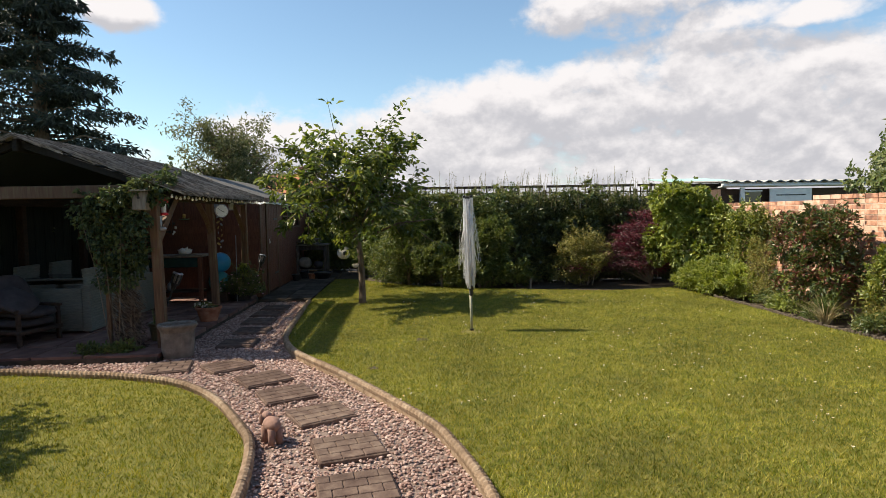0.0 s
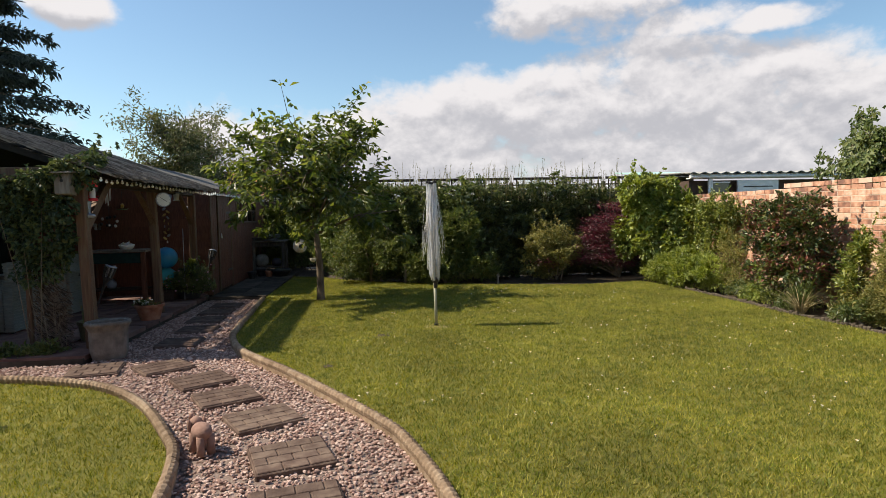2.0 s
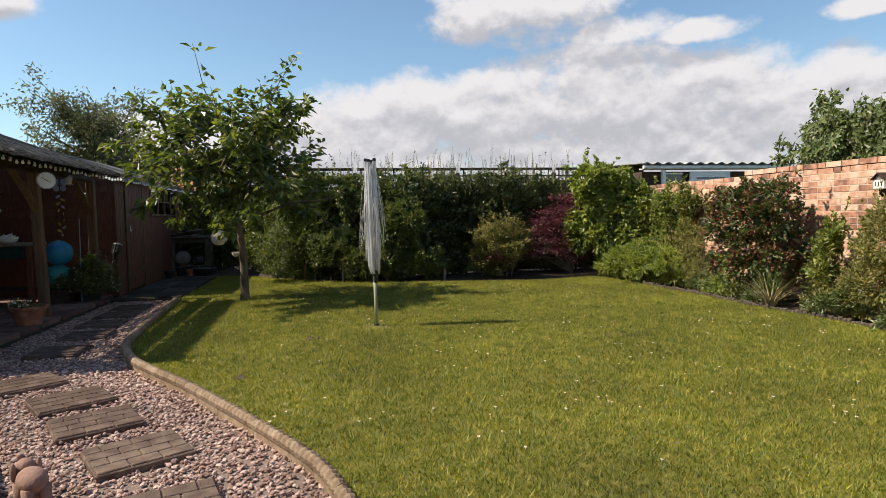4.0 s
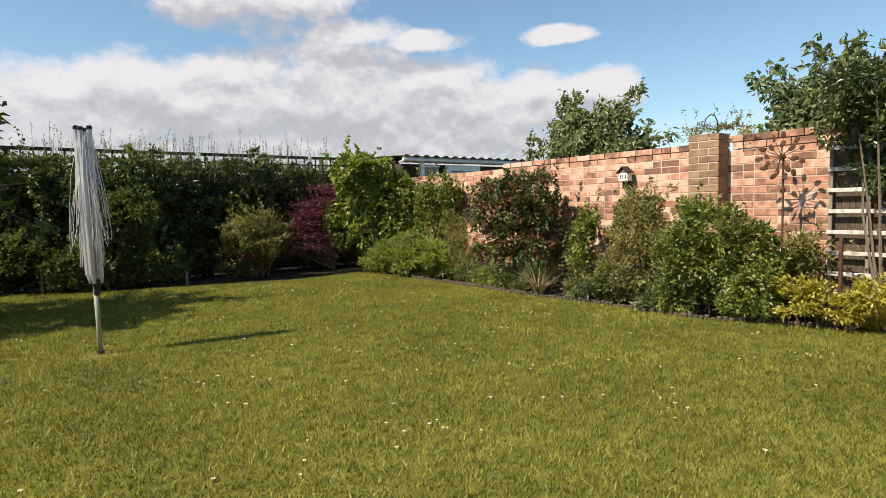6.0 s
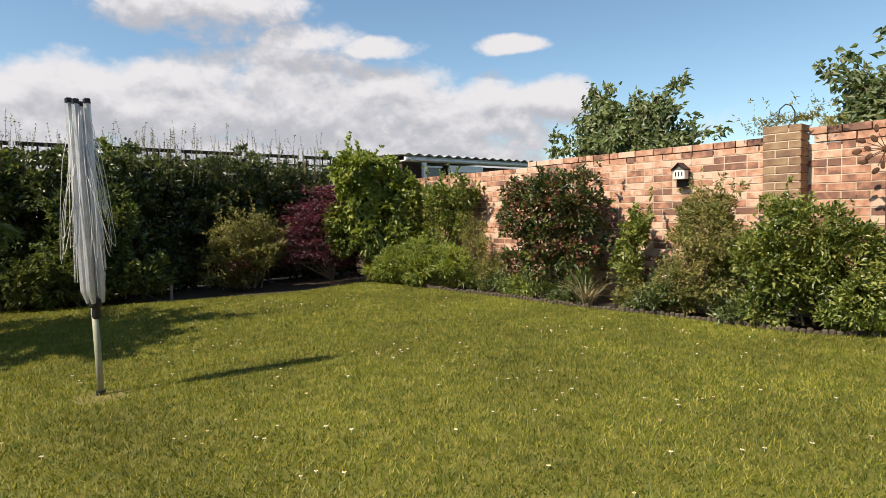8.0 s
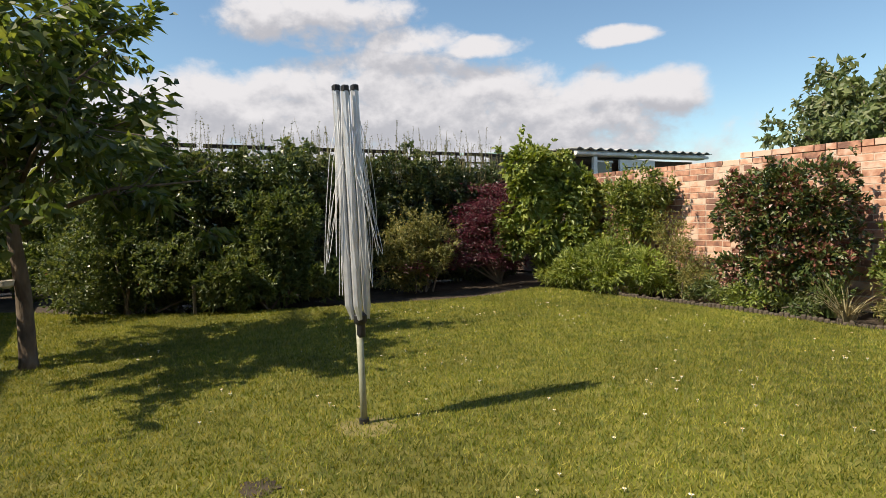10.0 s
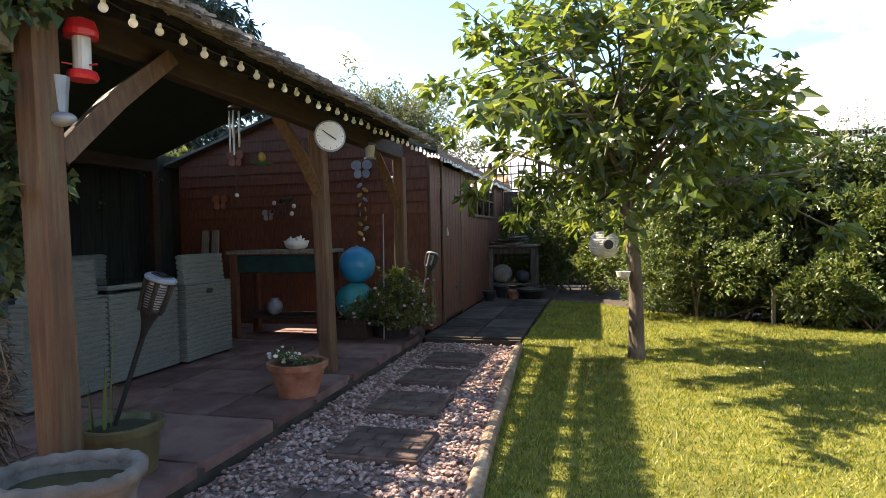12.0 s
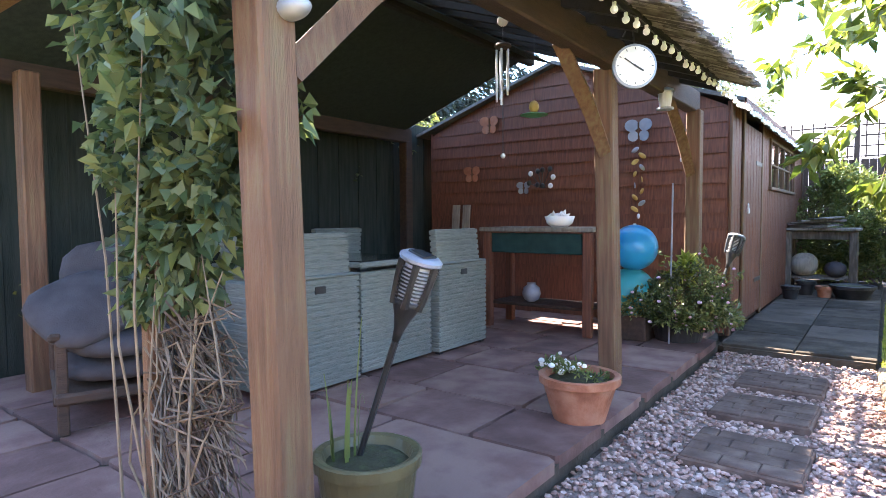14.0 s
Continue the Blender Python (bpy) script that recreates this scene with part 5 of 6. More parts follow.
for k in range(4):
    a = math.pi / 4 + k * math.pi / 2 + 0.35
    ca, sa = math.cos(a), math.sin(a)
    b, m, t = (0.036 * ca, 0.036 * sa, 0.55), (0.044 * ca - 0.008, 0.044 * sa + 0.006, 0.62), (0.046 * ca - 0.026, 0.046 * sa + 0.02, 1.70 + 0.012 * (k % 2))
    arm = part("arm", tube([b, m, t], [0.012, 0.021, 0.019], 8), STEEL, airer, "flat galvanised steel arm")
    part("end_cap", box((t[0], t[1], t[2] + 0.004), (0.036, 0.036, 0.035), 0.006), BLACK, arm, "black plastic end cap")
ra = np.random.default_rng(12)
for i in range(30):
    a = ra.uniform(0, 2 * math.pi)
    z0 = ra.uniform(1.15, 1.68)
    drop = ra.uniform(0.32, 0.85)
    z1 = max(0.66, z0 - drop)
    r = ra.uniform(0.08, 0.15) if i % 2 == 0 else ra.uniform(0.056, 0.085)
    w = ra.uniform(0.5, 2.0)
    pts = []
    for t in np.linspace(0, 1, 11):
        ang = a + w * (t - 0.5)
        dip = 1 - (2 * t - 1) ** 2
        q = 0.05 + (r - 0.05) * dip ** 0.7
        pts.append((q * math.cos(ang) - 0.02 * (z0 - 0.5), q * math.sin(ang) + 0.015 * (z0 - 0.5), z0 - (z0 - z1) * dip ** 1.3 + (0.03 * t)))
    part("line", tube(pts, 0.0016, 5), LINE, airer, smooth=True)
worn = solid("worn_patch", lathe([(0.17, -0.006), (0.14, 0.002), (0.08, 0.004)], 24, 0.25, 3), mat("dry_thatch", [(0.15, 0.135, 0.04), (0.25, 0.20, 0.08)], 12, 0.95, 0.6, 120), "dry straw-coloured worn patch round the airer", "bare patch", kind="structure", m=pose(1.30, 6.70, 0))

for k, (x, yy, r) in enumerate(((0.66, 6.31, 0.09), (0.15, 5.05, 0.06))):
    solid("bare_patch", lathe([(r, -0.006), (r * 0.85, 0.005), (r * 0.4, 0.008)], 20, 0.25, 30 + k), SOIL, "small bare earth patch worn in the lawn", "bare patch", kind="structure", m=pose(x, yy, 0))

# ---- daisies ----
rd = np.random.default_rng(15)
geo, centres = [], []
spots = [(1.62, 3.53), (1.59, 3.41), (3.29, 3.13), (4.2, 3.0), (3.35, 5.29), (1.53, 5.67), (2.98, 5.93), (1.0, 3.9), (2.2, 6.3), (4.4, 4.6)]
spots += [tuple(rd.uniform((0.4, 2.6), (5.6, 10.0))) for i in range(150)]
for sx, sy in spots:
    for j in range((1 if rd.random() < 0.65 else rd.integers(2, 6))):
        x, yy = sx + rd.normal() * 0.09, sy + rd.normal() * 0.09
        if not inside(np.array([(x, yy)]), LAWN)[0]:
            continue
        h, n, r = rd.uniform(0.014, 0.021), 9, rd.uniform(0.008, 0.0125)
        V, F = [(x, yy, h)], []
        for k in range(n * 2):
            t = math.pi * k / n
            q = r if k % 2 else r * 0.62
            V.append((x + q * math.cos(t), yy + q * math.sin(t), h + (0.002 if k % 2 else 0)))
        F = [(0, 1 + k, 1 + (k + 1) % (2 * n)) for k in range(2 * n)]
        geo.append((V, F))
        centres.append(ball((x, yy, h + 0.001), 0.0035, 6, 4))
        geo.append(tube([(x, yy, 0), (x, yy, h)], 0.0012, 4))
dz = solid("daisies", join(*geo), PETAL, "scattered small white daisies in the lawn", "daisy", kind="stuff")
tagged(part("centres", join(*centres), YELLOWPETAL, dz), kind="stuff")

# ---- wicker nest ball and cup on the plum tree ----
nest = thing("nest_ball", (-0.53, 8.86, 0.80), "pale woven wicker nesting ball hung in the plum tree", "bird nester")
part("core", ball((0, 0, 0.1), 0.088, 18, 12), WICKER, nest, smooth=True)
for k in range(17):
    h = -0.095 + 0.19 * (k + 0.5) / 17
    r = math.sqrt(max(0.0004, 0.1 ** 2 - h * h))
    part("strand", tube([(r * math.cos(t), r * math.sin(t), 0.1 + h) for t in np.linspace(0, 2 * math.pi, 20, endpoint=False)], 0.0065, 5, closed=True), WICKER, nest)
part("opening", lathe([(0.036, -0.004), (0.044, 0.0), (0.044, 0.012), (0.034, 0.016)], 18), WICKER, nest).matrix_basis = pose(0.025, -0.088, 0.1, 90, 0, 16)
part("hole", lathe([(0.033, 0.0), (0.033, 0.018)], 16), BLACK, nest, "dark entrance hole").matrix_basis = pose(0.025, -0.088, 0.1, 90, 0, 16)
part("hanger", tube([(0, 0, 0.2), (0.01, 0.06, 0.42), (0.03, 0.14, 0.62)], 0.003, 5), TWIG, nest)
cup = thing("nest_cup", (-0.385, 9.29, 0.62), "small wicker nest cup fixed to the tree trunk", "bird nester")
part("cup", lathe([(0.02, 0), (0.045, 0.02), (0.055, 0.06), (0.048, 0.062), (0.035, 0.025)], 16), WICKER, cup)

# ---- stone elephant ----
def elephant():
    g = [ball((0, 0, 0.105), 0.055, 14, 10, (1.5, 1.0, 0.95)), ball((0.085, 0, 0.13), 0.04, 12, 8, (1, 1, 1.1))]
    for x in (-0.05, 0.055):
        for yy in (-0.03, 0.03):
            g.append(tube([(x, yy, -0.02), (x, yy, 0.03), (x, yy, 0.09)], [0.026, 0.022, 0.024], 10))
    for sg in (-1, 1):
        g.append(ball((0.07, sg * 0.045, 0.13), 0.035, 10, 7, (0.45, 0.35, 1.1)))
    g.append(tube([(0.115, 0, 0.135), (0.14, 0, 0.10), (0.155, 0, 0.11), (0.155, 0, 0.15), (0.145, 0, 0.175)], [0.02, 0.017, 0.015, 0.013, 0.012], 8))
    return join(*g)


solid("elephant_statue", elephant(), PINKSTONE, "small pinkish stone elephant standing on the gravel", "statue", smooth=True, m=pose(-0.43, 3.27, 0.0, 0, 0, 128))

# ---- pots ----
def pot(name, at, r0, r1, h, material, label, rim=0.02, filler=MOSS, fill=0.85):
    ob = thing(name, at, label, "pot")
    part("pot", lathe([(r0, 0), (r0 + (r1 - r0) * 0.85, h - rim * 2), (r1 + 0.008, h - rim * 1.8), (r1 + 0.010, h - 0.004), (r1, h), (r1 - 0.018, h - 0.004), (r1 - 0.03, h * fill)], 32, 0.004), material, ob, smooth=False)
    part("soil", lathe([(r1 - 0.03, h * fill - 0.01), (r1 - 0.03, h * fill), (r1 * 0.4, h * fill + 0.02)], 24, 0.05, 2), filler, ob)
    return ob


p1 = pot("terracotta_pot", (-2.33, 7.76, 0.05), 0.115, 0.172, 0.205, TERRA, "terracotta pot of small white flowers on the patio edge")
bush("pot_flowers", (-2.33, 7.76, 0.22), [(0, 0, 0.02, 0.145, 0.145, 0.05)], 2000, 0.025, 0.009, LEAF_MID, "low cushion of white and pink flowers in the pot", "flowers", stems=3, seed=91, blooms=PETAL, bloom_n=40, fine=False)
p2 = pot("big_planter", (-2.45, 9.80, 0.05), 0.16, 0.20, 0.20, BLACK, "dark round planter by the pergola post", filler=SOIL)
bush("planter_flowers", (-2.42, 9.80, 0.14), [(0, 0, 0.18, 0.30, 0.27, 0.20), (-0.17, -0.05, 0.14, 0.22, 0.24, 0.18), (0.18, 0.02, 0.15, 0.22, 0.24, 0.19), (0.0, -0.12, 0.06, 0.3, 0.2, 0.14), (0.1, 0.05, 0.3, 0.2, 0.2, 0.11)],
     11000, 0.034, 0.018, LEAF_HEDGE, "mound of trailing green plants with pale pink flowers", "flowers", seed=92, blooms=PINKPETAL, bloom_n=110, fine=False, shoots=16, shell=0.5)
bush("lime_sprig", (-2.42, 9.78, 0.44), [(0, 0, 0.08, 0.07, 0.07, 0.09), (0.05, 0, 0.16, 0.05, 0.05, 0.06)], 260, 0.06, 0.04, LEAF_LIME, "upright sprig of pale lime leaves in the planter", "plant", seed=94, stems=3, fine=False, rough=0.3)
p3 = pot("glazed_tub", (-2.475, 6.55, 0.05), 0.13, 0.155, 0.21, GLAZE, "yellow-green glazed tub of moss and rushes")
blade_clump("rushes", (-2.54, 6.50, 0.22), 9, 0.42, 0.05, LEAF_MID, "thin upright rushes growing in the tub", 93, 0.01)

# cast stone trough with a rope rim
tr = thing("stone_trough", (-2.05, 5.90, -0.02), "weathered cast stone bird bath trough of dark water", "trough")
tr.rotation_euler, tr.scale = (0, 0, radians(25)), (1, 1, 1.17)


def oval(a, b, z, n=36, p=2.6):
    return [(a * math.copysign(abs(math.cos(t)) ** (2 / p), math.cos(t)), b * math.copysign(abs(math.sin(t)) ** (2 / p), math.sin(t)), z) for t in np.linspace(0, 2 * math.pi, n, endpoint=False)]


rings = [oval(0.15, 0.11, 0), oval(0.17, 0.125, 0.06), oval(0.175, 0.13, 0.24), oval(0.2, 0.15, 0.29), oval(0.17, 0.12, 0.30), oval(0.16, 0.11, 0.26)]
V = [v for r in rings for v in r]
F = [(i * 36 + k, i * 36 + (k + 1) % 36, (i + 1) * 36 + (k + 1) % 36, (i + 1) * 36 + k) for i in range(5) for k in range(36)] + [tuple(range(36))[::-1], tuple(180 + k for k in range(36))]
part("basin", (V, F), STONE, tr)
part("rope_rim", tube(oval(0.187, 0.137, 0.30, 72), [0.021 + 0.0025 * math.sin(k * 1.75) for k in range(72)], 8, closed=True), STONE, tr, smooth=True)
part("water", prism([(x, yy) for x, yy, q in oval(0.168, 0.118, 0)], 0.262, 0.275), WATER, tr)

# ---- garden torches ----
def torch(at, lean, label):
    """A solar torch: a caged lamp head on a leaning black stake."""
    ob = thing("solar_torch", at, label, "garden torch")
    ob.rotation_euler = tuple(radians(a) for a in lean)
    part("stake", tube([(0, 0, -0.1), (0, 0, 0.42)], [0.009, 0.011], 8), BLACK, ob)
    part("neck", lathe([(0.011, 0.40), (0.016, 0.44), (0.026, 0.475), (0.042, 0.515), (0.046, 0.53)], 16), BLACK, ob, smooth=True)
    part("lamp", lathe([(0.036, 0.52), (0.042, 0.60), (0.040, 0.635)], 14), PALEPL, ob, "frosted plastic lamp")
    for k in range(6):
        a = 2 * math.pi * k / 6
        pts = [(r * math.cos(a), r * math.sin(a), h) for r, h in ((0.042, 0.515), (0.049, 0.56), (0.053, 0.60), (0.053, 0.645))]
        part("cage_bar", tube(pts, [0.012, 0.010, 0.010, 0.012], 6), BLACK, ob)
    for k in range(10):
        h = 0.533 + 0.0105 * k
        r = 0.0465 + 0.006 * min(1.0, k / 7)
        part("cage_ring", tube([(r * math.cos(t), r * math.sin(t), h) for t in np.linspace(0, 2 * math.pi, 18, endpoint=False)], 0.0026, 4, closed=True), BLACK, ob)
    part("cap", lathe([(0.054, 0.642), (0.062, 0.648), (0.062, 0.656), (0.05, 0.664)], 18), GREYTIN, ob, "silver rim")
    part("solar_cell", box((0, 0, 0.667), (0.06, 0.06, 0.006), 0.002), DARKGLASS, ob)
    return ob


torch((-2.495, 6.53, 0.23), (-3, 20, 0), "black solar garden torch leaning in the tub")
torch((-2.25, 9.88, 0.20), (-14, 18, 20), "black solar garden torch leaning in the planter")

# ---- rattan cube set ----
def rattan_panel(name, c, s, parent):
    """A woven panel: a body with raised strands round it."""
    ob = part(name, box(c, s, 0.012), RATTAN, parent)
    n = max(2, int(s[2] / 0.034))
    g = []
    for i in range(n):
        z = c[2] - s[2] / 2 + (i + 0.5) * s[2] / n
        g.append(box((c[0], c[1], z), (s[0] + 0.006, s[1] + 0.006, s[2] / n * 0.72), 0.003))
    tagged(part("weave", join(*g), RATTANRIB, ob), kind="stuff")
    return ob


def cube_chair(m, label):
    """A box-shaped chair: a high skirt with a hand hole, and a narrower raked backrest above it."""
    ob = thing("rattan_chair", m, label, "garden chair", "rattan cube chairs")
    rattan_panel("back", (0, 0, 0.305), (0.10, 0.565, 0.58), ob)
    rest = rattan_panel("backrest", (0, 0, 0.115), (0.05, 0.50, 0.23), ob)
    rest.matrix_basis = pose(-0.012, 0, 0.60, 0, -5, 0)
    for sg in (-1, 1):
        rattan_panel("side", (-0.31, sg * 0.248, 0.30), (0.5, 0.065, 0.56), ob)
        part("foot", box((0.02, sg * 0.25, 0.006), (0.04, 0.04, 0.014), 0.003), BLACK, ob)
    part("seat", box((-0.30, 0, 0.33), (0.5, 0.42, 0.06), 0.012), RATTAN, ob)
    part("seat_cushion", box((-0.30, 0, 0.40), (0.48, 0.41, 0.08), 0.03), CUSHION, ob)
    part("handle_slot", box((0.050, 0, 0.535), (0.014, 0.075, 0.04), 0.004), BLACK, ob, "dark hand hole")
    part("top_rail", box((0, 0, 0.600), (0.108, 0.575, 0.016), 0.006), RATTANRIB, ob)
    return ob


ch1 = cube_chair((-3.63, 8.655, 0.05), "grey rattan cube chair tucked under the table")
ch2 = copy_thing(ch1, pose(-3.64, 7.36, 0.05, 0, 0, 0))
ch3 = copy_thing(ch1, pose(-4.86, 7.85, 0.05, 0, 0, 180))
ch4 = copy_thing(ch1, pose(-4.86, 8.65, 0.05, 0, 0, 180))
tb = thing("rattan_table", (-4.20, 8.0, 0.05), "grey rattan cube table with a dark glass top", "garden table")
rattan_panel("apron", (0.56, 0.0, 0.31), (0.06, 0.64, 0.58), tb)
rattan_panel("apron", (-0.56, 0.0, 0.31), (0.06, 0.64, 0.58), tb)
part("rim", box((0, 0, 0.640), (1.2, 0.66, 0.03), 0.008), RATTANRIB, tb, "grey rattan table rim")
part("tabletop", box((0, 0, 0.658), (1.14, 0.60, 0.008), 0.002), DARKGLASS, tb, "dark glass table top")
part("base", box((0, 0, 0.31), (0.25, 0.25, 0.60), 0.01), RATTAN, tb)

# ---- armchair with loose covers ----
def pillow(sx, sy, sz, n=20, m=12, p=3.2):
    """A stuffed cushion: a rounded box that thins towards its seams."""
    V, F = ball((0, 0, 0), 1.0, n, m)
    q = []
    for x, y, z in V:
        k = (abs(x) ** p + abs(y) ** p) ** (1 / p)
        d = math.hypot(x, y) or 1.0
        f = d / max(k, 1e-6) * 1.0
        q.append((x * f * sx / 2, y * f * sy / 2, math.copysign(abs(z) ** 0.8, z) * sz / 2))
    return q, F


ac = thing("garden_armchair", (-4.15, 6.62, 0.05), "low garden armchair heaped with dark grey cushions", "garden chair")
ac.rotation_euler = (0, 0, radians(-18))
part("frame", join(box((0, 0, 0.16), (0.6, 0.58, 0.05), 0.012), box((-0.28, 0, 0.38), (0.05, 0.58, 0.42), 0.012)), DARKWOOD, ac)
for sg in (-1, 1):
    part("arm", box((0.0, sg * 0.28, 0.42), (0.56, 0.05, 0.035), 0.01), DARKWOOD, ac)
    for sx in (-0.25, 0.25):
        part("leg", box((sx, sg * 0.26, 0.2), (0.045, 0.045, 0.4), 0.006), DARKWOOD, ac)
for k, (x, z, tip) in enumerate(((0.03, 0.25, 0), (0.06, 0.37, 4))):
    part("seat_cushion", moved(pillow(0.56, 0.52, 0.13), pose(x, 0.01 * k, z, 0, tip, 6 * k)), CUSHION, ac, smooth=True)
part("back_cushion", moved(pillow(0.5, 0.52, 0.13), pose(-0.16, 0.02, 0.58, 0, 62, 4)), CUSHION, ac, smooth=True)
part("scatter_cushion", moved(pillow(0.42, 0.42, 0.11), pose(0.12, -0.16, 0.52, 24, 30, 30)), CUSHION, ac, smooth=True)
cov = thing("furniture_cover", (-4.62, 7.05, 0.05), "grey furniture cover slumped beside the chairs", "cover")
V, F = ball((0, 0, 0.2), 0.34, 28, 14, (0.9, 0.8, 0.62))
V = [(x * (1 + 0.10 * math.sin(9 * math.atan2(y, x) + 5 * z)), y * (1 + 0.10 * math.sin(7 * math.atan2(y, x))), max(0.0, z + 0.03 * math.sin(14 * x) * math.cos(11 * y))) for x, y, z in V]
part("cover", (V, F), CUSHION, cov, smooth=True)

# ---- bar table against the shed ----
bt = thing("bar_table", (-3.46, 9.66, 0.05), "dark timber side table with a green cloth front", "table")
part("tabletop", box((0, 0, 0.81), (1.0, 0.46, 0.035), 0.006), GREYWOOD, bt, "weathered board top")
part("apron", box((0, -0.17, 0.70), (0.92, 0.03, 0.16), 0.006), GREENCLOTH, bt, "dark green cloth")
for sx in (-0.44, 0.44):
    for sy in (-0.18, 0.18):
        part("leg", box((sx, sy, 0.395), (0.07, 0.06, 0.79), 0.006), STAIN, bt)
part("shelf", box((0, 0.02, 0.2), (0.86, 0.36, 0.025), 0.004), DARKWOOD, bt)
orn = thing("round_vase", (-3.57, 9.62, 0.2625), "pale grey round vase on the shelf under the table", "vase")
part("body", lathe([(0.03, 0.0), (0.06, 0.02), (0.078, 0.065), (0.066, 0.115), (0.035, 0.14), (0.038, 0.155), (0.03, 0.152)], 22), GREYTIN, orn, smooth=True)
bowl = thing("shell_bowl", (-3.29, 9.56, 0.878), "white bowl heaped with pale shells", "bowl")
part("bowl", lathe([(0.06, 0), (0.1, 0.03), (0.118, 0.085), (0.112, 0.086), (0.09, 0.05)], 22), WHITE, bowl, smooth=True)
rs = np.random.default_rng(17)
for i in range(16):
    c = rs.uniform(-0.075, 0.075, 2)
    g = tube([(0, 0, 0), (0, 0, 0.03), (0, 0, 0.055)], [0.02, 0.014, 0.002], 7)
    part("shell", moved(g, pose(c[0], c[1], 0.07 + rs.uniform(0, 0.02), rs.uniform(-70, 70), rs.uniform(-70, 70), 0)), PETAL, bowl)
crate = thing("crate", (-2.78, 9.72, 0.05), "dark timber crate under the exercise balls", "crate")
for sg in (-1, 1):
    part("crate_side", box((0, sg * 0.16, 0.09), (0.34, 0.02, 0.18), 0.004), DARKWOOD, crate)
    part("crate_end", box((sg * 0.16, 0, 0.09), (0.02, 0.3, 0.18), 0.004), DARKWOOD, crate)
part("crate_base", box((0, 0, 0.012), (0.3, 0.3, 0.02), 0.004), DARKWOOD, crate)
b1 = thing("teal_ball", (-2.78, 9.72, 0.20), "glossy teal rubber ball resting on a crate", "ball")
part("ball", ball((0, 0, 0.185), 0.185, 24, 16), TEAL, b1, smooth=True)
b2 = thing("blue_ball", (-2.755, 9.72, 0.555), "glossy bright blue rubber ball on the teal one", "ball")
part("ball", ball((0, 0, 0.17), 0.172, 28, 18), BLUE, b2, smooth=True)
part("valve", lathe([(0.012, 0.335), (0.009, 0.35)], 8), PALEPL, b2)

# ---- things hung from the pergola ----
ck = thing("wall_clock", (-2.13, 7.86, 1.60), "round white clock hung from the eave", "clock")
ck.rotation_euler = (radians(90), 0, radians(36))
part("case", lathe([(0.088, -0.03), (0.094, -0.01), (0.094, 0.012), (0.086, 0.014)], 32), GREYTIN, ck)
part("face", lathe([(0.084, 0.008), (0.084, 0.0165)], 32), WHITE, ck, "white clock face")
part("hand", moved(box((0, 0.022, 0.019), (0.005, 0.07, 0.003), 0.001), pose(0, 0, 0, 0, 0, 55)), BLACK, ck)
part("hand", moved(box((0, 0.016, 0.021), (0.007, 0.05, 0.003), 0.001), pose(0, 0, 0, 0, 0, -122)), BLACK, ck)
for k in range(12):
    part("hour_mark", moved(box((0, 0.074, 0.018), (0.003, 0.009, 0.002), 0), pose(0, 0, 0, 0, 0, 30 * k)), BLACK, ck)
part("bracket", tube([(0, 0.092, 0), (0, 0.16, -0.02), (0, 0.20, -0.10), (0.02, 0.2, -0.24)], 0.004, 6), BLACK, ck)
ln = thing("hanging_lantern", (-2.36, 9.1, 1.63), "small white hanging lantern under the eave beam", "lantern")
part("glass", lathe([(0.034, 0.0), (0.045, 0.09), (0.04, 0.10)], 16), PALEPL, ln)
part("lid", lathe([(0.055, 0.10), (0.05, 0.112), (0.02, 0.125)], 16), GREYTIN, ln)
part("base", lathe([(0.05, -0.012), (0.05, 0.0)], 16), GREYTIN, ln)
part("hook", tube([(0, 0, 0.12), (0, 0, 0.17)], 0.003, 5), BLACK, ln)


def tube_feeder(at, label, caps, r=0.028, h=0.16):
    ob = thing("bird_feeder", at, label, "bird feeder")
    part("seed_tube", lathe([(r * 0.85, 0.02), (r * 0.85, h)], 16), PALEPL, ob, "clear seed tube")
    part("tray", lathe([(r * 1.3, 0.0), (r * 1.5, 0.012), (r * 1.3, 0.03), (r * 0.9, 0.032)], 20), caps, ob)
    part("lid", lathe([(r * 1.55, h - 0.005), (r * 1.6, h + 0.015), (r * 1.25, h + 0.05), (r * 0.3, h + 0.062)], 20), caps, ob)
    part("hanger", tube([(0, 0, h + 0.06), (0, 0, h + 0.14)], 0.0025, 5), BLACK, ob)
    for k in range(3):
        a = 2.1 * k
        part("perch", tube([(r * 0.9 * math.cos(a), r * 0.9 * math.sin(a), 0.05), (r * 1.8 * math.cos(a), r * 1.8 * math.sin(a), 0.05)], 0.003, 5), caps, ob)
    return ob


tube_feeder((-2.27, 6.22, 1.545), "hanging bird feeder with red plastic lid and tray", REDPL, 0.034, 0.15)
tube_feeder((-2.44, 9.88, 1.36), "narrow hanging bird feeder with pale tin caps", GREYTIN, 0.024, 0.13)
pl = thing("feeder_pole", (-2.46, 9.60, 0.05), "slim white upright pole beside the planter", "pole")
part("pole", tube([(0, 0, 0), (0.005, 0.02, 0.6), (0.0, 0.05, 1.14)], 0.006, 8), GREYTIN, pl)
hook = thing("tin_boot", (-2.29, 6.14, 1.36), "grey tin boot ornament fixed to the post", "ornament")
part("leg", lathe([(0.026, 0.05), (0.03, 0.12), (0.036, 0.18)], 14), GREYTIN, hook)
part("foot", ball((0.03, -0.02, 0.035), 0.034, 12, 8, (1.7, 0.9, 0.7)), GREYTIN, hook, smooth=True)
nb = thing("nest_box", (-2.40, 5.99, 1.60), "weathered timber nest box on the pergola post", "bird box")
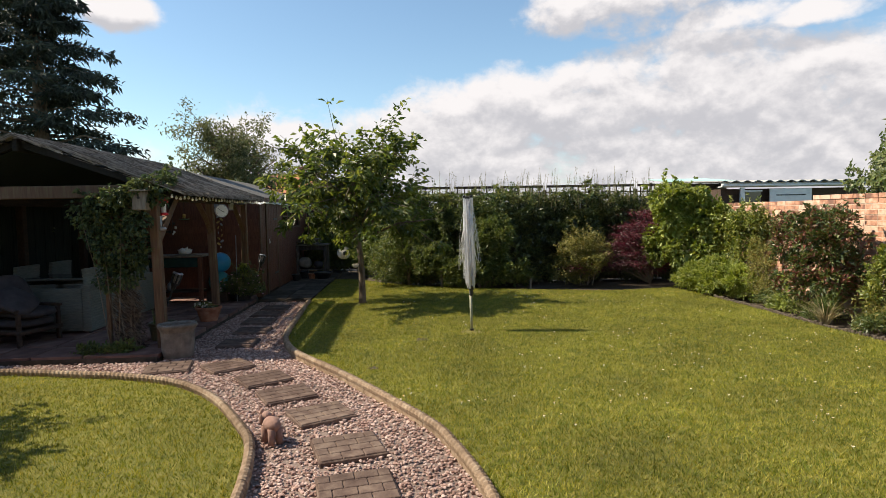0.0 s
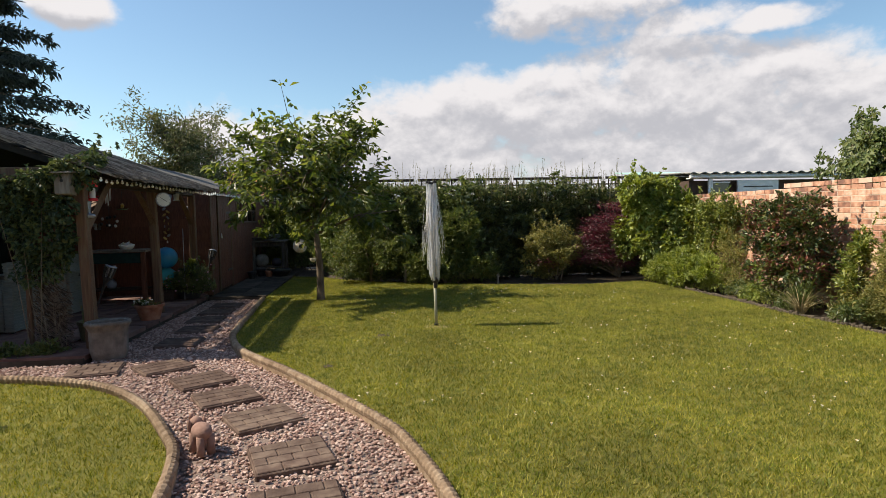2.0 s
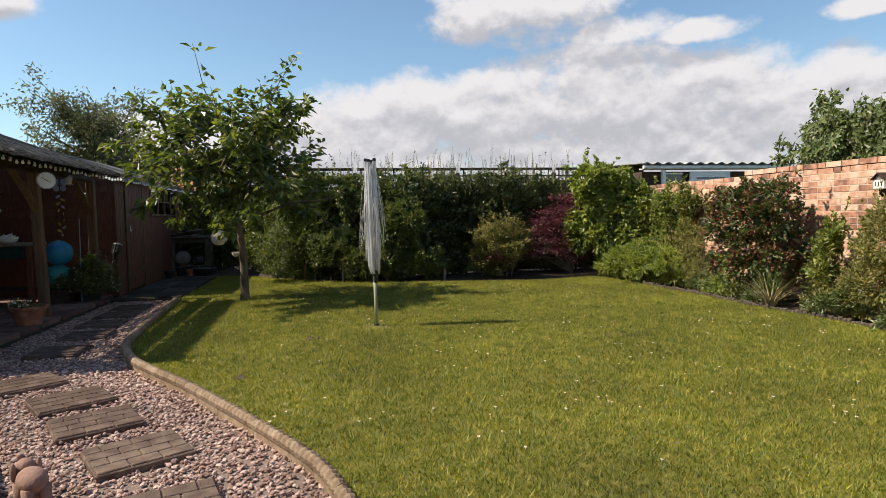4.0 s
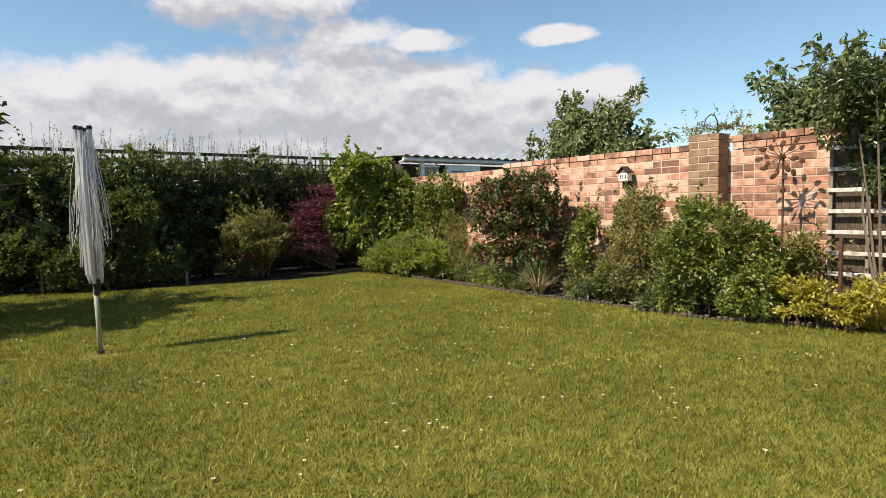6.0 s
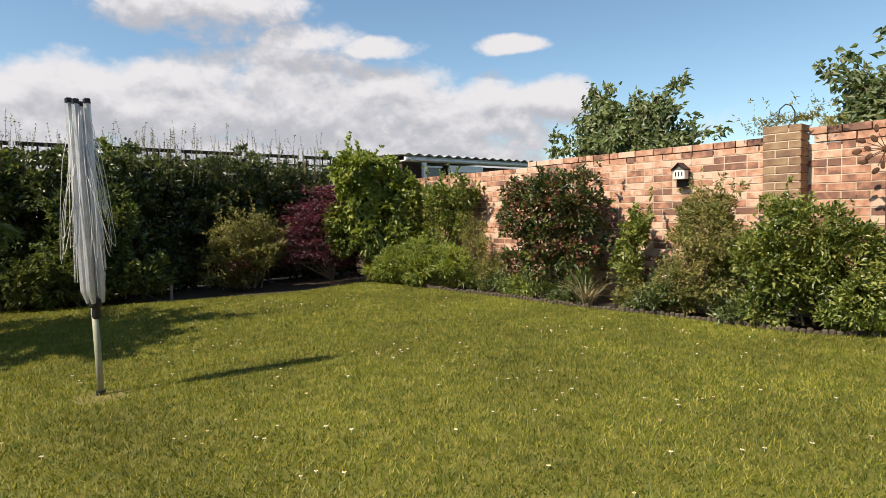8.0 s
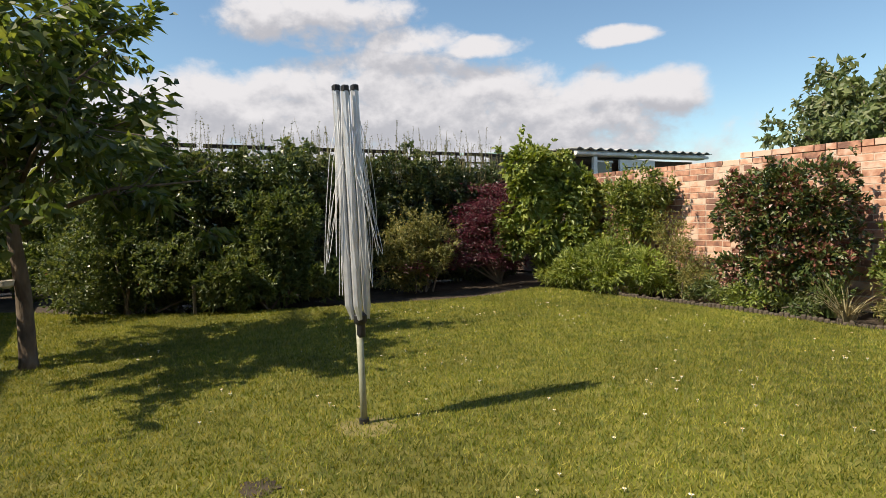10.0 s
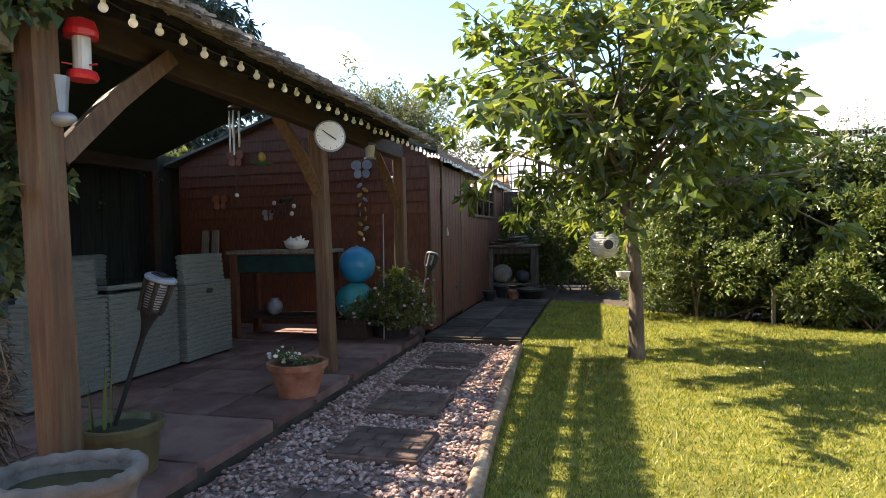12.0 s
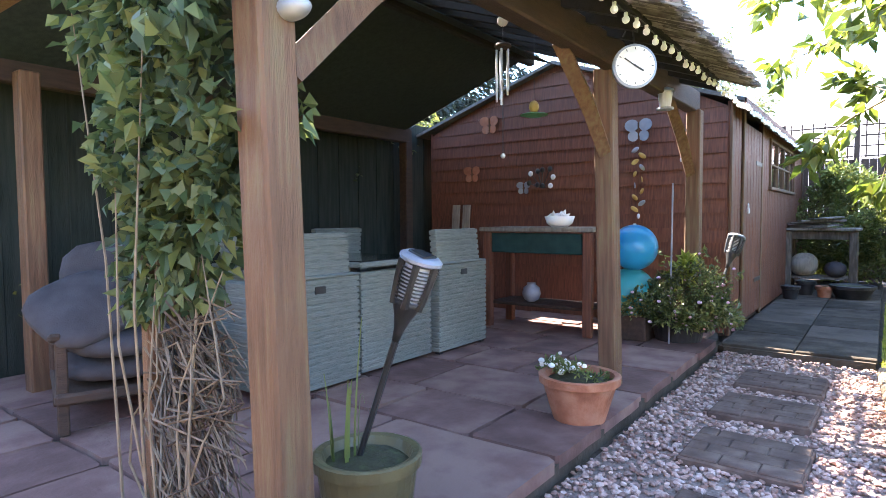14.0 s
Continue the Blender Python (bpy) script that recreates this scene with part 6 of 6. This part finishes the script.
part("front", box((0, -0.09, 0.11), (0.14, 0.016, 0.20), 0.004), GREYWOOD, nb)
part("back", box((0, 0.03, 0.12), (0.14, 0.016, 0.26), 0.004), GREYWOOD, nb)
for sg in (-1, 1):
    part("side", box((sg * 0.064, -0.03, 0.11), (0.014, 0.105, 0.2), 0.004), GREYWOOD, nb)
part("roof", moved(box((0, -0.035, 0.225), (0.18, 0.17, 0.016), 0.004), pose(0, 0, 0, 4, 0, 0)), GREYWOOD, nb)
part("floor", box((0, -0.03, 0.012), (0.13, 0.11, 0.014), 0.003), GREYWOOD, nb)
part("entrance", lathe([(0.016, 0.0), (0.016, 0.004)], 14), BLACK, nb).matrix_basis = pose(0, -0.098, 0.14, 90, 0, 0)

wc = thing("wind_chime", (-2.87, 8.0, 1.28), "metal wind chime with hanging butterfly sail", "wind chime")
part("string", tube([(0, 0, 0.0), (0, 0, 0.86)], 0.0025, 5), BLACK, wc)
part("disc", lathe([(0.04, 0.56), (0.045, 0.57), (0.04, 0.58)], 16), DARKWOOD, wc)
for k in range(5):
    a = 2 * math.pi * k / 5
    part("chime_tube", tube([(0.032 * math.cos(a), 0.032 * math.sin(a), 0.34 - 0.02 * k), (0.032 * math.cos(a), 0.032 * math.sin(a), 0.55)], 0.006, 8), STEEL, wc)
part("ball", ball((0, 0, 0.70), 0.03, 12, 8), WICKER, wc, smooth=True)
part("bead", ball((0, 0, 0.0), 0.014, 8, 6), STEEL, wc, smooth=True)


def butterfly(m, s, material, label):
    ob = thing("butterfly_plaque", m, label, "ornament", "butterfly plaques on the shed")
    for sg in (-1, 1):
        for (cx, cz, rx, rz, nm) in ((0.045, 0.035, 0.045, 0.04, "upper_wing"), (0.035, -0.035, 0.034, 0.035, "lower_wing")):
            o = [(sg * (cx + rx * math.cos(t)), cz + rz * math.sin(t) + 0.25 * sg * 0) for t in np.linspace(0, 2 * math.pi, 14, endpoint=False)]
            V, F = prism(o, -0.003, 0.003)
            part(nm, [(x * s, (z + abs(x) * 0.06) * 1.0, yy * s) for x, yy, z in V] and ([(x * s, z - abs(x) * 0.15, yy * s) for x, yy, z in V], F), material, ob)
    part("body", tube([(0, -0.006, -0.05 * s), (0, -0.008, 0.05 * s)], [0.005, 0.008], 6), RUST, ob)


butterfly((-4.45, 10.375, 1.88), 1.2, TERRA, "terracotta-pink butterfly plaque on the shed gable")
butterfly((-4.66, 10.375, 1.40), 1.1, TERRA, "terracotta-pink butterfly plaque low on the shed gable")
butterfly((-2.95, 10.375, 1.69), 1.3, GREYTIN, "blue-grey metal butterfly plaque near the shed corner")
butterfly((-4.06, 10.375, 1.24), 0.8, GREYTIN, "small grey metal butterfly plaque above the table")
lc = thing("leaf_chain", (-2.93, 10.33, 1.60), "hanging chain of worn gold metal leaves on the shed wall", "ornament")
part("chain", tube([(0, 0, 0.04), (0.005, 0, -0.25), (0, 0, -0.62)], 0.003, 5), RUST, lc)
for k in range(11):
    g = ball((0, 0, 0), 0.032, 8, 6, (1.15, 0.16, 0.6))
    part("leaf", moved(g, pose(0.03 * (1 if k % 2 else -1), -0.01, -0.08 - 0.05 * k, 0, 35 * (1 if k % 2 else -1), 20 * k)), GOLDPAINT if k % 3 else GREYTIN, lc, smooth=True)
part("drop", ball((0, 0, -0.64), 0.014, 8, 6, (1, 1, 1.6)), PALEPL, lc, smooth=True)
mb = thing("iron_flower_plaque", (-3.85, 10.35, 1.33), "dark iron flower spray plaque on the shed wall", "ornament")
rk = np.random.default_rng(23)
for k in range(9):
    a = 2 * math.pi * k / 9
    r = rk.uniform(0.06, 0.15)
    e = (r * math.cos(a), -0.02, r * math.sin(a))
    part("stalk", tube([(0, 0, -0.1), e], 0.004, 5), BLACK, mb)
    part("flower_head", ball(e, 0.026, 8, 6, (1, 0.4, 1)), BLACK if k % 4 else PALEPL, mb, smooth=True)
hb = thing("hanging_ornament", (-2.74, 8.1, 1.48), "small yellow and green painted tin ornament on a thread", "ornament")
part("thread", tube([(0, 0, 0.06), (0, 0, 0.62)], 0.002, 5), BLACK, hb)
part("dish", lathe([(0.03, 0.0), (0.075, 0.012), (0.07, 0.016)], 18), mat("green_tin", [(0.05, 0.15, 0.06), (0.08, 0.21, 0.09)], 8, 0.4, 0.1, 60), hb, "green tin dish")
part("body", ball((0, 0, 0.055), 0.03, 12, 8, (0.8, 1.2, 1.1)), GOLDPAINT, hb, smooth=True)
ladd = thing("leaning_planks", (-4.85, 10.3, 0.05), "pair of weathered planks leaning on the shed", "planks")
for k in range(2):
    part("plank", moved(box((0, 0, 0.52), (0.09, 0.02, 1.05), 0.004), pose(0.13 * k, -0.03, 0, -5, 0, 0)), GREYWOOD, ladd)

# ---- string lights ----
sl = thing("string_lights", (0, 0, 0), "string of small white globe bulbs along the eaves", "string lights")
pts = []
for t in np.linspace(0, 1, 60):
    yy = 6.0 + 4.1 * t
    pts.append((-2.085, yy, 1.775 - 0.018 * math.sin(t * 9 * math.pi) ** 2))
for t in np.linspace(0, 1, 50):
    pts.append((-2.085, 10.2 + 5.2 * t, 1.79 - 0.018 * math.sin(t * 10 * math.pi) ** 2))
part("wire", tube(pts, 0.003, 5), BLACK, sl)
bulb_me = mesh_of("bulb", *join(ball((0, 0, -0.028), 0.0155, 10, 7), tube([(0, 0, -0.016), (0, 0, 0.0)], 0.008, 8)), BULB, True)
PP = smooth_line([p for p in pts], 0.125)
for p in PP:
    ob = new("bulb", bulb_me)
    ob.parent = sl
    ob.location = tuple(p)

# ---- climber on the pergola corner ----
lat = thing("willow_screen", (-2.66, 6.12, 0.0), "dry woven twig screen beside the pergola post", "screen")
part("stake", box((-0.22, 0, 0.45), (0.045, 0.045, 0.9), 0.006), POST, lat)
rl = np.random.default_rng(19)
g = []
for i in range(240):
    x0, x1 = -0.2, 0.2
    h = rl.uniform(0.03, 0.85)
    g.append(tube([(x0 + rl.uniform(0, 0.1), rl.normal() * 0.03, h), ((x0 + x1) / 2, rl.normal() * 0.05, h + rl.normal() * 0.06 - 0.12), (x1 - rl.uniform(0, 0.12), rl.normal() * 0.03, max(0.03, h - rl.uniform(0.05, 0.35)))], [0.003, 0.0036, 0.002], 4))
DRYVINE = mat("dry_vine", [(0.05, 0.034, 0.024), (0.11, 0.078, 0.055), (0.19, 0.15, 0.11)], 20, 0.9, 0.3, 80, vary="island", amount=0.25)
tagged(part("brushwood", join(*g), DRYVINE, lat), kind="stuff")
for i in range(5):
    a = rl.uniform(-0.2, 0.15)
    part("vine", tube([(a, -0.05, 0.02), (a + 0.03 * rl.normal(), -0.06, 0.16), (a + 0.05 * rl.normal(), -0.08, 0.3), (a + 0.05 * rl.normal(), -0.08, 0.43), (a + 0.06 * rl.normal(), -0.07, 0.55), (a + 0.07 * rl.normal(), -0.04, rl.uniform(0.7, 0.95))], [0.0045, 0.004, 0.0035, 0.003, 0.0025, 0.0015], 6), TWIG, lat, "pale bare vine stem")
bush("ivy_on_pergola", (-2.7, 6.1, 0), [(0.0, 0, 1.15, 0.28, 0.14, 0.34), (0.05, -0.02, 1.55, 0.32, 0.16, 0.3), (-0.25, -0.03, 1.5, 0.28, 0.15, 0.26), (0.22, -0.06, 1.80, 0.32, 0.16, 0.14), (-0.05, 0, 0.85, 0.2, 0.1, 0.18), (0.45, -0.05, 1.90, 0.22, 0.14, 0.10), (0.14, -0.03, 0.98, 0.14, 0.08, 0.2)],
     4600, 0.05, 0.044, LEAF_IVY, "leafy green climber over the pergola corner", "climber", droop=0.7, rough=0.5, seed=95, shell=0.6, shoots=18, wild=0.7, stems=5, stem_r=0.005)
bush("ground_ivy", (-2.72, 5.92, 0), [(0, 0, 0.1, 0.2, 0.14, 0.12), (-0.25, 0.02, 0.08, 0.18, 0.12, 0.1)], 1300, 0.05, 0.03, LEAF_MID, "low leafy plants at the foot of the screen", "plant", seed=96, stems=2)

# ---- bench and clutter beyond the shed ----
OLDBOARD = mat("old_dark_board", [(0.055, 0.045, 0.036), (0.10, 0.085, 0.07), (0.17, 0.15, 0.125)], 9, 0.9, 0.4, 60, stretch=(5, 5, 0.8), vary="object", amount=0.2)
pb = thing("potting_bench", (-1.88, 14.1, 0.02), "weathered dark timber potting bench stacked with boards", "bench")
for sx in (-0.34, 0.34):
    for sy in (-0.2, 0.2):
        part("leg", box((sx, sy, 0.37), (0.08, 0.08, 0.74), 0.006), OLDBOARD, pb)
for j in range(4):
    part("plank", box((0, -0.21 + j * 0.14, 0.765), (0.84, 0.13, 0.03), 0.004), OLDBOARD, pb)
part("rail", box((0, -0.2, 0.69), (0.72, 0.03, 0.1), 0.004), OLDBOARD, pb)
part("shelf", box((0, 0, 0.16), (0.72, 0.42, 0.025), 0.004), OLDBOARD, pb)
bd = thing("loose_boards", (-1.95, 14.0, 0.802), "offcuts of old boards piled on the bench", "boards")
for k in range(7):
    part("board", moved(box((0, 0, 0.010 + 0.019 * k), (0.74 - 0.05 * k, 0.10, 0.018), 0.003), pose(0.05 * k - 0.12, 0.04 * (k % 2) - 0.05, 0, 0, 2.0 * (k % 3 - 1), 17 * k - 35)), OLDBOARD, bd)
for k, (x, z, sx, sz) in enumerate(((-2.05, 0.195, 0.30, 0.30), (-1.72, 0.195, 0.22, 0.2))):
    sk = thing("compost_sack", (x, 14.0, z), "slumped pale compost sack on the bench shelf", "sack", "sacks on the bench shelf")
    part("sack", moved(pillow(sx, 0.3, sz), pose(0, 0, sz * 0.48, 0, 0, 14 * k)), GREYWOOD if k == 0 else CUSHION, sk, smooth=True)
bs = pot("dark_bowl", (-1.52, 13.35, 0.02), 0.15, 0.22, 0.15, BLACK, "wide black plastic bowl on the paving")
for k, (x, y, r, h) in enumerate(((-1.98, 13.45, 0.1, 0.17), (-1.78, 13.3, 0.085, 0.13), (-2.08, 12.95, 0.09, 0.15))):
    pot("nursery_pot", (x, y, 0.02), r * 0.75, r, h, (BLACK, TERRA, BLACK)[k], ("empty black nursery pot beside the bench", "small terracotta pot beside the bench", "black nursery pot against the shed wall")[k])

# ---- right-hand border ----
logs = thing("log_edging", (0, 0, 0), "low edging of short dark half-log stakes along the lawn", "edging", kind="structure")
log_me = mesh_of("log", *lathe([(0.024, -0.08), (0.024, 0.03), (0.019, 0.04)], 9, 0.03), LOG)
ll = smooth_line([p for p in BORDER if p[1] < 9.2 and p[1] > 2.5], 0.05)
for p in ll[:150]:
    ob = new("log", log_me)
    ob.parent = logs
    ob.location = (p[0] + 0.02, p[1], random.uniform(-0.018, 0.01))
    ob.rotation_euler = (0, 0, random.uniform(0, 6))

bh = thing("bird_house", (6.72, 5.91, 1.24), "small white bird house with a brown pitched roof on the wall", "bird house")
part("back", box((0.03, 0, 0.10), (0.02, 0.14, 0.20), 0.003), DARKWOOD, bh)
part("body", box((-0.02, 0, 0.135), (0.09, 0.13, 0.10), 0.005), WHITE, bh, "white painted front")
part("gable", ([(-0.065, -0.065, 0.185), (-0.065, 0.065, 0.185), (-0.065, 0, 0.245), (0.025, -0.065, 0.185), (0.025, 0.065, 0.185), (0.025, 0, 0.245)], [(0, 2, 1), (3, 4, 5), (0, 1, 4, 3), (1, 2, 5, 4), (2, 0, 3, 5)]), GREYWOOD, bh)
for sg in (-1, 1):
    part("roof_board", moved(box((0, 0.05, 0), (0.13, 0.115, 0.012), 0.003), Matrix.Translation((-0.025, 0, 0.255)) @ Euler((radians(-42), 0, 0 if sg > 0 else math.pi)).to_matrix().to_4x4()), DARKWOOD, bh)
for k in (-1, 0, 1):
    part("slot", box((-0.066, 0.035 * k, 0.14), (0.006, 0.012, 0.045), 0.001), BLACK, bh)

sp = thing("garden_spinner", (6.5, 4.05, 0), "rusty iron garden spinner with leaf-shaped blades on a stake", "ornament")
part("stake", tube([(0, 0, -0.05), (0, 0.01, 1.45)], 0.009, 8), RUST, sp)
part("hub", ball((-0.03, 0.01, 1.46), 0.032, 12, 8), RUST, sp, smooth=True)
for ringn, rr, dx, off in ((11, 0.20, -0.035, 0.0), (8, 0.125, -0.07, 0.2)):
    for k in range(ringn):
        a = 2 * math.pi * k / ringn + off + random.uniform(-0.12, 0.12)
        rr = rr * random.uniform(0.93, 1.07)
        d = Vector((0, math.cos(a), math.sin(a)))
        arm = part("arm", tube([(dx, 0.01, 1.46), tuple(Vector((dx, 0.01, 1.46)) + d * rr * 0.78)], 0.0035, 5), RUST, sp)
        c = Vector((dx, 0.01, 1.46)) + d * rr
        blade = moved(ball((0, 0, 0), 0.030, 10, 7, (0.12, 1.25, 0.75)), Matrix.Translation(c) @ Euler((a + random.uniform(-0.4, 0.6), 0, random.uniform(-0.6, 0.8))).to_matrix().to_4x4())
        part("blade", blade, RUST, arm, smooth=True)

FLAKED = mat("flaked_white_paint", [(0.30, 0.27, 0.23), (0.55, 0.53, 0.49), (0.66, 0.65, 0.62)], 22, 0.8, 0.4, 80)
BRUSH = mat("brushwood_screen", [(0.06, 0.042, 0.03), (0.12, 0.085, 0.06), (0.19, 0.145, 0.11)], 14, 0.95, 0.8, 60, stretch=(8, 8, 0.8))
wt2 = thing("wall_trellis", (6.66, 3.0, 0), "flaking white slatted trellis fixed to the brick wall", "trellis")
for k in range(8):
    part("slat", box((0, 0, 0.22 + k * 0.185), (0.022, 1.5, 0.036), 0.003), FLAKED, wt2)
for k in range(6):
    part("upright", box((0.02, -0.72 + k * 0.29, 0.80), (0.02, 0.03, 1.55), 0.003), GREYWOOD, wt2)
part("brush_screen", box((0.085, 0, 0.82), (0.03, 1.5, 1.5), 0.004), BRUSH, wt2, "dark brushwood backing")
bush("wall_climber", (6.55, 3.15, 0), [(0, 0.1, 1.72, 0.28, 0.5, 0.26), (-0.05, -0.4, 1.7, 0.3, 0.5, 0.3), (0, 0.38, 1.85, 0.24, 0.3, 0.2), (-0.05, -0.3, 2.0, 0.32, 0.5, 0.26), (-0.02, 0.32, 2.0, 0.26, 0.28, 0.18), (0.06, 0.1, 1.3, 0.08, 0.3, 0.25), (0.06, -0.5, 0.9, 0.08, 0.3, 0.4)],
     12000, 0.055, 0.03, LEAF_HEDGE, "dark green climber spilling over the white trellis", "climber", seed=97, shoots=40, droop=0.4, rough=0.7)
ob = solid("stake", tube([(0, 0, -0.05), (0, 0, 0.75)], 0.016, 8), RUST, "short rust-brown stake at the lawn edge", "stake", m=pose(6.28, 3.5, 0))
bush("pillar_climber", (6.78, 4.85, 1.72), [(0, 0, 0.05, 0.12, 0.16, 0.05), (0, -0.25, 0.05, 0.1, 0.16, 0.05), (-0.02, 0.25, 0.0, 0.09, 0.12, 0.09)], 900, 0.035, 0.012, LEAF_OLIVE, "straggly climber trailing over the pillar top", "climber", seed=98, stems=3, shoots=14, wild=1.2, shell=0.8)
solid("wire_hoop", tube([(0, -0.06, 0.0), (0, -0.06, 0.16), (0, -0.03, 0.22), (0, 0.02, 0.24), (0, 0.07, 0.2), (0, 0.09, 0.1)], 0.006, 6), BLACK, "bent black wire hoop above the pillar", "wire", m=pose(6.79, 4.9, 1.74))
solid("white_block", box((0, 0, 0.13), (0.08, 0.13, 0.3), 0.02), WHITE, "chipped white painted block against the wall", "block", m=pose(6.70, 6.06, 0.0))
for k, (x, yy, h) in enumerate(((1.17, 11.25, 0.38), (2.9, 10.75, 0.22))):
    solid("marker_post", box((0, 0, h / 2), (0.035, 0.035, h), 0.005), GREYWOOD, "short pale timber marker post in the border", "post", m=pose(x, yy, -0.02))

# ---- beyond the wall ----
hut = thing("neighbour_outbuilding", (6.88, 10.95, 0), "low brown outbuilding with white trim and corrugated roof", "outbuilding")
part("wall", box((1.6, 1.3, 0.95), (3.1, 2.3, 1.9), 0), HUTWALL, hut)
part("fascia", box((1.62, -0.02, 1.985), (3.3, 0.03, 0.07), 0.004), WHITE, hut)
part("gutter", tube([(-0.05, -0.07, 1.965), (3.3, -0.07, 1.965)], 0.028, 10), WHITE, hut)
part("soffit", box((1.62, 0.05, 1.94), (3.3, 0.14, 0.02), 0.003), WHITE, hut)
V, F = [], []
nn = 150
for j, (yy, zz) in enumerate(((-0.12, 2.045), (2.5, 2.16))):
    for i in range(nn):
        x = -0.06 + 3.42 * i / (nn - 1)
        V.append((x, yy, zz + 0.018 * math.sin(i * 2 * math.pi / 10)))
for i in range(nn - 1):
    F.append((i, i + 1, nn + i + 1, nn + i))
o = len(V)
V += [(x, yy, z - 0.012) for x, yy, z in V]
F += [tuple(q + o for q in f)[::-1] for f in F] + [(i + 1, i, i + o, i + 1 + o) for i in range(nn - 1)]
part("corrugated_roof", (V, F), FIBRE, hut, "grey corrugated sheet roof")
part("corner_post", box((0.40, -0.03, 0.96), (0.08, 0.06, 1.92), 0.004), WHITE, hut)
dr = part("door", box((1.42, -0.02, 0.95), (0.88, 0.04, 1.88), 0.004), WHITE, hut, "white panelled door")
part("panel_line", box((1.42, -0.043, 1.76), (0.62, 0.008, 0.02), 0.002), BLACK, dr)
hw = part("window", box((0.62, -0.012, 1.70), (0.36, 0.03, 0.32), 0.004), DARKGLASS, hut, "dark outbuilding window")
for h in (1.55, 1.85):
    part("window_rail", box((0.62, -0.03, h), (0.40, 0.02, 0.03), 0.003), WHITE, hw)
can = thing("turquoise_canopy", (7.0, 12.9, 0), "pale turquoise sheet roof on timber posts beyond the hedge", "canopy")
part("roof_sheet", moved(box((0.4, 0.7, 2.15), (1.5, 1.5, 0.03), 0.004), pose(0, 0, 0, 5, 0, 0)), TURQ, can)
for sx in (-0.25, 1.05):
    for sy in (0.1, 1.3):
        part("post", box((sx, sy, 1.05), (0.07, 0.07, 2.1 + 0.15 * sy), 0.004), GREYWOOD, can)
part("side_sheet", box((0.4, 0.05, 1.95), (1.3, 0.02, 0.3), 0.004), RENDERW, can)
house = thing("distant_house", (-7.2, 34.0, 0), "distant cream house with an orange tiled roof", "house")
part("wall", box((0, 0, 1.3), (4.2, 4, 2.6), 0), RENDERW, house)
part("roof", ([(-2.4, -2.3, 2.5), (2.4, -2.3, 2.5), (2.4, 2.3, 2.5), (-2.4, 2.3, 2.5), (-2.4, 0, 3.9), (2.4, 0, 3.9)], [(0, 1, 5, 4), (2, 3, 4, 5), (0, 4, 3), (1, 2, 5), (0, 3, 2, 1)]), TILE, house)
chm = part("chimney", box((1.6, 0, 3.9), (0.4, 0.4, 0.8), 0.01), BRICK_FAR, house)

# plain walls that close the place behind the walk
solid("wall_south", box((0.3, -4.0, 2.4), (13.4, 0.3, 5.0), 0), BRICK_FAR, "plain brick house wall at the garden's end", "wall", kind="structure")
solid("fence_west", box((-6.5, 0.8, 0.85), (0.05, 9.4, 1.8), 0), DARKWOOD, "plain dark timber fence along the side", "fence", kind="structure")
tagged(part("bricks", join(*far_bricks), BRICK_FAR, wall), "", kind="stuff")
